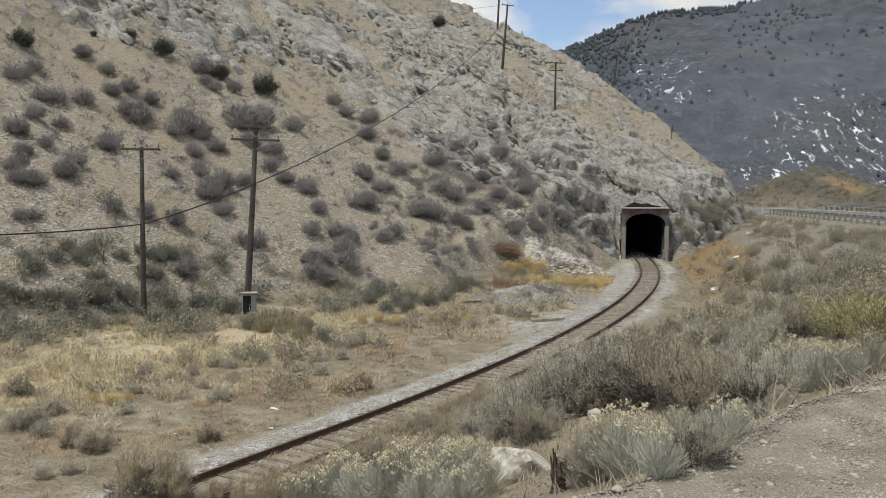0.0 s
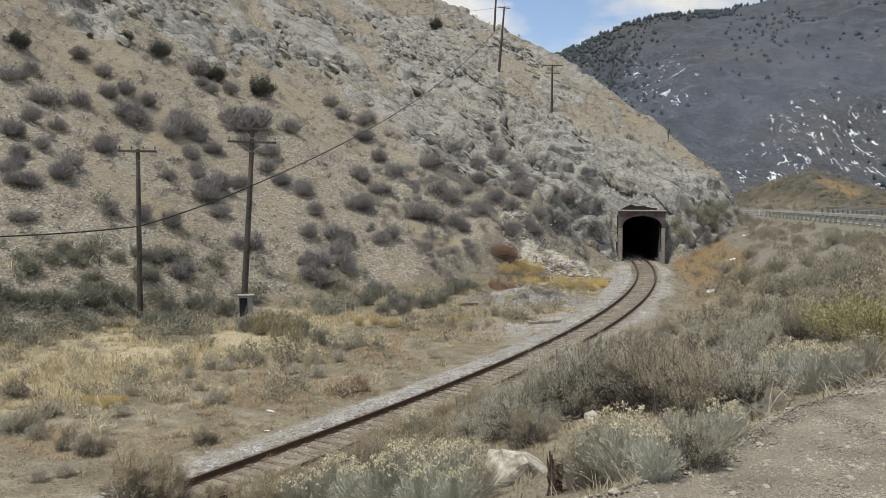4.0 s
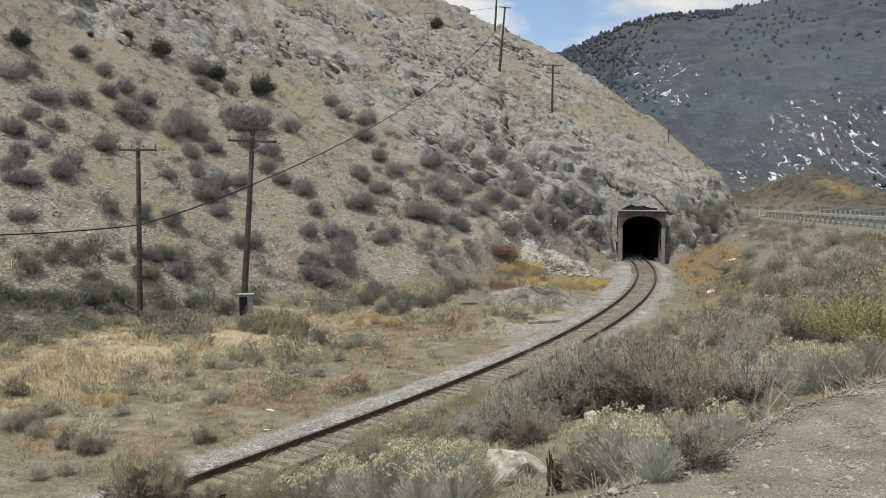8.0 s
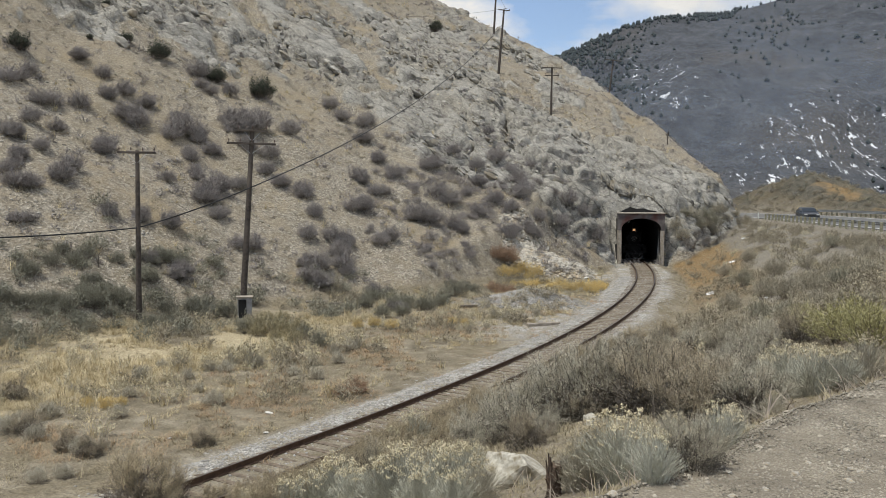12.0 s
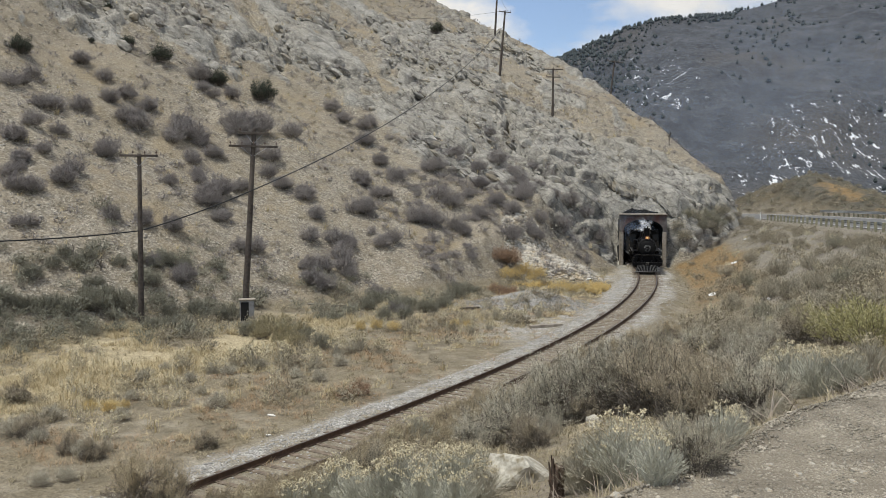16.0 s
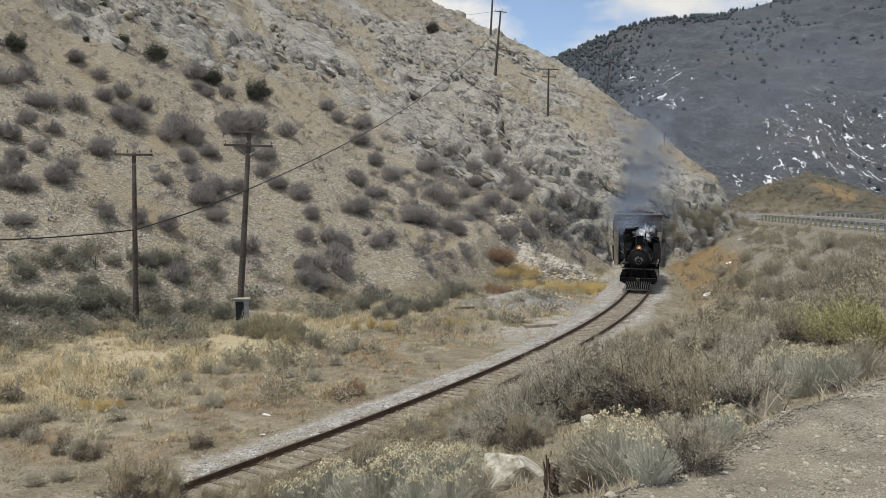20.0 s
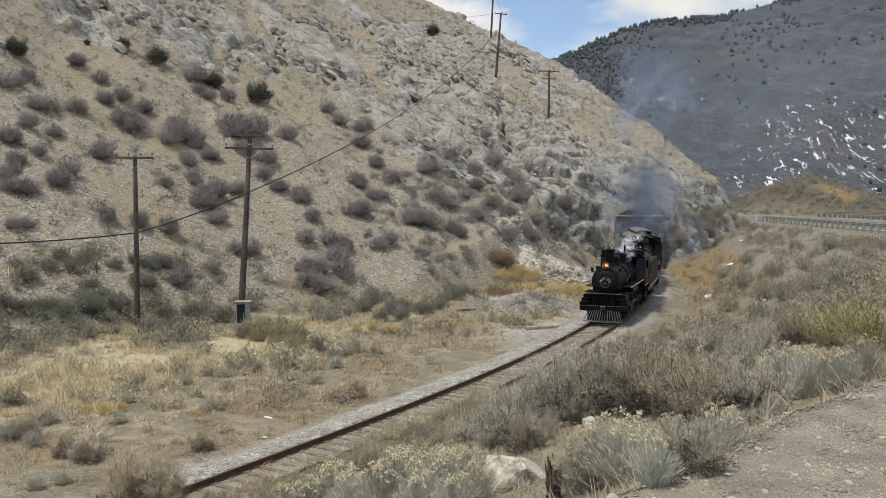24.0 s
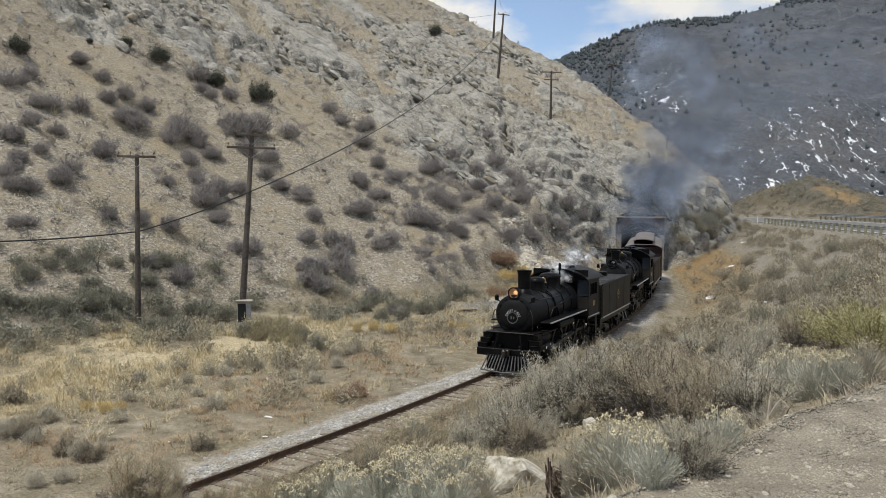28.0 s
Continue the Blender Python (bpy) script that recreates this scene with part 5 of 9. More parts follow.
PALE_FRONT = [(3.5, 11.6, 0.4), (4.4, 12.5, 0.47), (5.4, 13.5, 0.44), (6.4, 15.0, 0.4), (1.3, 5.0, 0.34), (2.1, 6.2, 0.42), (2.3, 10.4, 0.94), (2, 10.8, 0.87), (1.8, 10.8, 0.72), (2.8, 11.2, 0.75), (-0.6, 13.3, 1.11), (-0, 12.7, 1.01), (-0.9, 13.2, 0.97), (0.3, 13.1, 0.91), (-0.4, 16.2, 0.97), (0.6, 14, 0.75), (-1.5, 14.8, 0.89), (0.1, 15.3, 0.81), (-1.2, 21.3, 1.14), (0.2, 11.3, 0.68), (-0.3, 12.1, 0.8), (-2.9, 19.1, 1.15), (-2.4, 19.4, 1.42), (-3.4, 18.7, 1), (-4.2, 18.3, 0.73), (-0.7, 23.5, 1.25), (-1.3, 22.9, 0.92), (5.1, 16.2, 0.97), (6.6, 15.8, 1.16), (6.7, 14.9, 1), (6.5, 16.4, 0.98), (7.2, 14.9, 0.9), (8, 15.6, 0.93), (3.5, 12.5, 0.58), (0.6, 12.1, 0.73)]
TRACKSIDE = [(-6.9, 19, 1.5), (-6.3, 19, 1.1), (-5.0, 19.6, 0.42), (-4.6, 19.9, 0.45), (-4.1, 20.3, 0.5), (-4.6, 19.4, 0.5), (-3.5, 20.2, 0.41), (-4.2, 19.7, 0.5), (-5.3, 19.1, 0.5), (0.1, 24.5, 0.82), (-0.4, 23.7, 1.04), (-0.8, 23.1, 1.14), (-1.3, 22.5, 1.2), (-1.8, 21.8, 0.81), (-2.2, 21.2, 0.8), (-2.7, 20.6, 0.78), (-3.1, 20.1, 0.73), (-3.5, 19.7, 0.65), (-3.9, 19.4, 0.56), (-4.3, 19, 0.48), (0.6, 25.3, 0.61), (1.8, 27.1, 0.72), (1.2, 26.1, 0.76), (2.5, 28.5, 0.84), (3.2, 29.7, 0.91), (3.6, 30.5, 1.02), (-1.9, 20.4, 0.83), (-1.4, 21.2, 1.22), (-0.6, 18.4, 1.1), (-0.1, 14.6, 0.78), (0.6, 15.6, 0.73), (-2.5, 19.9, 0.72), (0.2, 18.2, 0.8), (5.9, 35.3, 1.08), (7.6, 38.1, 1.02), (9.7, 41.6, 1), (4.8, 33.1, 1.1), (11.9, 43.6, 0.99), (-4.2, 17.9, 0.92), (-3.9, 18.3, 0.96), (-3.9, 18.5, 0.97), (-3.4, 18.9, 0.69), (-3.5, 19.4, 0.84), (-3.4, 19.9, 0.73), (-2.8, 19.9, 0.91), (-2.6, 20.2, 0.71), (-2.8, 21.0, 0.66), (-2.5, 21.4, 0.73), (-2.0, 21.6, 0.76), (-1.9, 22.0, 0.89), (-1.6, 22.1, 0.89), (-1.3, 22.7, 0.76), (-1.5, 23.1, 0.71), (-1.3, 23.3, 0.86), (-0.9, 23.5, 0.78), (-0.5, 23.9, 0.82), (-0.5, 24.4, 0.89), (-0.0, 24.6, 0.66), (0.2, 25.1, 0.66), (0.2, 25.6, 0.86), (0.2, 25.9, 0.73), (0.6, 26.5, 0.91), (1.2, 26.6, 0.78), (1.1, 26.9, 0.92), (1.4, 27.2, 0.92), (1.4, 27.9, 0.97), (1.6, 28.0, 0.86), (2.0, 28.6, 0.96)]
OLIVE = [(10.6, 21.5, 1.38), (10.5, 22.4, 1.08), (12.1, 27.9, 0.89), (10.2, 19.8, 1.27)]
FLAT_OLIVE = [(-9.6, 44.5, 1.1), (-9.5, 46.5, 1.12), (-8.9, 47.9, 0.88), (-7.4, 44.2, 1.04), (-8.2, 43.8, 1.11), (-7.1, 41.5, 0.79), (-9.4, 43.5, 0.77), (-9, 44.3, 0.85), (-8.1, 41.8, 0.74)]
FLAT_SAGE = [(-13.5, 27.0, 0.47), (-12.3, 25.4, 0.64), (-15.4, 30.5, 0.47), (-10.2, 23.9, 0.61), (-9.8, 24.3, 0.45), (-10.3, 21.4, 0.51), (-9.8, 21.8, 0.46), (-11.9, 33.6, 0.63), (-11.7, 35.6, 0.45), (-10.0, 33.3, 0.57), (-8.8, 34.7, 0.58), (-7.8, 36.1, 0.55), (-5.9, 34.3, 0.6), (-4.9, 33.7, 0.57), (-13.4, 26.1, 0.66), (-12.9, 27.7, 0.66), (-10.6, 27.8, 0.57), (-13.8, 31.6, 0.42), (-9.0, 31.3, 0.43), (-7.9, 29.3, 0.68), (-11.3, 30.5, 0.5), (-4.4, 36.7, 0.65), (-4.2, 39.8, 0.66)]
BANK_SAGE = [(21.5, 59.9, 1.6), (19.1, 49.4, 1.45), (18.8, 45.5, 1.52), (19.2, 43.1, 1.32), (19.6, 40.8, 1.36), (20.2, 39.9, 1.33), (23.3, 58.5, 1.4), (23.9, 54.4, 1.31), (23.6, 50, 1.33), (25.7, 50.8, 1.35), (17.3, 50, 1.33), (15, 39.4, 1.16), (14.5, 35, 1.07), (12.6, 40.2, 1.18), (11.9, 33.6, 1.03), (9.9, 25.2, 0.84), (15.8, 34.8, 1.07), (15.3, 31.3, 0.96), (14.8, 28.8, 0.88), (28.6, 67.3, 1.08), (28.3, 60.9, 1.06), (28.5, 57.2, 1.07), (26.1, 71.4, 1.24), (23.3, 68.9, 1.19), (30.4, 93.7, 1.37), (27.9, 91.7, 1.47), (34.8, 98.4, 0.86), (36, 96.2, 0.85), (25.5, 88.5, 1.42), (29.6, 93.4, 1.25), (27.3, 91.8, 1.84), (29.3, 93.8, 1.75), (31.9, 96.5, 1.8), (33.1, 97, 1.01), (27.9, 91.7, 1.83), (30.8, 94.6, 1.89), (25.1, 89.5, 1.31), (34.6, 98.9, 0.95), (42.2, 116, 1.21), (26.6, 91.4, 1.22)]
PLANTING = ((HILL_BRUSH_UPPER, "hillside_brush", BRUSH_MODELS, "leafless grey-purple brush on the tan scree slope", "shrub", "brush on the hillside"),
            (HILL_BRUSH_MIDDLE, "hillside_brush", BRUSH_MODELS, "leafless grey-purple brush on the tan scree slope", "shrub", "brush on the hillside"),
            (HILL_BRUSH_LOWER, "hillside_brush", BRUSH_MODELS, "leafless grey-purple brush below the rock ribs", "shrub", "brush on the hillside"),
            (JUNIPERS, "juniper_bush", JUNIPER_MODELS, "dark green rounded juniper bush on the slope", "shrub", "junipers on the slope"),
            (FOOT_BRUSH, "sagebrush", FOOT_MODELS, "dark grey-green sagebrush at the foot of the slope", "shrub", "sagebrush at the slope's foot"),
            (RED_BRUSH, "red_brush", RED_MODELS, "reddish-brown leafless brush on sandy soil", "shrub", "reddish brush"),
            (GOLD, "straw_clump", STRAW_MODELS, "golden dried weed clump on the flat", "shrub", "golden clumps"),
            (PALE_MID, "rabbitbrush", PALE_MODELS, "pale straw-coloured rabbitbrush on the flat", "shrub", "rabbitbrush on the flat"),
            (SAGE_FRONT, "sagebrush", NEAR_SAGE, "grey-brown sagebrush on the bank beside the track", "shrub", "sagebrush by the track"),
            (PALE_FRONT, "rabbitbrush", NEAR_PALE, "pale rabbitbrush with straw-yellow flower heads", "shrub", "rabbitbrush on the bank"),
            (TRACKSIDE, "tan_brush", TAN_MODELS, "tan dried brush along the near side of the track", "shrub", "tan brush by the track"),
            (OLIVE, "olive_brush", OLIVE_MODELS, "yellow-green brush on the bank", "shrub", "yellow-green brush"),
            (FLAT_OLIVE, "olive_brush", DRAB_MODELS, "drab olive-tan brush beside the relay box", "shrub", "olive-tan brush"),
            (FLAT_SAGE, "sagebrush", FLAT_MODELS, "low dusty grey sagebrush on the dry flat", "shrub", "sagebrush on the flat"),
            (BANK_SAGE, "sagebrush", SAGE_MODELS, "grey sagebrush on the bank below the road", "shrub", "sagebrush below the road"))


def set_plants():
    rng = random.Random(8)
    for spots, name, models, label, category, group in PLANTING:
        for x, y, size in spots:
            plant(name, rng.choice(models), x, y, size * (1.25 if models is BRUSH_MODELS else 1.0) * rng.uniform(0.92, 1.08), rng.uniform(0, 360), label, category, group)


set_plants()


def scatter(name, arrays, mats, spots, label, category, seed, sizes, squash=(0.8, 1.15), sink=0.02, skew=1.0):
    """Many small plants in one mesh; arrays: templates of (stems, leaves); spots: x, y."""
    g = np.random.default_rng(seed)
    spots = np.array(spots)
    z = land(spots[:, 0], spots[:, 1])[0]
    vs, fs, ms, base = [], [], [], 0
    for (x, y), h in zip(spots, z):
        sv, sf, lv, lf = arrays[g.integers(len(arrays))]
        s, a = sizes[0] + (sizes[1] - sizes[0]) * g.uniform() ** skew, g.uniform(0, 6.283)
        c, n = math.cos(a) * s, math.sin(a) * s
        q = g.uniform(*squash)
        m = np.array([[c, -n, 0], [n, c, 0], [0, 0, s * q]])
        for v, f, k in ((sv, sf, 0), (lv, lf, 1)):
            if len(v):
                vs.append(v @ m.T + (x, y, h - sink))
                fs.append(f + base)
                ms.append(np.full(len(f), k, dtype=np.int32))
                base += len(v)
    v, f = np.concatenate(vs), np.concatenate(fs)
    me = bpy.data.meshes.new(name)
    me.vertices.add(len(v))
    me.vertices.foreach_set("co", v.ravel())
    me.loops.add(len(f) * 3)
    me.loops.foreach_set("vertex_index", f.ravel().astype(np.int32))
    me.polygons.add(len(f))
    me.polygons.foreach_set("loop_start", np.arange(0, len(f) * 3, 3, dtype=np.int32))
    for k in mats:
        me.materials.append(k)
    me.polygons.foreach_set("material_index", np.concatenate(ms))
    me.update(calc_edges=True)
    return tagged(new(name, me), label, category, kind="stuff")


def tuft_arrays(seed, blades=16, h=0.4, spread=0.16, wide=0.008):
    """A tuft of dry grass: bent blades."""
    g = np.random.default_rng(seed)
    v, f = [], []
    for i in range(blades):
        a = g.uniform(0, 6.283)
        root = np.append(g.normal(0, spread * 0.35, 2), -0.02)
        lean = g.uniform(0.1, 1.0) * spread
        tip = root + (lean * math.cos(a) * 1.6, lean * math.sin(a) * 1.6, h * g.uniform(0.5, 1.05))
        mid = (root + tip) / 2 + (0, 0, 0.1 * h)
        side = np.array([-math.sin(a), math.cos(a), 0]) * wide
        b = len(v)
        v += [root - side, root + side, mid + side * 0.8, mid - side * 0.8, tip]
        f += [(b, b + 1, b + 2), (b, b + 2, b + 3), (b + 3, b + 2, b + 4)]
    return np.zeros((0, 3)), np.zeros((0, 3), int), np.array(v), np.array(f)


def spots_where(count, xlim, ylim, keep, seed):
    """Random places; keep(x, y, zones, s, lat, noise) gives the chance of each."""
    g = np.random.default_rng(seed)
    x, y = g.uniform(*xlim, count), g.uniform(*ylim, count)
    z, zones = land(x, y)
    s, lat = from_track(x, y)
    chance = keep(x, y, zones, s, lat, layers(x / 3.5, y / 3.5, 3, 200 + seed))
    ok = g.uniform(0, 1, count) < chance
    # only what can be seen past the frame's sides with some margin
    ok &= (np.abs(x) < 0.62 * y + 6) & (y > 2)
    # the road and its shoulders stay bare
    rl = from_road(x, y)
    ok &= (rl < -3.4) | (rl > 12.5)
    return np.stack([x[ok], y[ok]], 1)


def sow():
    tufts = [tuft_arrays(k) for k in range(6)]
    low = [tuft_arrays(k, 22, 0.16, 0.2, 0.006) for k in range(20, 24)]
    small_sage = [shrub_arrays(k, 1.0, 1.6, 5, 8, 300, 0.066, 0.32, 0.01, 0.45, 0.05, 0.5, 0.8, core=60) for k in range(41, 46)]
    small_brush = [shrub_arrays(k, 1.0, 1.6, 6, 10, 280, 0.1, 0.2, 0.01, 0.5, 0.06, 0.9, 0.85) for k in range(51, 55)]
    dots = [shrub_arrays(k, 1.0, 1.7, 2, 2, 40, 0.17, 0.26, 0.012, 0.5, 0.06, 0.8, 0.85) for k in range(71, 76)]
    small_pale = [shrub_arrays(k, 1.0, 1.2, 18, 22, 130, 0.06, 0.5, 0.01, 0.4, 0.04, 1.4) for k in range(61, 64)]
    clear = lambda lat: rise(np.abs(lat), 2.6, 4.0)
    straw = spots_where(80000, (-45, 20), (25, 80), lambda x, y, z, s, lat, n: np.where(lat < 0, (0.1 + 0.9 * z["straw"]) * rise(n, -0.6, 0.4) * clear(lat) * z["flat"], 0), 1)
    mats_of_straw = [tuft_arrays(k, 34, 0.2, 0.24, 0.0045) for k in range(26, 31)]
    scatter("dry_grass", mats_of_straw + tufts[:1], [STRAW, STRAW], straw, "dense pale-yellow dry grass on the flat", "grass", 1, (0.7, 1.6))
    grey = spots_where(76000, (-40, 40), (8, 90), lambda x, y, z, s, lat, n: 0.5 * rise(n, -0.45, 0.4) * clear(lat) * z["flat"] * (1 - z["gravel"]) * (1 - 0.65 * z["ochre"]), 2)
    scatter("grey_grass", [tuft_arrays(k, 16, 0.26, 0.16, 0.005) for k in range(110, 115)] + low, [GREY_GRASS, GREY_GRASS], grey, "thin grey-tan dried grass", "grass", 2, (0.5, 1.3))
    slope = spots_where(26000, (-60, 60), (45, 165), lambda x, y, z, s, lat, n: 0.35 * (1 - z["flat"]) * (1 - 0.75 * z["rock"]) * rise(n, -0.3, 0.5), 3)
    scatter("hill_grass", low + tufts[:2], [GREY_GRASS, STRAW], slope, "sparse tan bunch grass on the scree slope", "grass", 3, (0.8, 1.8))
    sage = spots_where(13500, (-40, 90), (27, 165), lambda x, y, z, s, lat, n: np.where(lat > 0, 0.95, 0.45) * rise(n, -0.5, 0.3) * clear(lat) * z["flat"] * (1 - z["gravel"]) * (1 - 0.5 * z["ochre"]) * (1 - 0.8 * z["straw"]) * rise(np.abs(lat), 3, 5.5), 4)
    scatter("sagebrush_scrub", small_sage, [STEM, BANK_LEAF], sage, "low grey-green sagebrush scrub", "shrub", 4, (0.4, 1.1))
    pale = spots_where(5600, (-40, 40), (24, 90), lambda x, y, z, s, lat, n: np.where(lat > 0, 0.45, 0.7) * rise(n, -0.3, 0.5) * z["flat"] * (1 - z["gravel"]) * rise(np.abs(lat), 3.2, 5) * (1 - 0.5 * z["ochre"]), 5)
    scatter("rabbitbrush_scrub", small_pale, [PALE_STEM, PALE_TIP], pale, "pale dried rabbitbrush clumps", "shrub", 5, (0.35, 0.8))
    foot = spots_where(8500, (-50, 14), (38, 90), lambda x, y, z, s, lat, n: np.exp(-((-0.755 * (x + 16.7) + 0.655 * (y - 47) - 0.5) / 4.5) ** 2) * 0.75 * rise(n, -0.6, 0.2) * (1 - rise(y, 56, 63)), 6)
    scatter("foot_scrub", small_sage + small_brush, [DARK_STEM, FOOT_LEAF], foot, "dark grey-green brush along the foot of the slope", "shrub", 6, (0.5, 1.15))
    upper = spots_where(32000, (-60, 60), (48, 168), lambda x, y, z, s, lat, n: 0.36 * (1 - z["flat"]) * rise(n, -0.45, 0.3) * (1 - 0.1 * z["rock"]), 7)
    scatter("hill_scrub", dots, [DARK_STEM, DARK_LEAF], upper, "small dark brush dotted over the rocky slope", "shrub", 7, (0.28, 0.78), skew=1.6)
    tanned = spots_where(20000, (-60, 60), (48, 168), lambda x, y, z, s, lat, n: 0.4 * (1 - z["flat"]) * rise(n, -0.2, 0.5) * (1 - 0.7 * z["rock"]), 9)
    scatter("hill_bunchgrass", dots, [STEM, BANK_LEAF], tanned, "small tan bunch grass clumps over the slope", "grass", 9, (0.2, 0.5))
    litter = spots_where(30000, (-4, 14), (4.5, 24), lambda x, y, z, s, lat, n: np.where(lat > 3, 0.75, 0) * rise(y, 6, 8) * rise(n, -0.9, 0.2) * (1 - rise(z["gravel"], 0.35, 0.9)), 10)
    scatter("bank_grass", tufts + low, [GREY_GRASS, GREY_GRASS], litter, "dried grey-tan grass between the shrubs of the bank", "grass", 10, (0.12, 0.36))
    snags = [tuft_arrays(k, 9, 0.22, 0.4, 0.005) for k in range(90, 95)]
    sticks = spots_where(2600, (-4, 14), (4.5, 24), lambda x, y, z, s, lat, n: np.where(lat > 3, 0.7, 0) * rise(y, 6, 8) * rise(n, -0.3, 0.4) * (1 - rise(z["gravel"], 0.5, 0.95)), 14)
    scatter("dead_twigs", snags, [STEM, STEM], sticks, "dead grey-brown twigs littering the bank", "twigs", 14, (0.5, 1.4))
    patchy = spots_where(1500, (-6, 19), (62, 93), lambda x, y, z, s, lat, n: 0.85 * rise(n + 0.5 * layers((x + 0.8 * y) / 2.2, (y - x) / 9, 2, 333), -0.15, 0.35) * (1 - z["flat"]) * (1 - 0.8 * rise(z["rock"], 0.4, 0.9)) * rise(-lat, 4, 6), 15)
    scatter("slope_brush", small_brush, [DARK_STEM, DARK_LEAF], patchy, "many low grey-purple bushes on the slope beside the tunnel", "shrub", 15, (0.35, 0.85))
    verge = spots_where(9000, (-4, 32), (24, 84), lambda x, y, z, s, lat, n: np.where((lat > 2.4) & (lat < 7), 0.5, 0) * rise(n, -0.4, 0.4), 16)
    scatter("verge_weeds", low + tufts[:2], [GREY_GRASS, GREY_GRASS], verge, "thin tan weeds along the track's verge", "weeds", 16, (0.6, 1.5))
    knoll = spots_where(4200, (40, 100), (105, 175), lambda x, y, z, s, lat, n: 0.9 * rise(n, -0.4, 0.4) * z["scree"], 12)
    scatter("knoll_scrub", dots, [STEM, FOOT_LEAF], knoll, "low scrub on the knoll behind the road", "shrub", 12, (0.3, 0.8))
    gold = spots_where(3600, (4, 15), (63, 72), lambda x, y, z, s, lat, n: np.exp(-((y - 67.5 - 0.2 * (x - 10)) / 2.2) ** 2) * rise(n, -0.5, 0.2) * (lat < -3) * 0.9, 13)
    scatter("golden_grass", tufts, [GOLDEN, GOLDEN], gold, "golden dried grass below the rock heap", "grass", 13, (0.7, 1.5))
    rust = spots_where(11000, (-25, 15), (18, 60), lambda x, y, z, s, lat, n: np.where(lat < 0, np.exp(-((lat + 7) / 3) ** 2), 0) * rise(n, -0.05, 0.3) * 0.9, 8)
    scatter("rusty_weeds", [tuft_arrays(k, 26, 0.2, 0.22, 0.004) for k in range(120, 124)], [RUST_WEED, RUST_WEED], rust, "low rust-brown dried weeds", "weeds", 8, (0.8, 1.7))


sow()


# ---- road ----
def road_point(y, rl):
    """The point at rl metres to the right of the near guard rail, y metres into the canyon."""
    x = 35.5 + (rl + (y - 68) * 0.183 - 0.006 * max(y - 108, 0) ** 2) / 0.983
    return x, y, float(road_height(np.array([x]), np.array([float(y)]))[0])


def strip(name, y0, y1, a, b, lift, material, parent=None, step=2.0):
    verts, faces = [], []
    ys = np.arange(y0, y1 + 0.01, step)
    for y in ys:
        for rl in (a, b):
            px, py, pz = road_point(y, rl)
            verts.append((px, py, pz + lift))
        for rl in (b, a):
            px, py, pz = road_point(y, rl)
            verts.append((px, py, pz + lift - 0.3))
    for i in range(len(ys) - 1):
        for k in range(4):
            faces.append((4 * i + k, 4 * i + (k + 1) % 4, 4 * i + 4 + (k + 1) % 4, 4 * i + 4 + k))
    return mesh_from(name, verts, faces, material)


road = tagged(new("road", strip("road", -40, 150, 0.9, 8.9, 0.06, ASPHALT)), "worn grey asphalt road behind guard rails", "road", kind="structure")
for rl in (1.3, 8.4):
    part("edge_line", strip("edge_line", -40, 150, rl, rl + 0.12, 0.064, ROADLINE), None, road, "white painted edge line")
for y in np.arange(-30, 146, 9.0):
    part("centre_dash", strip("centre_dash", y, y + 3, 4.85, 4.97, 0.064, ROADLINE, step=1.5), None, road)


def guard_rail(name, y0, y1, rl, post_step, tall, label):
    t = thing(name, None, label, "guard rail", "guard rails")
    prof = [(-0.02, 0.0), (0.05, 0.05), (0.05, 0.11), (-0.02, 0.155), (0.05, 0.2), (0.05, 0.26), (-0.02, 0.31)]
    verts, faces = [], []
    ys = np.arange(y0, y1 + 0.01, 1.0)
    k = len(prof)
    for y in ys:
        for u, w in prof:
            px, py, pz = road_point(y, rl + u)
            verts.append((px, py, pz + tall - 0.31 + w))
    for i in range(len(ys) - 1):
        for j in range(k - 1):
            faces.append((i * k + j, i * k + j + 1, (i + 1) * k + j + 1, (i + 1) * k + j))
    me = mesh_from("beam", verts, faces, STEEL)
    ob = part("beam", me, None, t, "galvanised corrugated beam")
    so = ob.modifiers.new("thick", "SOLIDIFY")
    so.thickness = 0.012
    bm = bmesh.new()
    box(bm, (0, 0, 0.5 * tall - 0.3), (0.2, 0.2, tall + 0.62), 0.02)
    post = bm_mesh("post", bm, POST_WOOD)
    rng = random.Random(len(label))
    y = y0 + 0.4
    while y < y1:
        px, py, pz = road_point(y, rl - 0.15 if rl < 4 else rl + 0.18)
        p = part("post", post, None, t)
        p.matrix_basis = pose(px, py, pz, rng.uniform(-2, 2), rng.uniform(-2, 2), -10)
        y += post_step
    return t


guard_rail("guard_rail", 8, 113, 0.0, 1.9, 0.78, "galvanised guard rail on stout timber posts")
guard_rail("guard_rail", 40, 121, 9.6, 1.9, 0.8, "galvanised guard rail along the far road edge")
DELINEATOR = mat("white_plastic_post", (0.7, 0.7, 0.68), (0.8, 0.8, 0.78), 3, 0.6, 0)


def build_delineator():
    px, py, pz = road_point(118, 0.3)
    t = thing("marker_post", pose(px, py, pz), "slim white roadside marker post", "road marker")
    bm = bmesh.new()
    box(bm, (0, 0, 0.45), (0.1, 0.03, 1.1), 0.01)
    part("post", bm, DELINEATOR, t)
    bm = bmesh.new()
    box(bm, (0, -0.02, 0.9), (0.08, 0.012, 0.1))
    part("reflector", bm, STEEL, t)


build_delineator()


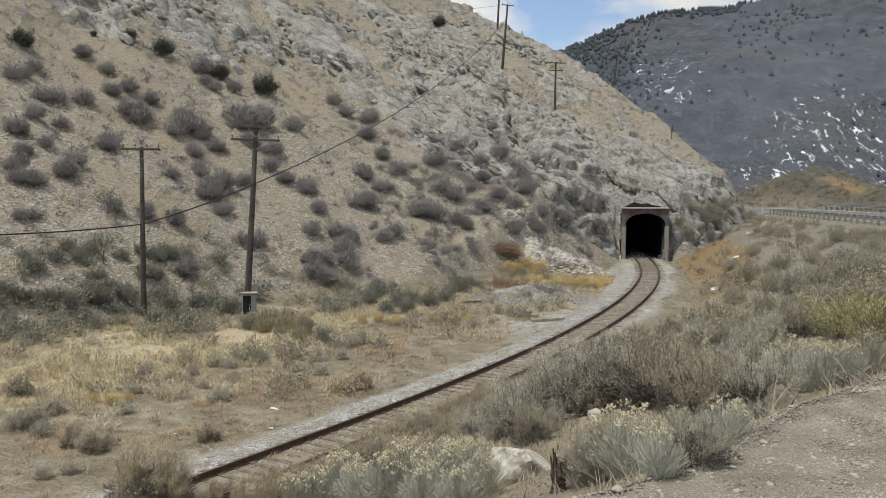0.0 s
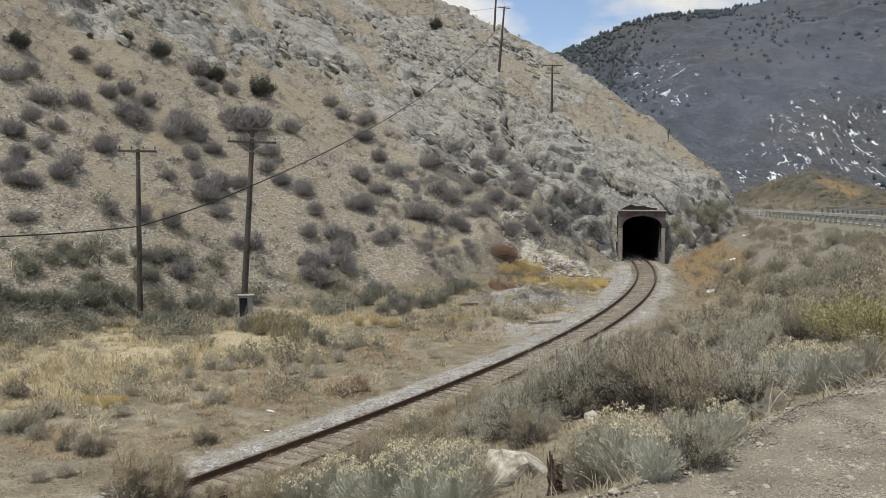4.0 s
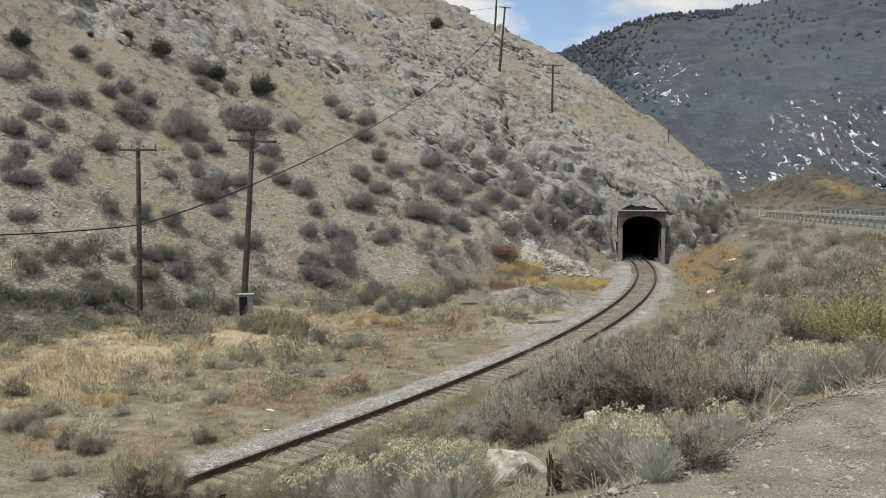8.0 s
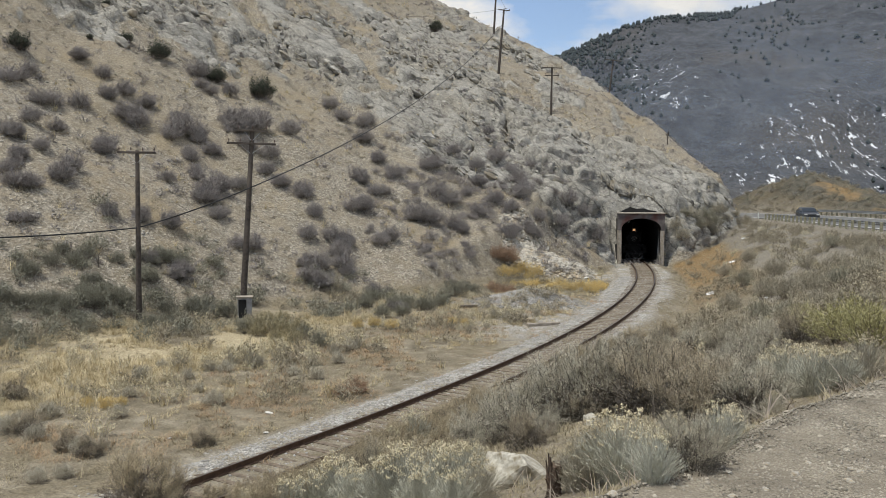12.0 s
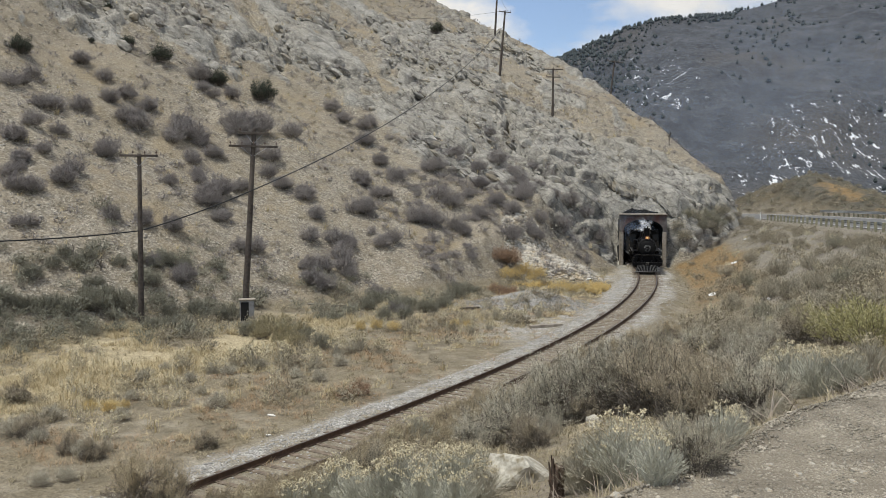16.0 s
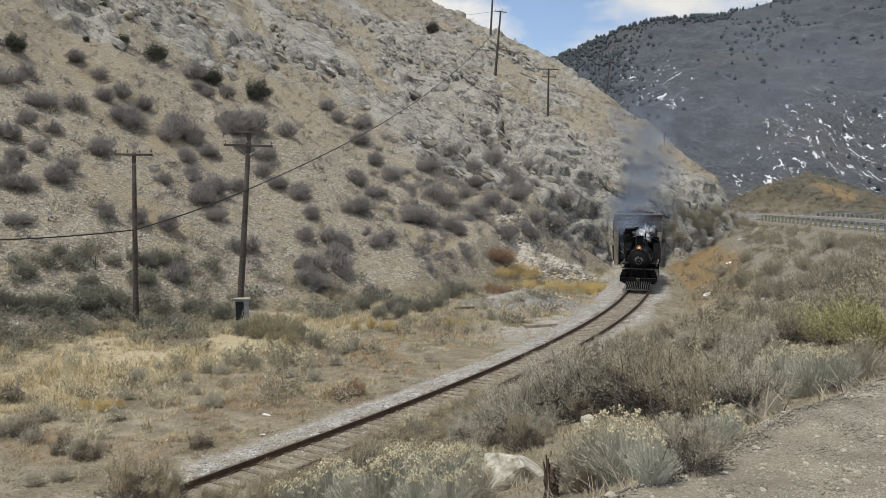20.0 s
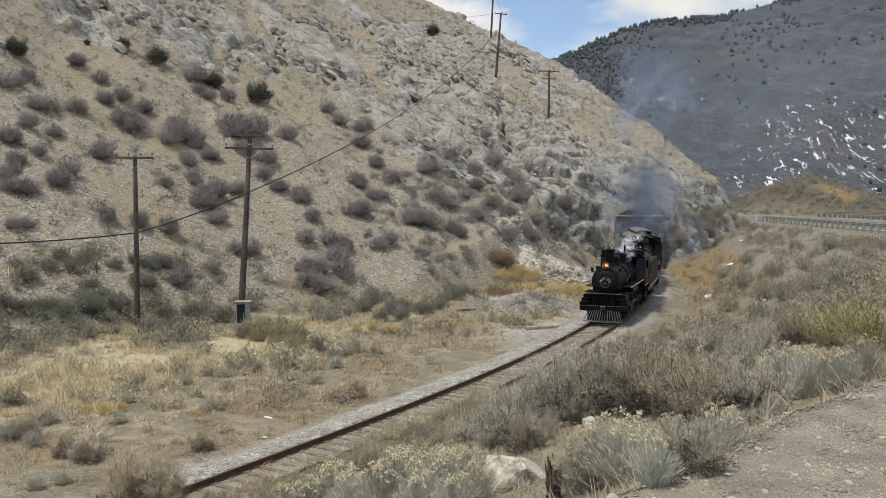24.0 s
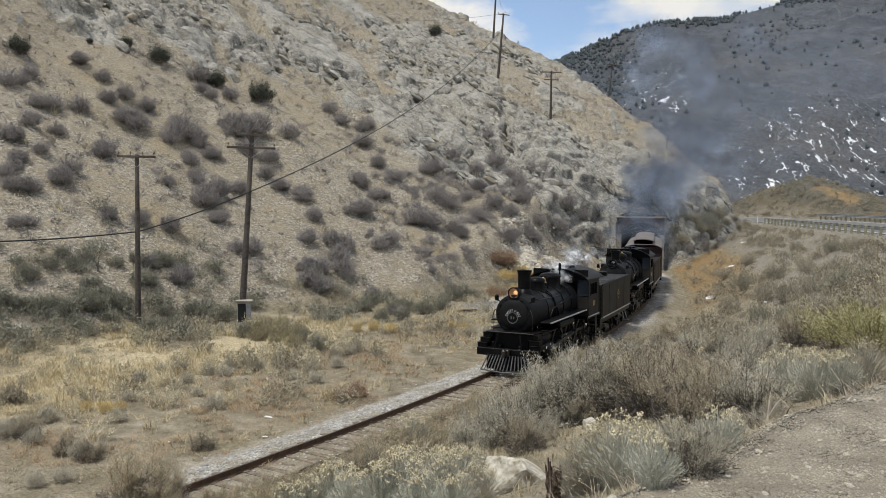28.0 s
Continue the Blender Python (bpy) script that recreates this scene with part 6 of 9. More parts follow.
# ---- telegraph poles and cable ----
CERAMIC = mat("brown_ceramic", (0.08, 0.05, 0.04), (0.12, 0.08, 0.06), 3, 0.3, 0)


def telegraph_pole(x, y, tall, lean_x=0.0, lean_y=0.0, turn=0.0, arms=((-0.25, 2.0),), r=0.15, label="", braces=True, slant=0.0):
    z = height(x, y)
    t = thing("telegraph_pole", pose(x, y, z - 0.6, lean_y, lean_x, turn), label, "utility pole", "telegraph poles")
    bm = bmesh.new()
    rings = []
    rng = random.Random(int(x * 10))
    for i in range(9):
        f = i / 8
        rr = r * (1 - 0.38 * f)
        rings.append([bm.verts.new(((rr + rng.uniform(-0.006, 0.006)) * math.cos(a), (rr + rng.uniform(-0.006, 0.006)) * math.sin(a), f * (tall + 0.6))) for a in np.arange(0, 6.28, 0.5236)])
    for a, b in zip(rings, rings[1:]):
        for k in range(12):
            bm.faces.new((a[k], a[(k + 1) % 12], b[(k + 1) % 12], b[k]))
    bm.faces.new(rings[-1])
    part("shaft", bm, POLE_WOOD, t, smooth=True)
    for drop, wide in arms:
        h = tall + 0.6 + drop
        q = Matrix.Rotation(radians(slant), 4, "Y")
        bm = bmesh.new()
        box(bm, (0.1 * 0, -0.14, h), (wide, 0.1, 0.12), 0.01, q)
        arm = part("crossarm", bm, POLE_WOOD, t, "weathered timber crossarm")
        n = max(2, int(wide / 0.5))
        for i in range(n):
            u = (i / (n - 1) - 0.5) * (wide - 0.16)
            bm = bmesh.new()
            lathe(bm, [(0.015, 0), (0.015, 0.09), (0.045, 0.1), (0.05, 0.15), (0.03, 0.17), (0.035, 0.2), (0.01, 0.23)], (u, -0.14, h + 0.05 - u * math.sin(radians(slant))), seg=8)
            part("insulator", bm, CERAMIC, arm)
        if braces:
            for s in (-1, 1):
                bm = bmesh.new()
                rod(bm, (s * wide * 0.28, -0.16, h - 0.02), (s * 0.05, -0.15, h - 0.55), 0.016, seg=5)
                part("brace", bm, STEEL, t)
    return t


telegraph_pole(-16.48, 46.35, 9.25, 0.5, 0, 8, ((-0.12, 2.0),), 0.17, "dark creosoted pole with one short crossarm")
telegraph_pole(-11.3, 48.3, 10.95, 3.6, 0, 12, ((-0.12, 1.7), (-0.85, 2.7)), 0.2, "tall leaning pole with two tilted crossarms", slant=-2.5)
telegraph_pole(8.45, 123.2, 9.15, 4.6, 0, 5, ((-0.12, 1.7),), 0.2, "tall leaning pole on the rocky crest")
telegraph_pole(9.6, 152.5, 10.5, 3, 0, 5, ((-0.12, 1.7),), 0.2, "bare pole behind the crest")
telegraph_pole(14.5, 110.8, 5.85, 0.5, 0, 5, ((-0.12, 2.6), (-1.1, 1.9)), 0.17, "short pole with two crossarms on the rock slab", braces=False)
telegraph_pole(27.0, 137.0, 7.0, 6, 0, 5, ((-0.12, 2.6),), 0.16, "pole behind the spur", braces=False)


def cable(name, a, b, sag, r, label, n=24):
    bm = bmesh.new()
    a, b = Vector(a), Vector(b)
    pts = []
    for i in range(n + 1):
        u = i / n
        p = a.lerp(b, u)
        p.z -= 4 * sag * u * (1 - u)
        pts.append(p)
    tube(bm, pts, r, 5)
    return pts, bm


def build_cables():
    t = thing("overhead_cable", None, "thick black cable slung from pole to pole", "cable")
    runs = [((-24.53, 34.92, 5.13), (-16.41, 46.35, 5.13), 0.25), ((-16.41, 46.35, 5.13), (-10.61, 48.1, 7.36), 0.12), ((-10.61, 48.1, 7.36), (8.9, 123.0, 31.2), 2.0)]
    for a, b, sag in runs:
        pts, bm = cable("span", a, b, sag, 0.038, "")
        part("span", bm, CABLE, t)
    t2 = thing("guy_wires", None, "thin slack wires between the poles on the crest", "cable")
    for a, b, sag in (((9.7, 123.0, 33.5), (9.9, 152.4, 45.0), 1.0), ((9.6, 123.0, 33.6), (-22, 170, 44), 1.5)):
        pts, bm = cable("wire", a, b, sag, 0.018, "")
        part("wire", bm, CABLE, t2)


build_cables()
GREY_BOX = mat("grey_painted_box", (0.22, 0.22, 0.215), (0.36, 0.35, 0.34), 3, 0.7, 0.2, c3=(0.14, 0.09, 0.06), scale3=1.2)


def build_relay_box():
    x, y = -10.95, 47.6
    t = thing("relay_box", pose(x, y, height(x, y) + 0.2, 0, 0, 14), "weathered grey trackside relay cabinet with a pale lid", "cabinet")
    bm = bmesh.new()
    box(bm, (0, 0, 0.45), (0.78, 0.55, 1.58), 0.015)
    part("body", bm, GREY_BOX, t)
    bm = bmesh.new()
    box(bm, (0, -0.03, 1.28), (0.92, 0.7, 0.07), 0.015)
    part("lid", bm, PALE_WOOD, t, "pale overhanging lid")
    # closed panel, its black painted for the shaded inside of the cabinet
    bm = bmesh.new()
    box(bm, (-0.13, -0.285, 0.62), (0.44, 0.02, 1.05), 0.006)
    door = part("door", bm, SOOT_AND_SHADE, t, "black panel painted as the shaded open front")
    bm = bmesh.new()
    rod(bm, (0.04, -0.3, 0.62), (0.04, -0.34, 0.62), 0.025, seg=8)
    part("handle", bm, STEEL, door)


build_relay_box()


# ---- the train ----
BLACK = mat("black_engine_paint", (0.003, 0.003, 0.0035), (0.006, 0.006, 0.0065), 4, 0.38, 0.08, c3=(0.009, 0.008, 0.0075), scale3=1.5)
BLACK.node_tree.nodes["Principled BSDF"].inputs["Specular IOR Level"].default_value = 0.09
GRAPHITE = mat("smokebox_graphite", (0.007, 0.007, 0.0075), (0.013, 0.013, 0.013), 3, 0.55, 0.1)
GRAPHITE.node_tree.nodes["Principled BSDF"].inputs["Specular IOR Level"].default_value = 0.13
JACKET = mat("boiler_jacket", (0.008, 0.0085, 0.0095), (0.016, 0.0165, 0.018), 2, 0.3, 0.04)
JACKET.node_tree.nodes["Principled BSDF"].inputs["Specular IOR Level"].default_value = 0.13
OILY_STEEL = mat("oily_steel", (0.03, 0.028, 0.026), (0.07, 0.065, 0.06), 5, 0.45, 0.08, 0.6)
TRIM = mat("white_trim", (0.36, 0.36, 0.345), (0.5, 0.5, 0.485), 4, 0.6, 0.05)
BRASS = mat("dull_brass", (0.35, 0.24, 0.09), (0.5, 0.36, 0.16), 4, 0.4, 0.05, 0.8)
CAB_DARK = mat("cab_interior", (0.02, 0.018, 0.016), (0.03, 0.028, 0.025), 3, 0.9, 0)
TENDER_PAINT = mat("dusty_tender_paint", (0.012, 0.0115, 0.011), (0.024, 0.022, 0.02), 1.2, 0.5, 0.06, c3=(0.035, 0.031, 0.026), scale3=0.7)
TENDER_PAINT.node_tree.nodes["Principled BSDF"].inputs["Specular IOR Level"].default_value = 0.13
COAL = mat("coal", (0.012, 0.012, 0.012), (0.03, 0.03, 0.03), 6, 0.6, 0.6)
MAROON = mat("faded_maroon_paint", (0.045, 0.02, 0.019), (0.08, 0.036, 0.033), 2, 0.6, 0.08)
ROOF_GREY = mat("dusty_grey_roof", (0.1, 0.088, 0.086), (0.17, 0.152, 0.148), 1.5, 0.8, 0.15)
CHROME = mat("polished_cover", (0.6, 0.6, 0.6), (0.7, 0.7, 0.7), 3, 0.2, 0, 1.0)


SLAT = mat('worn_grey_slat', (0.05, 0.05, 0.05), (0.12, 0.12, 0.12), 6, 0.5, 0.1)


def glow(name, colour, strength):
    m = bpy.data.materials.new(name)
    m.use_nodes = True
    b = m.node_tree.nodes["Principled BSDF"]
    b.inputs["Base Color"].default_value = rgb(colour)
    b.inputs["Emission Color"].default_value = rgb(colour)
    b.inputs["Emission Strength"].default_value = strength
    return m


LAMP_GLOW = glow("headlamp_glow", (0.3, 0.17, 0.09), 0.25)
LAMP_CORE = glow("headlamp_core", (1.0, 0.55, 0.25), 0.8)


def glass_material():
    m = bpy.data.materials.new("window_glass")
    m.use_nodes = True
    b = m.node_tree.nodes["Principled BSDF"]
    b.inputs["Base Color"].default_value = (0.03, 0.035, 0.04, 1)
    b.inputs["Roughness"].default_value = 0.06
    return m


GLASS = glass_material()


def shell(bm, profile, y0, y1, thick=0.0):
    """A sheet with the given cross-section (x, z) from y0 to y1."""
    a = [bm.verts.new((x, y0, z)) for x, z in profile]
    b = [bm.verts.new((x, y1, z)) for x, z in profile]
    for i in range(len(profile) - 1):
        bm.faces.new((a[i], a[i + 1], b[i + 1], b[i]))
    if thick:
        c = [bm.verts.new((x, y0, z - thick)) for x, z in profile]
        d = [bm.verts.new((x, y1, z - thick)) for x, z in profile]
        for i in range(len(profile) - 1):
            bm.faces.new((c[i], d[i], d[i + 1], c[i + 1]))
            bm.faces.new((a[i], c[i], c[i + 1], a[i + 1]))
            bm.faces.new((b[i], b[i + 1], d[i + 1], d[i]))
        bm.faces.new((a[0], b[0], d[0], c[0]))
        bm.faces.new((a[-1], c[-1], d[-1], b[-1]))
    return bm


def wheel_set(name, r, gauge, parent, y, spokes, crank=0.0, weight=False):
    """Two wheels on an axle; x is the axle's line."""
    ob = new(name)
    ob.parent = parent
    ob.matrix_basis = pose(0, y, r)
    for sx in (-1, 1):
        bm = bmesh.new()
        lathe(bm, [(r * 0.84, -0.06), (r * 1.035, -0.06), (r * 1.035, -0.03), (r, -0.02), (r, 0.07), (r * 0.84, 0.07)], (0, 0, 0), "X", 28)
        for v in bm.verts:
            v.co.x = v.co.x * sx + sx * gauge
        # an open ring: take away the end caps
        caps = [f for f in bm.faces if len(f.verts) > 4]
        bmesh.ops.delete(bm, geom=caps, context="FACES_ONLY")
        n = 28
        bm.verts.ensure_lookup_table()
        for i in range(n):
            j = (i + 1) % n
            bm.faces.new((bm.verts[i], bm.verts[j], bm.verts[5 * n + j], bm.verts[5 * n + i]))
        part("tyre", bm, OILY_STEEL, ob)
        bm = bmesh.new()
        rod(bm, (sx * gauge - 0.06, 0, 0), (sx * gauge + 0.1, 0, 0), r * 0.2, seg=14)
        if spokes:
            for k in range(spokes):
                a = 2 * math.pi * k / spokes
                rod(bm, (sx * (gauge + 0.01), 0, 0), (sx * (gauge + 0.01), r * 0.86 * math.cos(a), r * 0.86 * math.sin(a)), 0.045, 0.035, 6, False)
        else:
            rod(bm, (sx * (gauge - 0.01), 0, 0), (sx * (gauge + 0.02), 0, 0), r * 0.87, seg=24)
        if weight:
            for k in range(-3, 4):
                a = math.pi + k * 0.16 + (0 if sx < 0 else math.pi / 2)
                box(bm, (sx * (gauge + 0.02), r * 0.66 * math.cos(a), r * 0.66 * math.sin(a)), (0.08, r * 0.16, r * 0.3), 0, Matrix.Rotation(a, 4, "X"))
        part("centre", bm, BLACK, ob)
    bm = bmesh.new()
    rod(bm, (-gauge, 0, 0), (gauge, 0, 0), 0.07, seg=10)
    part("axle", bm, OILY_STEEL, ob)
    return ob


def letters(text, radius, size, parent, y, cx, cz, material, spread=0.2):
    """Words bent round a plate: a mesh of the built-in font for each letter."""
    n = len(text)
    for i, ch in enumerate(text):
        if ch == " ":
            continue
        cu = bpy.data.curves.new("letter", "FONT")
        cu.body, cu.size, cu.align_x, cu.extrude = ch, size, "CENTER", 0.004
        tmp = bpy.data.objects.new("letter", cu)
        scene.collection.objects.link(tmp)
        bpy.context.view_layer.update()
        me = bpy.data.meshes.new_from_object(tmp.evaluated_get(bpy.context.evaluated_depsgraph_get()))
        bpy.data.objects.remove(tmp)
        me.materials.clear()
        me.materials.append(material)
        a = (i - (n - 1) / 2) * spread
        ob = part("letter", me, None, parent)
        # seen from in front, so x runs the other way
        ob.matrix_basis = Matrix.Translation((cx - radius * math.sin(a), y, cz + radius * math.cos(a))) @ Matrix.Rotation(math.pi, 4, "Z") @ Matrix.Rotation(a, 4, "Y") @ Matrix.Rotation(radians(90), 4, "X")


def uncap(bm, y):
    """Open the round end that lies ahead of y."""
    ends = [f for f in bm.faces if len(f.verts) > 4 and f.calc_center_median().y > y]
    bmesh.ops.delete(bm, geom=ends, context="FACES_ONLY")


def locomotive(name, label, o):
    """A steam engine. Local y points ahead, 0 at the smokebox front; o: its sizes in metres."""
    t = thing(name, None, label, "locomotive")
    W, bz, br = o["half"], o["boiler_z"], o["boiler_r"]
    cab0, cab1 = -o["cab_front"], -o["cab_rear"]
    # boiler and smokebox
    bm = bmesh.new()
    lathe(bm, [(br * 0.93, 0.0), (br * 0.99, -0.03), (br, -0.06), (br, -1.9), (br * 0.97, -1.92)], (0, 0, bz), "Y", 40)
    part("smokebox", bm, GRAPHITE, t, "dull black smokebox", True)
    bm = bmesh.new()
    lathe(bm, [(0.05, 0.10), (br * 0.45, 0.09), (br * 0.72, 0.05), (br * 0.78, 0.01), (br * 0.78, -0.01)], (0, 0, bz), "Y", 36)
    door = part("smokebox_door", bm, GRAPHITE, t, "", True)
    for k in range(12):
        a = 2 * math.pi * k / 12
        bm = bmesh.new()
        box(bm, (br * 0.84 * math.cos(a), 0.02, bz + br * 0.84 * math.sin(a)), (0.06, 0.05, 0.13), 0.01, Matrix.Rotation(-a, 4, "Y"))
        part("door_clamp", bm, BLACK, door)
    bm = bmesh.new()
    lathe(bm, [(br * 0.96, -1.9), (br * 0.97, -3.4), (br * 1.05, cab0 + 1.4), (br * 1.06, cab0 - 0.05)], (0, 0, bz), "Y", 40)
    part("boiler", bm, JACKET, t, "blued-black boiler jacket", True)
    y = -2.0
    while y > cab0 + 0.2:
        bm = bmesh.new()
        rr = br * (0.985 if y > -3.4 else 0.985 + 0.085 * min(1, (y + 3.4) / (cab0 + 4.8)))
        lathe(bm, [(rr, y - 0.03), (rr + 0.012, y - 0.03), (rr + 0.012, y + 0.03), (rr, y + 0.03)], (0, 0, bz), "Y", 40)
        part("boiler_band", bm, BLACK, t, "", True)
        y -= 0.95
    bm = bmesh.new()
    box(bm, (0, (cab0 - 2.6) / 2 - 0.4, bz - br * 0.75), (1.1, abs(cab0 + 3.2), br * 0.9), 0.05)
    part("firebox", bm, BLACK, t)
    # chimney, domes, bell, whistle
    sy = -o["stack"]
    st = o["stack_top"]
    bm = bmesh.new()
    lathe(bm, [(0.42, bz + br - 0.12), (0.33, bz + br + 0.06), (0.255, bz + br + 0.14), (0.27, st - 0.1), (0.30, st - 0.09), (0.31, st), (0.25, st), (0.22, st - 0.5)], (0, sy, 0), "Z", 26)
    part("chimney", bm, BLACK, t, "straight black chimney", True)
    for yy, rr, top in o["domes"]:
        bm = bmesh.new()
        lathe(bm, [(rr * 1.2, bz + br - 0.16), (rr * 1.04, bz + br + 0.0), (rr, bz + br + 0.1), (rr, top - 0.2), (rr * 1.06, top - 0.19), (rr * 1.05, top - 0.14), (rr * 0.85, top - 0.05), (rr * 0.4, top)], (0, -yy, 0), "Z", 26)
        part("dome", bm, BLACK, t, "round-topped black dome", True)
    yy = o["bell"]
    bm = bmesh.new()
    lathe(bm, [(0.16, bz + br + 0.2), (0.13, bz + br + 0.26), (0.1, bz + br + 0.38), (0.04, bz + br + 0.44)], (0, -yy, 0), "Z", 16)
    bell = part("bell", bm, BRASS, t, "dull brass bell", True)
    bm = bmesh.new()
    for sx in (-1, 1):
        rod(bm, (sx * 0.22, -yy, bz + br - 0.05), (sx * 0.2, -yy, bz + br + 0.42), 0.025, seg=6)
    rod(bm, (-0.22, -yy, bz + br + 0.42), (0.22, -yy, bz + br + 0.42), 0.02, seg=6)
    part("yoke", bm, BLACK, bell)
    yy = o["whistle"]
    bm = bmesh.new()
    lathe(bm, [(0.03, bz + br - 0.1), (0.03, st - 0.28), (0.065, st - 0.26), (0.065, st + 0.02), (0.02, st + 0.06)], (-0.25, -yy, 0), "Z", 10)
    part("whistle", bm, BLACK, t)
    # headlamp
    hy, hz, hr = o["lamp"]
    bm = bmesh.new()
    lathe(bm, [(hr * 0.8, hy - 0.34), (hr, hy - 0.3), (hr, hy), (hr * 1.1, hy + 0.005), (hr * 1.1, hy + 0.045), (hr * 0.93, hy + 0.045), (hr * 0.9, hy - 0.02)], (0, 0, hz), "Y", 26)
    uncap(bm, hy - 0.1)
    lamp = part("headlamp", bm, BLACK, t, "", True)
    bm = bmesh.new()
    lathe(bm, [(hr * 0.9, hy), (hr * 0.62, hy - 0.1), (hr * 0.4, hy - 0.2), (0.01, hy - 0.24)], (0, 0, hz), "Y", 24)
    uncap(bm, hy - 0.1)
    part("reflector", bm, LAMP_GLOW if o["lit"] else CHROME, lamp, "amber-lit reflector" if o["lit"] else "")
    bm = bmesh.new()
    lathe(bm, [(hr * 0.4, hy - 0.2), (hr * 0.25, hy - 0.18), (0.01, hy - 0.17)], (0, 0, hz), "Y", 16)
    part("bulb", bm, LAMP_CORE if o["lit"] else CHROME, lamp)
    bm = bmesh.new()
    box(bm, (0, hy - 0.17, (hz - hr + bz + br * 0.97) / 2), (0.3, 0.3, max(0.06, hz - hr - bz - br * 0.97 + 0.2)), 0.02)
    part("lamp_bracket", bm, BLACK, t)
    # marker lamps on the smokebox shoulder
    for sx in (-1, 1):
        bm = bmesh.new()
        lathe(bm, [(0.08, bz + br * 0.66), (0.09, bz + br * 0.66 + 0.18), (0.04, bz + br * 0.66 + 0.24)], (sx * br * 0.98, -0.1, 0), "Z", 10)
        rod(bm, (sx * br * 0.75, -0.12, bz + br * 0.6), (sx * br * 0.98, -0.1, bz + br * 0.68), 0.025, seg=6)
        part("marker_lamp", bm, BLACK, t)
    # number plate with the safety words round it
    bm = bmesh.new()
    lathe(bm, [(0.225, 0.09), (0.225, 0.13), (0.2, 0.14)], (0, 0, bz - 0.12), "Y", 28)
    plate = part("front_plate", bm, BLACK, t)
    bm = bmesh.new()
    lathe(bm, [(0.225, 0.125), (0.235, 0.145), (0.2, 0.145), (0.19, 0.125)], (0, 0, bz - 0.12), "Y", 28)
    caps = [f for f in bm.faces if len(f.verts) > 4]
    bmesh.ops.delete(bm, geom=caps, context="FACES_ONLY")
    part("rim", bm, SLAT, plate)
    for u in (-0.06, 0.06):
        bm = bmesh.new()
        box(bm, (u * 0.8, 0.145, bz - 0.12), (0.05, 0.012, 0.11))
        part("numeral_bar", bm, SLAT, plate)
    if o["words"]:
        letters(o["words"], 0.25, 0.13, plate, 0.1, 0, bz - 0.12, TRIM, 0.235)
    # front deck, buffer beam and pilot
    bw = o["beam"]
    bm = bmesh.new()
    box(bm, (0, 0.55, 0.83), (2 * bw, 0.24, 0.3), 0.02)
    part("buffer_beam", bm, BLACK, t)
    bm = bmesh.new()
    box(bm, (0, 0.0, 1.6), (2 * bw * 0.76, 0.96, 0.05), 0.01)
    part("front_deck", bm, BLACK, t)
    bm = bmesh.new()
    tube(bm, [(-bw * 0.76, 0.46, 1.6), (-bw * 0.76, 0.49, 1.63), (bw * 0.76, 0.49, 1.63), (bw * 0.76, 0.46, 1.6)], 0.018)
    part("deck_edge", bm, OILY_STEEL, t)
    for sx in (-1, 1):
        bm = bmesh.new()
        rod(bm, (sx * 0.58, 0.62, 0.97), (sx * 0.46, 0.47, 1.6), 0.03, seg=8)
        part("smokebox_brace", bm, BLACK, t)
        for k in range(3):
            bm = bmesh.new()
            box(bm, (sx * (bw * 0.86 - 0.09 * k), 0.3 - 0.08 * k, 1.06 + 0.2 * k), (0.42, 0.5, 0.185), 0.015)
            box(bm, (sx * (bw * 0.86 - 0.09 * k), 0.31 - 0.08 * k, 1.158 + 0.2 * k), (0.46, 0.54, 0.02), 0.005)
            part("front_step", bm, BLACK, t)
        bm = bmesh.new()
        tube(bm, [(sx * br * 1.05, 0.1, 1.45), (sx * br * 1.08, 0.12, bz - 0.1), (sx * br * 1.0, 0.1, bz + 0.15), (sx * br * 0.9, 0.02, bz + 0.2)], 0.018)
        part("grab_rail", bm, OILY_STEEL, t)
    bm = bmesh.new()
    box(bm, (0, -0.05, 1.15), (1.5, 0.6, 0.85), 0.03)
    part("cylinder_saddle", bm, BLACK, t)
    bm = bmesh.new()
    box(bm, (0, 0.72, 0.86), (0.28, 0.35, 0.26), 0.03)
    box(bm, (0, 0.98, 0.86), (0.16, 0.28, 0.3), 0.05)
    part("coupler", bm, OILY_STEEL, t)
    pil = new("pilot")
    pil.parent = t
    for k in range(o["slats"]):
        u = (k / (o["slats"] - 1) - 0.5) * 2
        bm = bmesh.new()
        rod(bm, (u * bw * 0.62, 0.66, 0.72), (u * bw * 0.78, 1.12 - 0.28 * abs(u), 0.16), 0.024, seg=6)
        part("slat", bm, SLAT, pil)
    bm = bmesh.new()
    tube(bm, [(-bw * 0.84, 0.72, 0.13), (-bw * 0.8, 0.86, 0.13), (0, 1.17, 0.13), (bw * 0.8, 0.86, 0.13), (bw * 0.84, 0.72, 0.13)], 0.032)
    part("foot_bar", bm, SLAT, pil, "worn grey bottom bar")
    bm = bmesh.new()
    box(bm, (0, 0.68, 0.43), (2 * bw * 0.66, 0.03, 0.56))
    part("back_plate", bm, BLACK, pil)
    # frames, cylinders, running boards
    for sx in (-1, 1):
        bm = bmesh.new()
        box(bm, (sx * 0.42, (cab1 + 0.4) / 2, 0.92), (0.1, 0.5 - cab1, 0.34), 0.02)
        part("frame", bm, BLACK, t)
        cy = -o["cyl"]
        bm = bmesh.new()
        lathe(bm, [(0.26, cy + 0.56), (0.33, cy + 0.5), (0.36, cy + 0.42), (0.36, cy - 0.42), (0.33, cy - 0.5), (0.2, cy - 0.58)], (sx * (W - 0.32), 0, 0.78), "Y", 22)
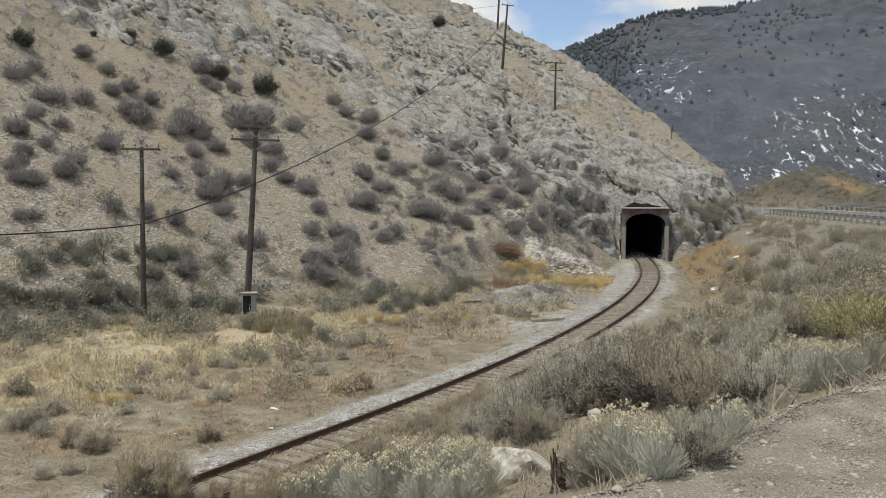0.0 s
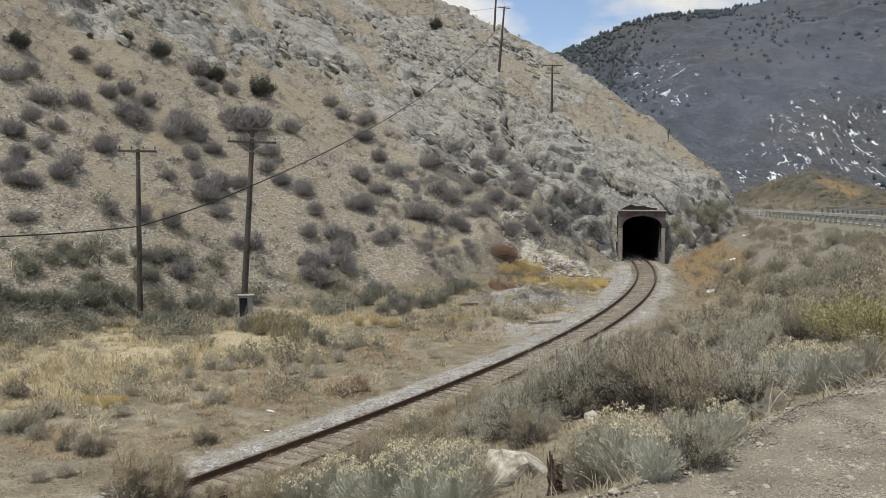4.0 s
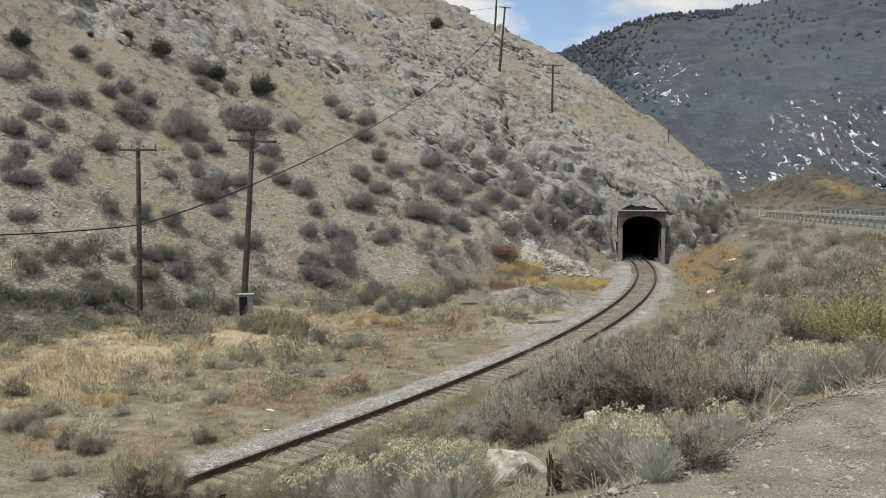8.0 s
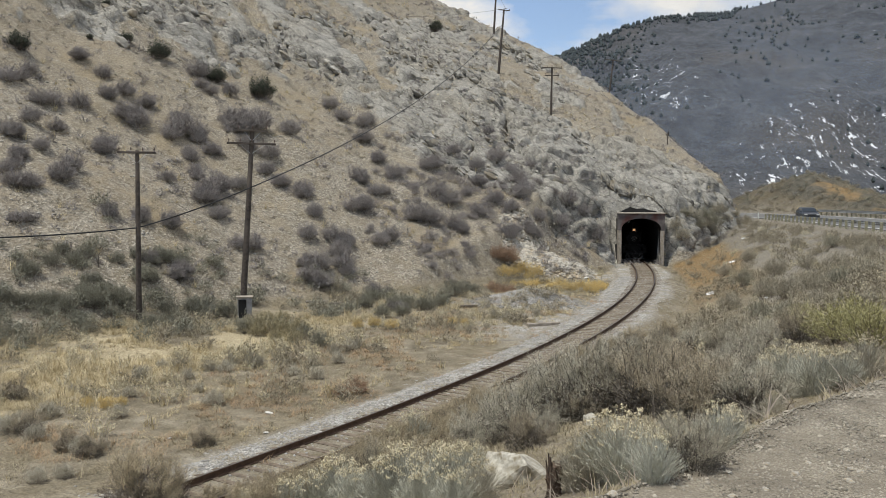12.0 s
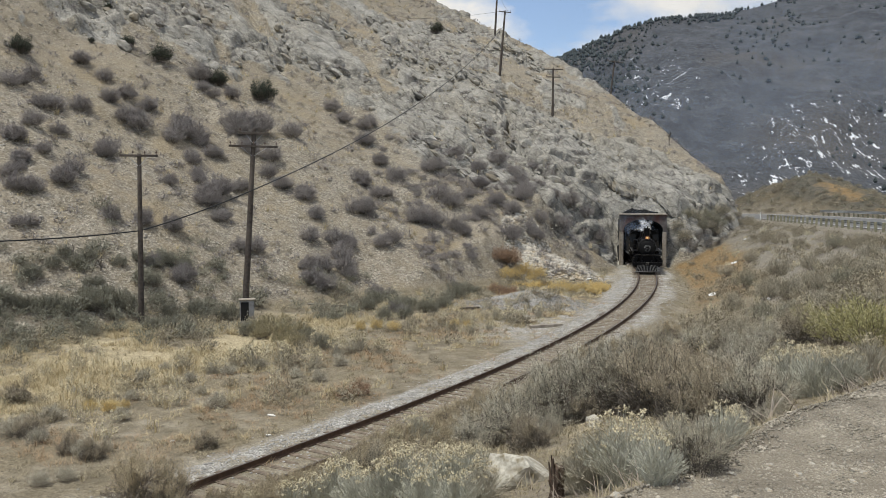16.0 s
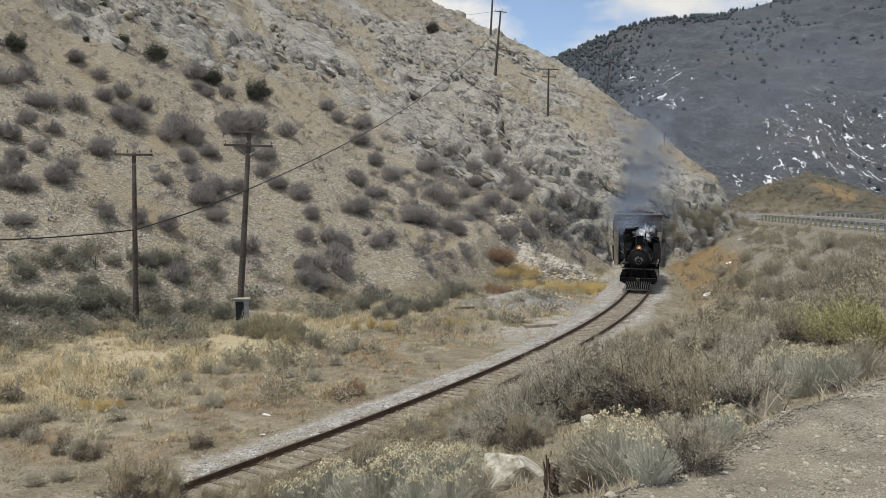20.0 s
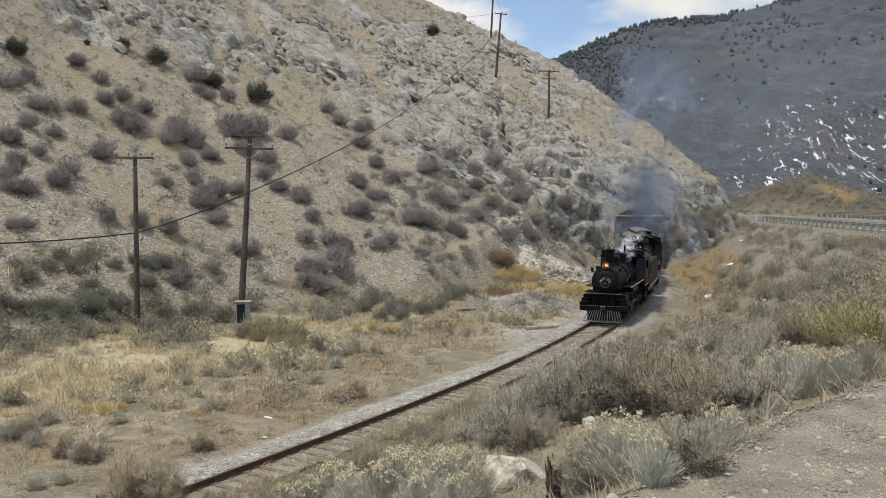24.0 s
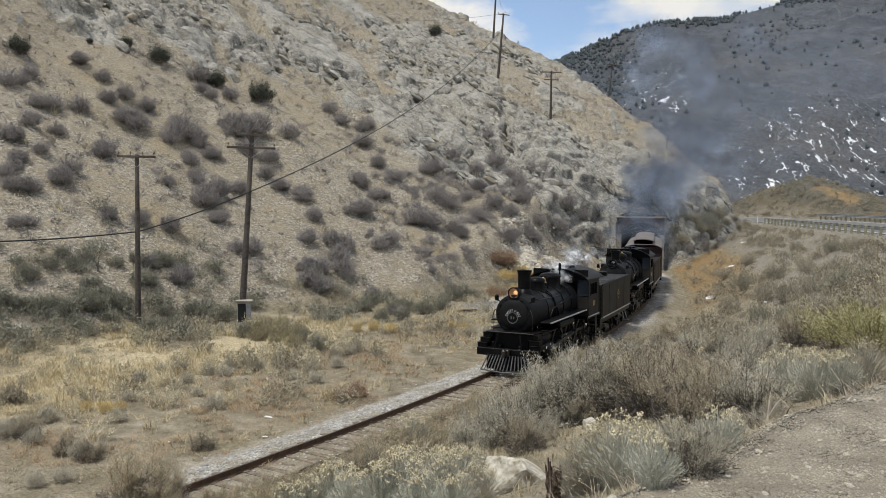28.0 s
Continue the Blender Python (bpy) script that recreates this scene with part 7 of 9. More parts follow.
        cyl = part("cylinder", bm, BLACK, t, "", True)
        bm = bmesh.new()
        lathe(bm, [(0.14, cy + 0.6), (0.2, cy + 0.52), (0.22, cy + 0.46), (0.22, cy - 0.46), (0.14, cy - 0.6)], (sx * (W - 0.42), 0, 1.3), "Y", 18)
        part("steam_chest", bm, BLACK, cyl, "", True)
        bm = bmesh.new()
        box(bm, (sx * (W - 0.5), cy, 1.2), (0.5, 0.8, 0.75), 0.04)
        part("saddle", bm, BLACK, t)
        zb = o["board_z"]
        y0, y1 = -0.75, cab0 + 0.05
        bm = bmesh.new()
        box(bm, (sx * (W - 0.24), (y0 + y1) / 2, zb), (0.5, abs(y1 - y0), 0.05), 0.008)
        board = part("running_board", bm, BLACK, t)
        bm = bmesh.new()
        box(bm, (sx * (W + 0.013), (y0 + y1) / 2, zb), (0.02, abs(y1 - y0), 0.055))
        part("edge_strip", bm, TRIM, board, "white-painted edge")
        bm = bmesh.new()
        box(bm, (sx * (W - 0.22), -1.2, zb - 0.32), (0.46, 1.0, 0.04), 0.006)
        part("low_step", bm, BLACK, t)
        bm = bmesh.new()
        lathe(bm, [(0.1, -2.3), (0.2, -2.35), (0.2, cab0 + 1.5), (0.1, cab0 + 1.45)], (sx * (W - 0.3), 0, zb - 0.3), "Y", 18)
        part("air_tank", bm, BLACK, t, "", True)
        bm = bmesh.new()
        pts = [(sx * br * 0.7, -0.9, bz + br * 0.76)] + [(sx * br * 0.98 * math.cos(radians(a)), yv, bz + br * 1.03 * math.sin(radians(a))) for a, yv in ((38, -1.2), (34, -2.5), (34, cab0 + 0.05))]
        tube(bm, pts, 0.022)
        part("hand_rail", bm, OILY_STEEL, t)
        bm = bmesh.new()
        tube(bm, [(sx * br * 0.35, -o["domes"][0][0], bz + br * 0.98), (sx * br * 0.85, -o["domes"][0][0] - 0.1, bz + br * 0.6), (sx * br * 1.06, -o["domes"][0][0] - 0.4, bz - 0.1), (sx * br * 1.05, -o["domes"][0][0] - 0.5, zb)], 0.03)
        part("sand_pipe", bm, BLACK, t)
        bm = bmesh.new()
        tube(bm, [(sx * br * 0.9, cab0 + 0.1, bz + 0.35), (sx * br * 1.1, cab0 + 1.1, bz + 0.3), (sx * br * 1.12, -2.3, bz + 0.05), (sx * br * 1.02, -1.9, bz - 0.5)], 0.032)
        part("feed_pipe", bm, BLACK, t)
    bm = bmesh.new()
    lathe(bm, [(0.16, o["board_z"] - 0.1), (0.2, o["board_z"]), (0.2, bz + 0.1), (0.13, bz + 0.12), (0.17, bz + 0.18), (0.17, bz + 0.55), (0.1, bz + 0.6)], (br + 0.18, -3.0, 0), "Z", 16)
    part("air_pump", bm, BLACK, t, "", True)
    # cab: side sheets round a window, front and roof
    ez, cz = o["eave"], o["crown"]
    cw = o["cab_half"]
    fl = 1.62
    roof = [(cw * 1.06 * math.sin(radians(a)) / math.sin(radians(52)), ez + (cz - ez) * (math.cos(radians(a)) - math.cos(radians(52))) / (1 - math.cos(radians(52)))) for a in range(-52, 53, 8)]
    bm = bmesh.new()
    shell(bm, roof, cab1 - 0.55, cab0 + 0.35, 0.05)
    part("cab_roof", bm, BLACK, t, "", True)
    L = cab0 - cab1
    w0, w1, z0, z1 = cab1 + 0.22 * L, cab0 - 0.16 * L, 2.55, ez - 0.2
    for sx in (-1, 1):
        bm = bmesh.new()
        box(bm, (sx * cw, (cab0 + cab1) / 2, (fl + z0) / 2 - 0.05), (0.05, L, z0 - fl + 0.1))
        box(bm, (sx * cw, (cab0 + cab1) / 2, (z1 + ez) / 2 + 0.02), (0.05, L, ez - z1 + 0.04))
        box(bm, (sx * cw, (cab1 + w0) / 2, (z0 + z1) / 2), (0.05, w0 - cab1, z1 - z0))
        box(bm, (sx * cw, (cab0 + w1) / 2, (z0 + z1) / 2), (0.05, cab0 - w1, z1 - z0))
        cs = part("cab_side", bm, TENDER_PAINT, t, "dusty black cab side with an open window")
        bm = bmesh.new()
        for yv in (w0, w1, (w0 + w1) / 2):
            box(bm, (sx * (cw + 0.01), yv, (z0 + z1) / 2), (0.05, 0.05, z1 - z0))
        for zv in (z0, z1):
            box(bm, (sx * (cw + 0.01), (w0 + w1) / 2, zv), (0.06, w1 - w0 + 0.05, 0.05))
        part("window_frame", bm, BLACK, cs)
        bm = bmesh.new()
        box(bm, (sx * (cw + 0.03), (cab0 + cab1) / 2, fl - 0.03), (0.03, L + 0.1, 0.05))
        part("sill_strip", bm, TRIM, cs, "white-painted sill")
        bm = bmesh.new()
        for k in (-1, 1):
            box(bm, (sx * (cw + 0.035), (cab0 + cab1) / 2 + k * 0.1, 2.15), (0.012, 0.11, 0.24))
        part("numeral_bar", bm, BRASS if o["lit"] else TRIM, cs)
        bm = bmesh.new()
        box(bm, (sx * (W - 0.2), cab1 + 0.1, 0.55), (0.4, 0.35, 0.03))
        box(bm, (sx * (W - 0.2), cab1 + 0.1, 0.95), (0.4, 0.35, 0.03))
        for k in (-1, 1):
            box(bm, (sx * (W - 0.2) + k * 0.18, cab1 + 0.1, 1.05), (0.03, 0.3, 1.1))
        part("cab_step", bm, BLACK, t)
        bm = bmesh.new()
        rod(bm, (sx * (cw + 0.06), cab1 - 0.04, fl), (sx * (cw + 0.06), cab1 - 0.04, ez - 0.3), 0.018, seg=6)
        part("grab_iron", bm, OILY_STEEL, t)
        # front window beside the boiler
        bm = bmesh.new()
        box(bm, (sx * (cw + br) / 2, cab0 + 0.01, (fl + 2.5) / 2), (cw - br * 0.86, 0.04, 2.5 - fl))
        part("cab_front", bm, TENDER_PAINT, t)
        bm = bmesh.new()
        box(bm, (sx * (cw + br * 0.95) / 2 + sx * 0.05, cab0, 2.9), (cw - br * 0.95 - 0.08, 0.02, 0.72))
        part("front_window", bm, GLASS, t)
    bm = bmesh.new()
    box(bm, (0, cab0 - 0.04, (ez + cz) / 2 - 0.1), (2 * cw - 0.06, 0.04, cz - ez + 0.1))
    part("cab_front", bm, BLACK, t)
    bm = bmesh.new()
    box(bm, (0, cab1 + 0.25, 2.3), (2 * cw - 0.1, 0.05, 2.2))
    part("backhead", bm, CAB_DARK, t)
    bm = bmesh.new()
    box(bm, (0, (cab0 + cab1) / 2 - 0.2, fl - 0.1), (2 * cw - 0.06, L + 0.5, 0.12), 0.01)
    part("cab_floor", bm, BLACK, t)
    bm = bmesh.new()
    box(bm, (0, (cab0 + cab1) / 2, cz + 0.02), (0.7, 0.6, 0.1), 0.02)
    part("roof_hatch", bm, BLACK, t)
    return t


def tender(name, label, length, half, deck, top, mark):
    """A coal tender; local y ahead, 0 at its front."""
    t = thing(name, None, label, "tender")
    bm = bmesh.new()
    box(bm, (0, -length / 2, deck - 0.13), (2 * half * 0.96, length, 0.26), 0.02)
    part("frame", bm, BLACK, t)
    bm = bmesh.new()
    box(bm, (0, -length / 2 - 0.05, (deck + top) / 2 + 0.002), (2 * half, length - 0.25, top - deck), 0.045)
    tank = part("tank", bm, TENDER_PAINT, t, "dusty black riveted tank")
    for sx in (-1, 1):
        bm = bmesh.new()
        tube(bm, [(sx * half, -0.2, top + 0.02), (sx * half, -length + 0.1, top + 0.02)], 0.035)
        part("beading", bm, BLACK, tank)
        bm = bmesh.new()
        box(bm, (sx * (half + 0.01), -length / 2, deck + 0.01), (0.03, length - 0.1, 0.06))
        part("edge_strip", bm, TRIM, t, "white-painted edge")
        for k in range(3):
            bm = bmesh.new()
            box(bm, (sx * (half + 0.004), -length * (0.25 + 0.25 * k), (deck + top) / 2), (0.012, 0.07, top - deck - 0.12))
            part("rivet_strip", bm, TENDER_PAINT, tank)
        if mark:
            bm = bmesh.new()
            box(bm, (sx * (half + 0.006), -length * 0.55, (deck + top) / 2 + 0.05), (0.012, 0.34, 0.34), 0, Matrix.Rotation(radians(45), 4, "X") @ Matrix.Diagonal((1, 1, 1.0, 1)))
            em = part("emblem", bm, BRASS, tank, "faded diamond emblem")
            bm = bmesh.new()
            box(bm, (sx * (half + 0.012), -length * 0.55, (deck + top) / 2 + 0.05), (0.012, 0.26, 0.26), 0, Matrix.Rotation(radians(45), 4, "X"))
            part("field", bm, TENDER_PAINT, em)
            bm = bmesh.new()
            box(bm, (sx * (half + 0.016), -length * 0.55, (deck + top) / 2 + 0.05), (0.012, 0.2, 0.06))
            part("bar", bm, BRASS, em)
        bm = bmesh.new()
        rod(bm, (sx * (half + 0.05), -0.12, deck), (sx * (half + 0.05), -0.12, top - 0.1), 0.018, seg=6)
        part("grab_iron", bm, OILY_STEEL, t)
    # heap of coal
    rng = random.Random(int(length * 10))
    bm = bmesh.new()
    bmesh.ops.create_grid(bm, x_segments=14, y_segments=18, size=0.5, matrix=Matrix.Translation((0, -length * 0.36, top - 0.04)) @ Matrix.Diagonal((2 * half - 0.3, length * 0.5, 1, 1)))
    for v in bm.verts:
        u, w = v.co.x / half, (v.co.y + length * 0.36) / (length * 0.25)
        v.co.z += 0.32 * max(0, 1 - u * u) * max(0, 1 - w * w) + rng.uniform(-0.05, 0.05)
    part("coal_heap", bm, COAL, t, "heaped black coal")
    bm = bmesh.new()
    lathe(bm, [(0.34, top - 0.02), (0.34, top + 0.18), (0.3, top + 0.22)], (0, -length * 0.82, 0), "Z", 18)
    part("water_hatch", bm, BLACK, t)
    for y in (-length * 0.2, -length * 0.8):
        for sx in (-1, 1):
            bm = bmesh.new()
            box(bm, (sx * 0.98, y, 0.55), (0.1, 1.9, 0.16), 0.03)
            box(bm, (sx * 0.98, y, 0.36), (0.09, 1.0, 0.1), 0.02)
            for k in (-1, 1):
                box(bm, (sx * 1.0, y + k * 0.72, 0.42), (0.2, 0.26, 0.26), 0.03)
            box(bm, (sx * 0.98, y, 0.72), (0.1, 0.5, 0.24), 0.02)
            part("truck_frame", bm, BLACK, t)
    bm = bmesh.new()
    box(bm, (0, -length - 0.15, 0.86), (0.25, 0.5, 0.25), 0.03)
    part("coupler", bm, OILY_STEEL, t)
    return t


LEAD = dict(half=1.3, boiler_z=2.3, boiler_r=0.8, cab_front=5.75, cab_rear=7.35, stack=1.15, stack_top=4.02, domes=((2.6, 0.36, 3.62), (4.35, 0.46, 3.68)), bell=3.45, whistle=4.95,
            lamp=(0.02, 3.17, 0.22), lit=True, words="SAFETY FIRST", beam=1.33, slats=15, cyl=0.95, board_z=1.92, eave=3.32, crown=3.78, cab_half=1.36)
PUSH = dict(half=1.32, boiler_z=2.42, boiler_r=0.86, cab_front=5.9, cab_rear=7.6, stack=1.1, stack_top=3.95, domes=((2.6, 0.4, 3.72), (4.4, 0.46, 3.75)), bell=3.5, whistle=5.1,
            lamp=(0.06, 3.24, 0.24), lit=False, words="", beam=1.33, slats=13, cyl=0.95, board_z=1.95, eave=3.35, crown=3.85, cab_half=1.38)
engine_1 = locomotive("steam_locomotive", "black steam locomotive with a lit amber headlamp and slatted pilot", LEAD)
tender_1 = tender("tender", "dusty black coal tender with a faded diamond emblem", 6.9, 1.36, 1.22, 2.82, True)
engine_2 = locomotive("steam_locomotive", "second black steam locomotive, coupled behind a tender", PUSH)
tender_2 = tender("tender", "plain black coal tender of the second engine", 6.9, 1.36, 1.22, 2.75, False)


def coach():
    t = thing("passenger_coach", None, "faded maroon wooden coach with a dusty grey roof", "railway coach")
    n, half, floor, eave, L = 11, 1.36, 1.15, 3.25, 15.0
    bm = bmesh.new()
    box(bm, (0, -L / 2, floor - 0.1), (2 * half, L, 0.24), 0.02)
    part("underframe", bm, BLACK, t)
    for sx in (-1, 1):
        bm = bmesh.new()
        box(bm, (sx * half, -L / 2, floor + 0.45), (0.06, L - 1.4, 0.9))
        box(bm, (sx * half, -L / 2, eave - 0.2), (0.06, L - 1.4, 0.4))
        for k in range(n + 1):
            box(bm, (sx * half, -0.75 - (L - 1.5) * k / n, floor + 1.3), (0.06, 0.3, 0.85))
        side = part("side_wall", bm, MAROON, t)
        for k in range(n):
            bm = bmesh.new()
            box(bm, (sx * (half - 0.02), -0.75 - (L - 1.5) * (k + 0.5) / n, floor + 1.3), (0.02, (L - 1.5) / n - 0.3, 0.85))
            part("pane", bm, GLASS, side)
    for y in (-0.72, -L + 0.72):
        bm = bmesh.new()
        box(bm, (-0.85, y, floor + 1.05), (1.0, 0.06, 2.1))
        box(bm, (0.85, y, floor + 1.05), (1.0, 0.06, 2.1))
        box(bm, (0, y, eave - 0.1), (2.7, 0.06, 0.5))
        end = part("end_wall", bm, MAROON, t)
        bm = bmesh.new()
        box(bm, (0, y, floor + 0.95), (0.7, 0.05, 1.9), 0.01)
        part("end_door", bm, MAROON, end)
    prof = [(1.46, eave - 0.02), (1.4, eave + 0.1), (1.05, eave + 0.28), (0.68, eave + 0.36)]
    bm = bmesh.new()
    shell(bm, [(-x, z) for x, z in prof] + [(x, z) for x, z in reversed(prof)], -L + 0.05, -0.05, 0.05)
    part("roof", bm, ROOF_GREY, t, "dusty grey sheet roof")
    for sx in (-1, 1):
        bm = bmesh.new()
        box(bm, (sx * 0.68, -L / 2, eave + 0.5), (0.05, L - 0.8, 0.3))
        part("clerestory_side", bm, MAROON, t)
    bm = bmesh.new()
    shell(bm, [(-0.78, eave + 0.62), (-0.5, eave + 0.72), (0, eave + 0.77), (0.5, eave + 0.72), (0.78, eave + 0.62)], -L + 0.2, -0.2, 0.05)
    part("clerestory_roof", bm, ROOF_GREY, t, "dusty grey raised roof")
    for y in (-0.1, -L + 0.1):
        for sx in (-1, 1):
            bm = bmesh.new()
            box(bm, (sx * 1.2, y, floor + 0.5), (0.05, 0.05, 1.0))
            box(bm, (sx * 0.75, y, floor + 0.98), (0.9, 0.04, 0.05))
            part("platform_rail", bm, BLACK, t)
    for y in (-2.2, -L + 2.2):
        for sx in (-1, 1):
            bm = bmesh.new()
            box(bm, (sx * 0.98, y, 0.5), (0.12, 2.2, 0.2), 0.03)
            part("truck_frame", bm, BLACK, t)
    return t


coach_1 = coach()

# wheels and rods
DRIVER_R, SMALL_R = 0.76, 0.38
WHEELS = []
for eng, drivers, smalls in ((engine_1, (-3.0, -4.62, -6.24), (-0.35, -1.6)), (engine_2, (-2.3, -3.75, -5.2, -6.65), (-0.5,))):
    r = DRIVER_R if eng is engine_1 else 0.66
    for y in drivers:
        WHEELS.append((wheel_set("driving_wheels", r, 0.79, eng, y, 14, weight=True), y, r))
    for y in smalls:
        WHEELS.append((wheel_set("leading_wheels", SMALL_R, 0.79, eng, y, 10), y, SMALL_R))
for ten in (tender_1, tender_2):
    for y in (-0.66, -2.1, -4.8, -6.24):
        WHEELS.append((wheel_set("wheels", SMALL_R, 0.79, ten, y, 0), y, SMALL_R))
for y in (-1.45, -2.95, -12.05, -13.55):
    WHEELS.append((wheel_set("wheels", 0.42, 0.79, coach_1, y, 0), y, 0.42))
RODS = []
for eng, y0, y1, r in ((engine_1, -3.0, -6.24, DRIVER_R), (engine_2, -2.3, -6.65, 0.66)):
    for sx in (-1, 1):
        bm = bmesh.new()
        box(bm, (0, (y1 - y0) / 2, 0), (0.06, y0 - y1, 0.13), 0.02)
        for y in np.linspace(0, y1 - y0, 3 if eng is engine_1 else 4):
            rod(bm, (-0.06 * sx, y, 0), (0.06 * sx, y, 0), 0.13, seg=14)
        ob = part("side_rod", bm, OILY_STEEL, eng, "oily steel coupling rod")
        RODS.append((ob, sx, y0, r, "side", None))
        yc = y0 - (1.62 if eng is engine_1 else 1.45)
        bm = bmesh.new()
        ln = (-1.55) - yc
        box(bm, (0, ln / 2, 0), (0.07, ln, 0.12), 0.02)
        rod(bm, (-0.07, 0, 0), (0.07, 0, 0), 0.15, seg=14)
        rod(bm, (-0.07, ln, 0), (0.07, ln, 0), 0.1, seg=12)
        ob = part("main_rod", bm, OILY_STEEL, eng, "oily steel connecting rod")
        RODS.append((ob, sx, yc, r, "main", ln))


# ---- stones ----
PALE_STONE = mat("pale_stone", (0.27, 0.25, 0.212), (0.45, 0.42, 0.365), 3, 0.95, 0.5, vary=0.3, c3=(0.33, 0.27, 0.19), scale3=1.5)
GREY_STONE = mat("grey_stone", (0.24, 0.23, 0.215), (0.42, 0.405, 0.38), 3, 0.95, 0.5, vary=0.35)
CLIFF_STONE = mat("cliff_stone", (0.16, 0.152, 0.135), (0.38, 0.362, 0.322), 2.2, 0.95, 0.9, c3=(0.25, 0.215, 0.158), scale3=0.5, dist=0.06, vary=0.3)
BOULDER_STONE = mat("lichen_boulder", (0.3, 0.28, 0.235), (0.56, 0.53, 0.455), 9, 0.95, 0.5, c3=(0.2, 0.17, 0.115), scale3=4.5, dist=0.012)
TAN_STONE = mat("tan_stone", (0.36, 0.32, 0.255), (0.6, 0.55, 0.465), 3, 0.95, 0.5, vary=0.45)
BONE = mat("bleached_white", (0.65, 0.63, 0.58), (0.8, 0.78, 0.74), 3, 0.9, 0.3)


def stone_mesh(name, seed, material, cuts=9, detail=1, rough=0.05, flat=(1, 1, 0.75)):
    """A broken stone: a ball cut by planes."""
    rng = random.Random(seed)
    bm = bmesh.new()
    bmesh.ops.create_icosphere(bm, subdivisions=detail, radius=1.0)
    for k in range(cuts):
        n = Vector((rng.gauss(0, 1), rng.gauss(0, 1), rng.gauss(0, 1))).normalized()
        lim = rng.uniform(0.55, 0.85)
        for v in bm.verts:
            over = v.co.dot(n) - lim
            if over > 0:
                v.co -= n * over
    for v in bm.verts:
        p = v.co * 2.2 + Vector((seed, 0, 0))
        v.co += v.co.normalized() * rough * noise.noise(p)
        v.co = Vector((v.co.x * flat[0], v.co.y * flat[1], v.co.z * flat[2]))
    return bm_mesh(name, bm, material)


def stone_arrays(seed, cuts=6):
    me = stone_mesh("template", seed, GREY_STONE, cuts, 1)
    v = np.array([tuple(p.co) for p in me.vertices])
    f = np.array([tuple(p.vertices) for p in me.polygons])
    bpy.data.meshes.remove(me)
    return np.zeros((0, 3)), np.zeros((0, 3), int), v, f


def grit_arrays(seed):
    """A chip of eight faces."""
    g = np.random.default_rng(seed)
    v = np.array([(1, 0, 0), (-1, 0, 0), (0, 1, 0), (0, -1, 0), (0, 0, 1), (0, 0, -1)]) * g.uniform(0.6, 1.3, (6, 1)) + g.normal(0, 0.22, (6, 3))
    f = np.array([(a, b, c) if (a + b + c) % 2 == 0 else (b, a, c) for a in (0, 1) for b in (2, 3) for c in (4, 5)])
    return np.zeros((0, 3)), np.zeros((0, 3), int), v, f


PALE_GRIT = mat("pale_grit", (0.2, 0.177, 0.14), (0.41, 0.372, 0.308), 3, 0.95, 0, vary=0.4)
GRIT = [grit_arrays(k) for k in range(430, 440)]
CHIPS = [stone_arrays(k) for k in range(400, 408)]


def bedded(name, spots, label, seed, sizes):
    """Blocks that lie along the dip of the beds, half buried; one mesh."""
    g = np.random.default_rng(seed)
    kinds = []
    for k in range(10):
        me = stone_mesh("template", 450 + k, GREY_STONE, 14, 2, 0.22, (1, 1, 1))
        kinds.append((np.array([tuple(q.co) for q in me.vertices]), np.array([tuple(q.vertices) for q in me.polygons])))
        bpy.data.meshes.remove(me)
    z = land(spots[:, 0], spots[:, 1])[0]
    vs, fs, base = [], [], 0
    for (x, y), h in zip(spots, z):
        v, f = kinds[g.integers(10)]
        r = sizes[0] + (sizes[1] - sizes[0]) * g.uniform() ** 3.2
        turn = Euler((radians(g.uniform(-14, 14)), radians(33 + g.uniform(-14, 14)), radians(g.uniform(-30, 30)))).to_matrix()
        m = np.array(turn) @ np.diag((r * g.uniform(0.9, 1.9), r * g.uniform(0.8, 1.3), r * g.uniform(0.5, 0.9)))
        vs.append(v @ m.T + (x, y, h - 0.3 * r))
        fs.append(f + base)
        base += len(v)
    me = mesh_from(name, np.concatenate(vs), np.concatenate(fs), CLIFF_STONE)
    return tagged(new(name, me), label, "rock", kind="stuff")


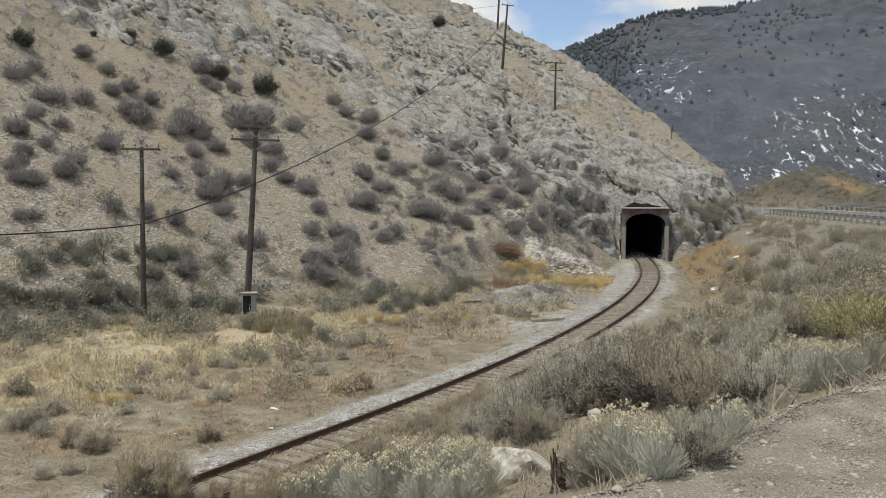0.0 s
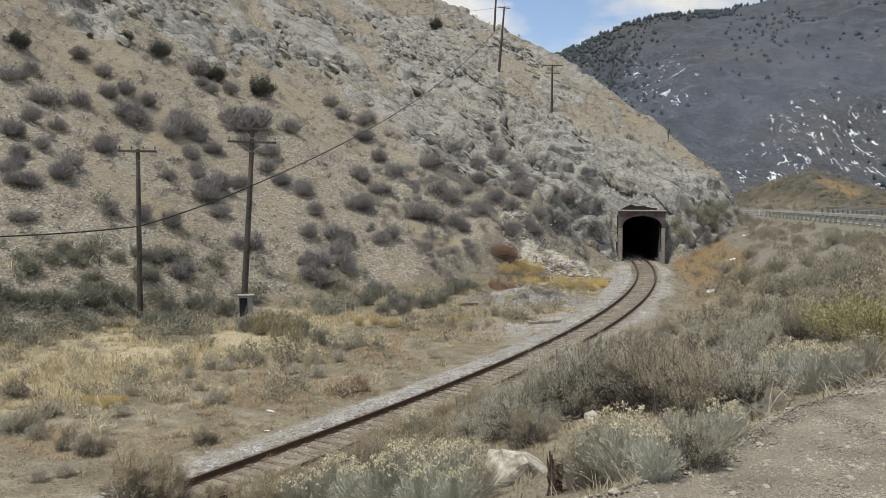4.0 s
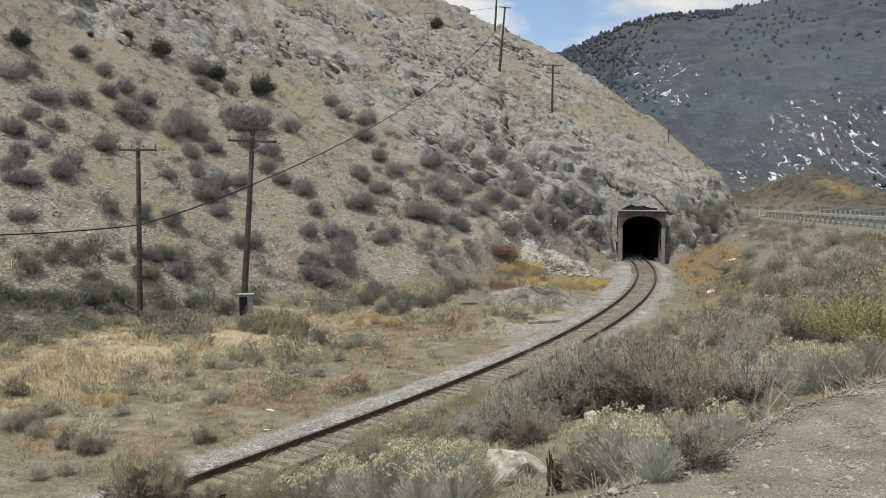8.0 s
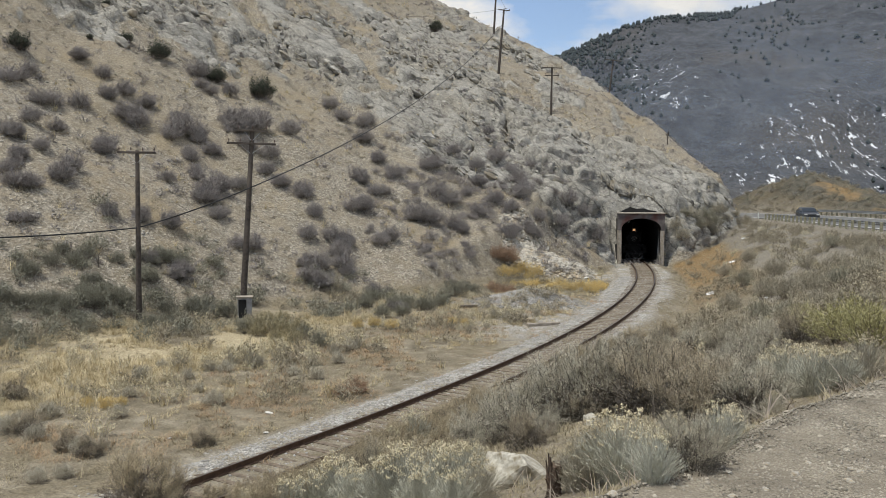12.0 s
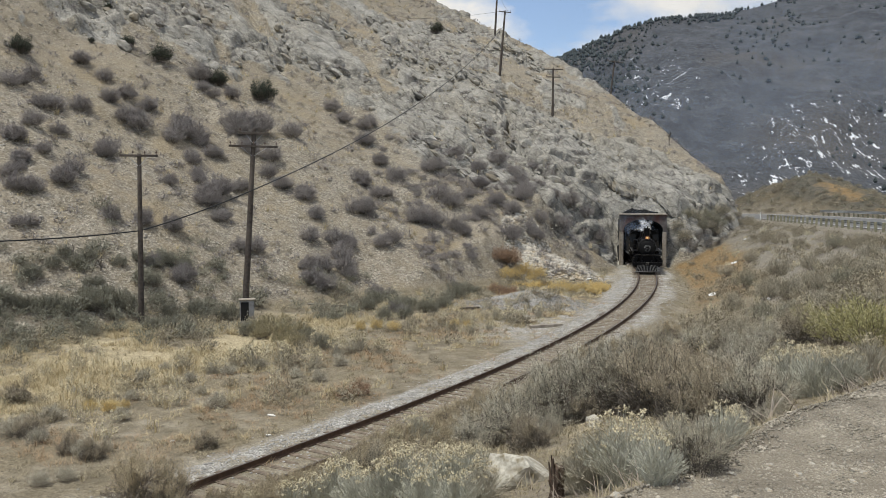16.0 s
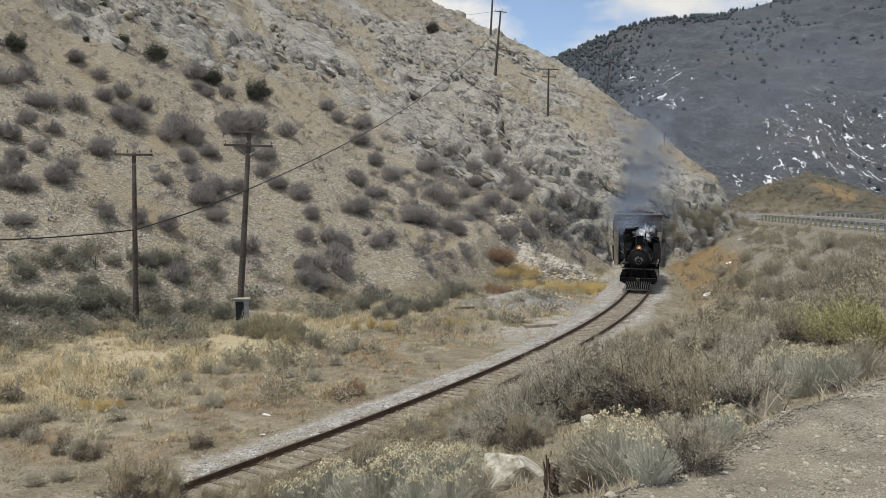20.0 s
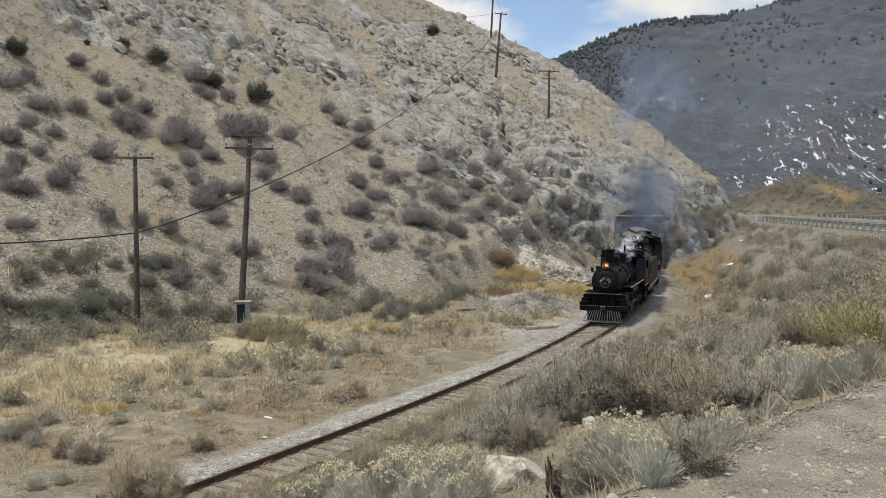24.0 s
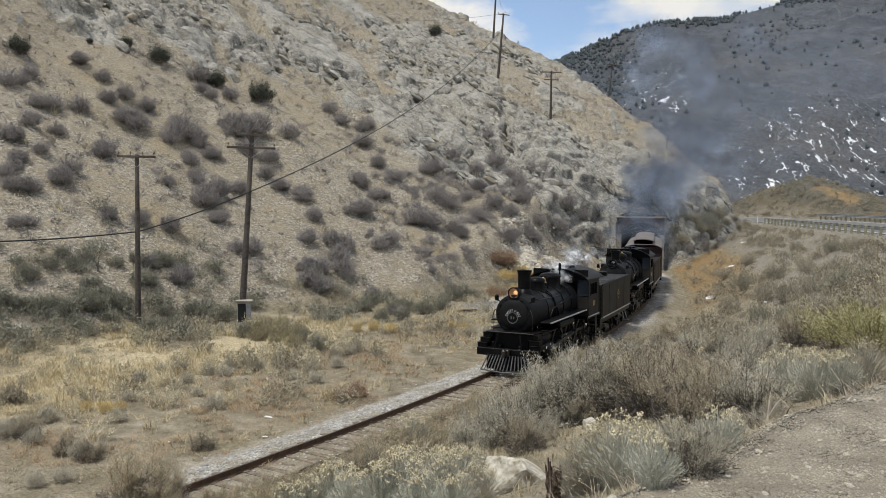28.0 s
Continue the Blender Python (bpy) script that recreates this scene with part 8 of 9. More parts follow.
def strew():
    """Ballast, heaps, scree and roadside gravel too small to pick apart."""
    g = np.random.default_rng(77)
    # ballast on both shoulders and between the ties
    spots = []
    for k in range(12000):
        s, side = g.uniform(0, 62), g.normal(0, 1.25)
        if g.uniform() < 0.35:
            side = -abs(g.normal(1.85, 0.35))
        if abs(abs(side) - 0.753) < 0.12 or (abs(side) < 0.75 and g.uniform() < 0.65):
            continue
        px, py, _ = along(s, side)
        spots.append((px, py))
    ob = scatter("ballast_stones", CHIPS, [GREY_STONE, GREY_STONE], spots, "grey and white crushed ballast stones", "ballast", 78, (0.022, 0.06), sink=-0.002)
    heap = [(8.0 - 0.35 * v + u, 75.5 + v) for u, v in g.normal(0, 1, (4400, 2)) * (3.0, 2.0)]
    heap = [q for q in heap if math.hypot((q[0] - 8.0 + 0.35 * (q[1] - 75.5)) / 6.2, (q[1] - 75.5) / 4.1) < 1 and from_track(*q)[1] < -3.8 and q[0] > 5.6]
    scatter("rubble_heap", CHIPS, [PALE_STONE, PALE_STONE], heap, "heap of broken pale rock beside the track", "rock heap", 79, (0.09, 0.25), sink=-0.002)
    grav = [(5.7 + u, 57.0 + v) for u, v in g.normal(0, 1, (6500, 2)) * (1.75, 1.1)]
    scatter("gravel_heap", CHIPS, [GREY_STONE, GREY_STONE], grav, "low heap of grey crushed gravel", "gravel heap", 80, (0.04, 0.09), sink=-0.002)
    seen = lambda x, y: (x < 0.56 * y + 0.4) & (y < 9)
    pad = spots_where(62000, (0, 6), (3.4, 9.2), lambda x, y, z, s, lat, n: 0.95 * z["gravel"] * seen(x, y), 81)
    scatter("roadside_gravel", GRIT, [PALE_GRIT, PALE_GRIT], pad, "loose tan gravel on the pull-out", "gravel", 81, (0.004, 0.017), (0.6, 1.0), sink=0.0, skew=2.0)
    scree = spots_where(52000, (-45, 40), (45, 120), lambda x, y, z, s, lat, n: 0.5 * (1 - z["flat"]) * (1 - 0.6 * z["rock"]) * rise(n, -0.3, 0.4), 82)
    scatter("scree_stones", CHIPS, [TAN_STONE, PALE_STONE], scree, "loose pale stones on the scree slope", "scree", 82, (0.035, 0.17), sink=0.01, skew=2.4)
    broken = spots_where(4000, (-40, 42), (60, 150), lambda x, y, z, s, lat, n: 0.75 * rise(z["rock"], 0.3, 0.8) * rise(n, -0.1, 0.5) * (np.abs(lat) > 3), 84)
    scatter("broken_rock", CHIPS, [CLIFF_STONE, CLIFF_STONE], broken, "angular broken rock on the grey ribs", "rock", 84, (0.08, 0.24), (0.5, 1.1), sink=0.03)
    lumps = spots_where(19000, (-48, 36), (74, 150), lambda x, y, z, s, lat, n: 0.5 * rise(z["rock"], 0.35, 0.8) * rise(n, -0.5, 0.4) * (np.abs(lat - 0.3) > 4.2) * (1 - 0.75 * rise(x, 4, 9) * (1 - rise(y, 101, 106))), 86)
    bedded("rock_outcrop", lumps, "knobbly blocks of grey bedrock standing out of the slope", 86, (0.13, 0.75))
    flat = spots_where(9000, (-30, 20), (17, 70), lambda x, y, z, s, lat, n: 0.5 * z["flat"] * rise(n, 0.0, 0.5) * (lat < 0), 83)
    scatter("flat_stones", CHIPS, [PALE_STONE, PALE_STONE], flat, "scattered pale stones on the sandy flat", "stones", 83, (0.02, 0.06), sink=-0.002)


strew()


def build_stones():
    rng = random.Random(12)
    # loose stones on the pull-out
    models = [stone_mesh("stone", 500 + k, PALE_GRIT if k % 3 == 0 else PALE_STONE, 11, 2, 0.2, (1.2, 0.95, 0.55)) for k in range(8)]
    n = 0
    while n < 170:
        x, y = rng.uniform(-0.6, 8), rng.uniform(2.6, 10)
        z, zones = land(np.array([x]), np.array([y]))
        if zones["gravel"][0] < 0.35 or abs(x) > 0.6 * y + 0.5:
            continue
        size = 0.011 + 0.03 * rng.random() ** 3.2
        ob = part("stone", rng.choice(models), None, ground)
        ob.matrix_basis = pose(x, y, float(z[0]) + size * 0.05, rng.uniform(-20, 20), rng.uniform(-20, 20), rng.uniform(0, 360)) @ Matrix.Scale(size, 4)
        n += 1
    # the larger pale ones that lie in view
    for x, y, size in LARGE_STONES:
        t = thing("stone", pose(x, y, height(x, y) + size * 0.08, 8, -5, rng.uniform(0, 360)), "pale angular stone lying on the gravel", "stone", "stones on the gravel")
        ob = part("rock_body", rng.choice(models), None, t)
        ob.matrix_basis = Matrix.Scale(size, 4)
    # boulder in the brush
    big = [stone_mesh("boulder", 600 + k, BOULDER_STONE, 16, 4, 0.16, (1, 1, 0.85)) for k in range(5)]
    for x, y, size, label in BOULDERS:
        t = thing("boulder", pose(x, y, height(x, y) + size * 0.25, rng.uniform(-15, 15), rng.uniform(-15, 15), rng.uniform(0, 360)), label, "boulder")
        ob = part("rock_body", rng.choice(big), None, t)
        ob.matrix_basis = Matrix.Scale(size, 4)



def overhang():
    """The broken lip of bedrock that juts out above the tunnel mouth, cast in one slab with a ragged edge."""
    rng = random.Random(31)
    line = [Vector(p) for p in LEDGE]
    bm, rows = bmesh.new(), []
    for a, b in zip(line, line[1:]):
        for k in range(5):
            p = a.lerp(b, k / 5) + Vector((rng.uniform(-0.1, 0.1), rng.uniform(-0.18, 0.18), rng.uniform(-0.14, 0.14)))
            rows.append([bm.verts.new(p + Vector((rng.uniform(-0.08, 0.08), y + rng.uniform(-0.15, 0.15), z + rng.uniform(-0.12, 0.12)))) for y, z in ((2.6, 2.3), (1.5, 1.55), (0.55, 0.95), (-0.05, 0.5), (0.0, 0.1), (0.5, -0.05), (1.8, -0.1))])
    for p, q in zip(rows, rows[1:]):
        for i in range(7):
            j = (i + 1) % 7
            bm.faces.new((p[i], p[j], q[j], q[i]))
    bm.faces.new(rows[0])
    bm.faces.new(rows[-1][::-1])
    t = thing("rock_ledge", None, "ragged grey rock ledge jutting out above the tunnel mouth", "rock")
    part("rock_body", bm, CLIFF_STONE, t)


LEDGE = [(18.06, 94.17, 8.72), (18.88, 93.2, 7.72), (19.84, 92.39, 6.98), (21.08, 91.91, 6.74), (22.5, 91.68, 6.5), (23.67, 90.96, 5.9), (25.19, 90.21, 4.23), (26.43, 90.25, 3.5)]
LARGE_STONES = [(2.32, 6.44, 0.03), (2.68, 5.85, 0.027), (2.7, 5.5, 0.026), (2.19, 5.09, 0.044), (1.91, 4.84, 0.026), (2.51, 7.32, 0.039), (2.21, 4.84, 0.016), (1.39, 4.89, 0.023), (1.23, 4.94, 0.02), (3.8, 12.13, 0.04), (2.46, 6.05, 0.02), (5.98, 14.34, 0.086), (1.7, 4.74, 0.019), (2.62, 5.2, 0.017), (2.36, 5.3, 0.025), (1.63, 5.04, 0.017)]
BOULDERS = [(1.19, 13.32, 0.58, "pale lichen-spotted boulder in the brush on the bank"), (3.42, 18.64, 0.25, "pale weathered boulder beside the brush")]
build_stones()
overhang()


# ---- timber, stump, litter, dead trees ----
def log(x, y, length, r, turn, name, label, material, square=False, lift=0.0):
    t = thing(name, pose(x, y, height(x, y) + r * 0.7 + lift, 0, random.Random(int(x * 7)).uniform(-3, 3), turn), label, "timber", "old timbers")
    bm = bmesh.new()
    if square:
        box(bm, (0, 0, 0), (length, 2 * r, 1.6 * r), 0.02)
    else:
        pts = [(length * (u - 0.5), 0.04 * math.sin(5 * u), 0.03 * math.sin(7 * u + 1)) for u in np.linspace(0, 1, 7)]
        tube(bm, pts, r, 8)
    part("wood", bm, material, t)


log(5.91, 47.26, 1.95, 0.12, 18, "timber_baulk", "pale weathered timber baulk beside the track", PALE_WOOD, True)
log(4.99, 49.21, 1.31, 0.1, 5, "timber_baulk", "grey old railway tie half sunk in the ballast", TIE_WOOD, True)
log(13.42, 70.05, 1.87, 0.09, 35, "timber_baulk", "dark burnt timber by the straw patch", POLE_WOOD, True)
log(1.87, 54.53, 1.31, 0.1, 15, "timber_baulk", "dark old tie lying on the flat", POLE_WOOD, True)
log(-6.86, 55.59, 2.59, 0.09, 20, "fallen_branch", "dead grey branch at the foot of the slope", DARK_STEM, False)
log(-5.29, 54.78, 2.19, 0.07, -15, "fallen_branch", "dark dead branch at the foot of the slope", DARK_STEM, False)
log(-8.04, 55.99, 1.87, 0.06, 40, "fallen_branch", "tangled dead branch at the foot of the slope", PALE_WOOD, False)
log(2.32, 7.65, 0.31, 0.03, 25, "fallen_branch", "bleached driftwood-like branch on the gravel edge", PALE_WOOD, False)
log(2.9, 11.18, 0.22, 0.02, -60, "fallen_branch", "bleached forked twig on the gravel edge", PALE_WOOD, False)


def dead_tree(x, y, tall, spread, seed, name, label, material, n=9, r=0.06):
    rng = random.Random(seed)
    t = thing(name, pose(x, y, height(x, y) - 0.1), label, "dead tree")
    tips = [(Vector((0, 0, 0)), Vector((0, 0, 1)), tall * 0.4, r)]
    bm = bmesh.new()
    twigs = bmesh.new()
    for level in range(3):
        nxt = []
        for p, d, ln, rr in tips:
            bend = p + d * ln * 0.5 + Vector((rng.gauss(0, 0.05), rng.gauss(0, 0.05), 0)) * ln
            q = p + d * ln
            rod(bm if level < 2 else twigs, p, bend, rr, rr * 0.8, 6, False)
            rod(bm if level < 2 else twigs, bend, q, rr * 0.8, rr * 0.6, 6, False)
            for k in range(n // (2 if level else 1) + 1):
                e = (d + Vector((rng.gauss(0, spread), rng.gauss(0, spread), rng.uniform(-0.1, 0.7)))).normalized()
                nxt.append((p.lerp(q, rng.uniform(0.45, 1.0)), e, ln * rng.uniform(0.45, 0.75), rr * 0.45))
        tips = nxt
    part("trunk", bm, material, t)
    part("twig_crown", twigs, material, t)


dead_tree(-19.49, 48.48, 1.5, 0.7, 3, "dead_shrub", "leafless dark snag at the foot of the slope", DARK_STEM, 5, 0.045)
dead_tree(29.59, 110.31, 2.6, 0.28, 5, "burnt_tree", "burnt leafless tree on the crest of the spur", POLE_WOOD, 8, 0.06)
dead_tree(3.38, 23.04, 1.6, 0.6, 7, "dead_shrub", "dark twisted sagebrush skeleton on the bank", DARK_STEM, 6, 0.05)


def stump(x, y):
    t = thing("broken_stump", pose(x, y, height(x, y) - 0.05, 4, 6, 0) @ Matrix.Scale(1.45, 4), "splintered rust-brown stump in the brush", "stump")
    rng = random.Random(3)
    wood = mat("red_brown_bark", (0.045, 0.032, 0.024), (0.15, 0.105, 0.078), 14, 0.95, 0.9)
    bm = bmesh.new()
    lathe(bm, [(0.1, -0.1), (0.065, 0.05), (0.055, 0.15), (0.06, 0.25), (0.045, 0.33)], (0, 0, 0), "Z", 14)
    for v in bm.verts:
        v.co += Vector((rng.uniform(-0.02, 0.02), rng.uniform(-0.02, 0.02), rng.uniform(-0.03, 0.03)))
    part("base", bm, wood, t)
    for k in range(16):
        a = k * 0.7
        bm = bmesh.new()
        rod(bm, (0.05 * math.cos(a), 0.05 * math.sin(a), 0.15), (0.07 * math.cos(a) + rng.uniform(-0.06, 0.06), 0.07 * math.sin(a) + rng.uniform(-0.05, 0.05), rng.uniform(0.1, 0.44)), 0.018, 0.006, 5)
        part("splinter", bm, wood, t)


stump(1.48, 10.81)


def scraps():
    models = [stone_mesh("scrap", 700 + k, BONE, 5, 2, 0.2, (1.5, 0.6, 0.4)) for k in range(2)]
    drifts = [stone_mesh("drift", 710 + k, SNOW, 3, 3, 0.5, (1.2, 0.7, 0.09)) for k in range(3)]
    for i, (x, y, size) in enumerate(SCRAPS):
        t = thing("white_stone", pose(x, y, height(x, y) + size * 0.3, 0, 10, 40 * i), "bleached white stone on the sandy flat", "stone", "white stones")
        ob = part("rock_body", models[i % 2], None, t)
        ob.matrix_basis = Matrix.Scale(size, 4)
    for i, (x, y, size) in enumerate(DRIFTS):
        t = thing("snow_patch", pose(x, y, height(x, y) + 0.04, 0, -14, 25 * i), "small melting snow patch on the dirt bank", "snow", "snow patches")
        ob = part("snow_crust", drifts[i % 3], None, t)
        ob.matrix_basis = Matrix.Scale(0.65 * size, 4)


SNOW = mat("old_snow", (0.62, 0.63, 0.65), (0.78, 0.79, 0.8), 3, 0.8, 0.3)
DRIFTS = [(31.89, 87.51, 0.758), (26.54, 76.17, 0.559), (19.69, 61.06, 0.611), (19.13, 49.11, 0.229), (16.53, 42.74, 0.228)]
SCRAPS = [(-5.72, 28.26, 0.11), (-5.35, 25.95, 0.087), (-8.2, 25.5, 0.085), (-5.52, 36.53, 0.073), (-2.55, 40.29, 0.081), (12.6, 72.08, 0.192)]
scraps()


# ---- woods on the mountain ----
def far_woods():
    g = np.random.default_rng(5)
    x, y = g.uniform(20, 420, 30000), g.uniform(350, 652, 30000)
    z = mountain_height(x, y)
    a, up = x / y, z / y
    clump = layers(x / 40, y / 40, 3, 161)
    chance = 0.012 * rise(clump, 0.1, 0.7) + 1.0 * rise(y, 628, 648) * rise(clump, -1.0, 0.0) + 0.55 * np.exp(-((a - 0.17) / 0.05) ** 2) * rise(up, 0.1, 0.15) + 0.14 * rise(a, 0.3, 0.42) * rise(up, 0.16, 0.2) * rise(clump, -0.1, 0.5)
    ok = g.uniform(0, 1, len(x)) < chance
    vs, fs, base = [], [], 0
    for px, py, pz in zip(x[ok], y[ok], z[ok]):
        h = g.uniform(1.2, 3.4)
        w = h * g.uniform(0.3, 0.55)
        rings = []
        for f, r in ((0.02, 0.5), (0.28, 1.0), (0.62, 0.7), (1.0, 0.06)):
            k = np.arange(7) * 0.8976 + g.uniform(0, 1)
            rr = w * r * g.uniform(0.7, 1.25, 7)
            rings.append(np.stack([px + rr * np.cos(k), py + rr * np.sin(k), pz + f * h + g.uniform(-0.06, 0.06, 7) * h], 1))
        v = np.concatenate(rings)
        vs.append(v)
        for i in range(3):
            for k in range(7):
                p, q = base + 7 * i + k, base + 7 * i + (k + 1) % 7
                fs += [(p, q, q + 7), (p, q + 7, p + 7)]
        base += len(v)
    # bluer than the near juniper leaf: distance haze put into the colour
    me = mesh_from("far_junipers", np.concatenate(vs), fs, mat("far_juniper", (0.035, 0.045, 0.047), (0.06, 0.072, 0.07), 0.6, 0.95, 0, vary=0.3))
    tagged(new("far_junipers", me), "dark junipers dotted over the far mountainside", "trees", kind="stuff")


far_woods()


# ---- a car on the road ----
CAR_PAINT = mat("dark_grey_car_paint", (0.03, 0.032, 0.036), (0.04, 0.042, 0.046), 2, 0.25, 0)
TYRE = mat("tyre_rubber", (0.015, 0.015, 0.015), (0.025, 0.025, 0.025), 4, 0.85, 0.1)
CAR_LAMP = mat("clear_lamp", (0.5, 0.5, 0.48), (0.6, 0.6, 0.58), 3, 0.15, 0, 0.3)


def build_car():
    """A dark people carrier; local y ahead, the ground at z = 0."""
    t = thing("car", None, "dark grey hatchback driving along the road", "car")
    prof = [(2.2, 0.32), (2.25, 0.62), (2.1, 0.82), (1.15, 0.98), (0.25, 1.43), (-0.35, 1.5), (-1.15, 1.46), (-2.0, 1.08), (-2.2, 0.95), (-2.25, 0.7), (-2.2, 0.32)]
    bm = bmesh.new()
    rows = []
    for u, k in ((-0.92, 0.93), (-0.88, 1.0), (0.88, 1.0), (0.92, 0.93)):
        rows.append([bm.verts.new((u * (1.0 if z < 1.1 else 0.8), y * k, 0.35 + (z - 0.35) * (0.97 if k < 1 else 1))) for y, z in prof])
    for a, b in zip(rows, rows[1:]):
        for i in range(len(prof)):
            j = (i + 1) % len(prof)
            bm.faces.new((a[i], a[j], b[j], b[i]))
    bm.faces.new(rows[0])
    bm.faces.new(rows[-1][::-1])
    body = part("body", bm, CAR_PAINT, t, "", True)
    bm = bmesh.new()
    vs = [bm.verts.new(p) for p in ((-0.78, 1.09, 1.015), (0.78, 1.09, 1.015), (0.66, 0.3, 1.41), (-0.66, 0.3, 1.41))]
    bm.faces.new(vs)
    for f in bmesh.ops.extrude_face_region(bm, geom=bm.faces[:])["geom"]:
        if isinstance(f, bmesh.types.BMVert):
            f.co += Vector((0, 0.03, 0.03))
    part("windscreen", bm, GLASS, body)
    for sx in (-1, 1):
        for y0, y1 in ((0.62, -0.1), (-0.16, -0.9), (-0.96, -1.4)):
            bm = bmesh.new()
            box(bm, (sx * 0.79, (y0 + y1) / 2, 1.2), (0.06, y0 - y1, 0.28), 0.02)
            part("side_window", bm, GLASS, body)
        bm = bmesh.new()
        box(bm, (sx * 0.68, 2.16, 0.7), (0.36, 0.16, 0.14), 0.03)
        part("headlight", bm, CAR_LAMP, t)
        bm = bmesh.new()
        box(bm, (sx * 0.98, 0.75, 1.02), (0.2, 0.1, 0.13), 0.03)
        part("mirror", bm, CAR_PAINT, t)
    bm = bmesh.new()
    box(bm, (0, 2.23, 0.64), (0.8, 0.06, 0.14), 0.02)
    part("grille", bm, TYRE, t)
    bm = bmesh.new()
    box(bm, (0, 2.22, 0.4), (1.7, 0.16, 0.18), 0.05)
    part("bumper", bm, CAR_PAINT, t)
    wheels = []
    for sx in (-1, 1):
        for y in (1.4, -1.35):
            w = new("wheel")
            w.parent = t
            w.matrix_basis = pose(sx * 0.82, y, 0.33)
            bm = bmesh.new()
            lathe(bm, [(0.2, -0.1), (0.31, -0.11), (0.33, -0.06), (0.33, 0.06), (0.31, 0.11), (0.2, 0.1)], (0, 0, 0), "X", 22)
            part("tyre", bm, TYRE, w)
            bm = bmesh.new()
            lathe(bm, [(0.06, -0.115), (0.19, -0.112), (0.19, 0.112), (0.06, 0.115)], (0, 0, 0), "X", 12)
            part("rim", bm, STEEL, w)
            wheels.append((w, sx, y))
    return t, wheels


car, car_wheels = build_car()


# ---- smoke, steam and painted distance haze, in thin curved wisps ----
def wisp_material(name, colour, density, scale):
    m = bpy.data.materials.new(name)
    m.use_nodes = True
    n, l = m.node_tree.nodes, m.node_tree.links
    b = n["Principled BSDF"]
    b.inputs["Base Color"].default_value = rgb(colour)
    b.inputs["Roughness"].default_value = 1.0
    b.inputs["Specular IOR Level"].default_value = 0.0
    at = n.new("ShaderNodeAttribute")
    at.attribute_name = "thick"
    co = n.new("ShaderNodeTexCoord")
    oi = n.new("ShaderNodeObjectInfo")
    ad = n.new("ShaderNodeVectorMath")
    sc = n.new("ShaderNodeVectorMath")
    sc.operation = "SCALE"
    sc.inputs[0].default_value = (17, 9, 5)
    l.new(oi.outputs["Random"], sc.inputs["Scale"])
    l.new(co.outputs["Object"], ad.inputs[0])
    l.new(sc.outputs["Vector"], ad.inputs[1])
    t = n.new("ShaderNodeTexNoise")
    t.inputs["Scale"].default_value, t.inputs["Detail"].default_value = scale, 4
    l.new(ad.outputs["Vector"], t.inputs["Vector"])
    r = n.new("ShaderNodeMapRange")
    r.inputs["From Min"].default_value, r.inputs["From Max"].default_value = 0.32, 0.68
    r.inputs["To Max"].default_value = density
    l.new(t.outputs["Fac"], r.inputs["Value"])
    mu = n.new("ShaderNodeMath")
    mu.operation = "MULTIPLY"
    l.new(at.outputs["Fac"], mu.inputs[0])
    l.new(r.outputs["Result"], mu.inputs[1])
    l.new(mu.outputs["Value"], b.inputs["Alpha"])
    return m


DARK_SMOKE = wisp_material("coal_smoke", (0.2, 0.235, 0.3), 0.3, 0.45)
THIN_SMOKE = wisp_material("thin_smoke", (0.3, 0.35, 0.45), 0.4, 0.4)
STEAM = wisp_material("white_steam", (0.85, 0.86, 0.88), 0.8, 1.6)
# tint for sheets that imitate haze in the air over the mountain
HAZE = wisp_material("distance_haze_tint", (0.3, 0.36, 0.46), 0.17, 0.35)


def wisp_mesh(name, seed, material, sheets=1, spread=0.0):
    """A puff: a few bowl-shaped sheets, thinning to nothing at their rims."""
    g = np.random.default_rng(seed)
    verts, faces, thick = [], [], []
    for k in range(sheets):
        c = g.normal(0, spread, 3) * (1, 0.8, 1)
        size = g.uniform(0.75, 1.15)
        tilt = Euler((g.uniform(-0.5, 0.5) + math.pi / 2, 0, g.uniform(-0.7, 0.7))).to_matrix()
        base = len(verts)
        nr, na = 7, 18
        for i in range(nr + 1):
            r = i / nr
            for j in range(na):
                a = 2 * math.pi * j / na
                rim = 1 + 0.22 * math.sin(3 * a + seed + k) + 0.12 * math.sin(5 * a + 2 * k)
                p = Vector((r * rim * math.cos(a), r * rim * math.sin(a) * 0.9, 0.35 * r * r + 0.08 * math.sin(4 * a + k) * r))
                p = tilt @ (p * size)
                verts.append((p.x + c[0], p.y + c[1], p.z + c[2]))
                thick.append((1 - r * r) ** 1.6)
        for i in range(nr):
            for j in range(na):
                q = (j + 1) % na
                faces.append((base + i * na + j, base + i * na + q, base + (i + 1) * na + q, base + (i + 1) * na + j))
    me = mesh_from(name, verts, faces, material, True)
    at = me.attributes.new("thick", "FLOAT", "POINT")
    at.data.foreach_set("value", np.array(thick, dtype=np.float32))
    return me


DARK_PUFFS = [wisp_mesh("wisp", 800 + k, DARK_SMOKE) for k in range(6)]
THIN_PUFFS = [wisp_mesh("wisp", 820 + k, THIN_SMOKE) for k in range(6)]
STEAM_PUFFS = [wisp_mesh("wisp", 840 + k, STEAM) for k in range(5)]
PUFFS, STEAMS = [], []


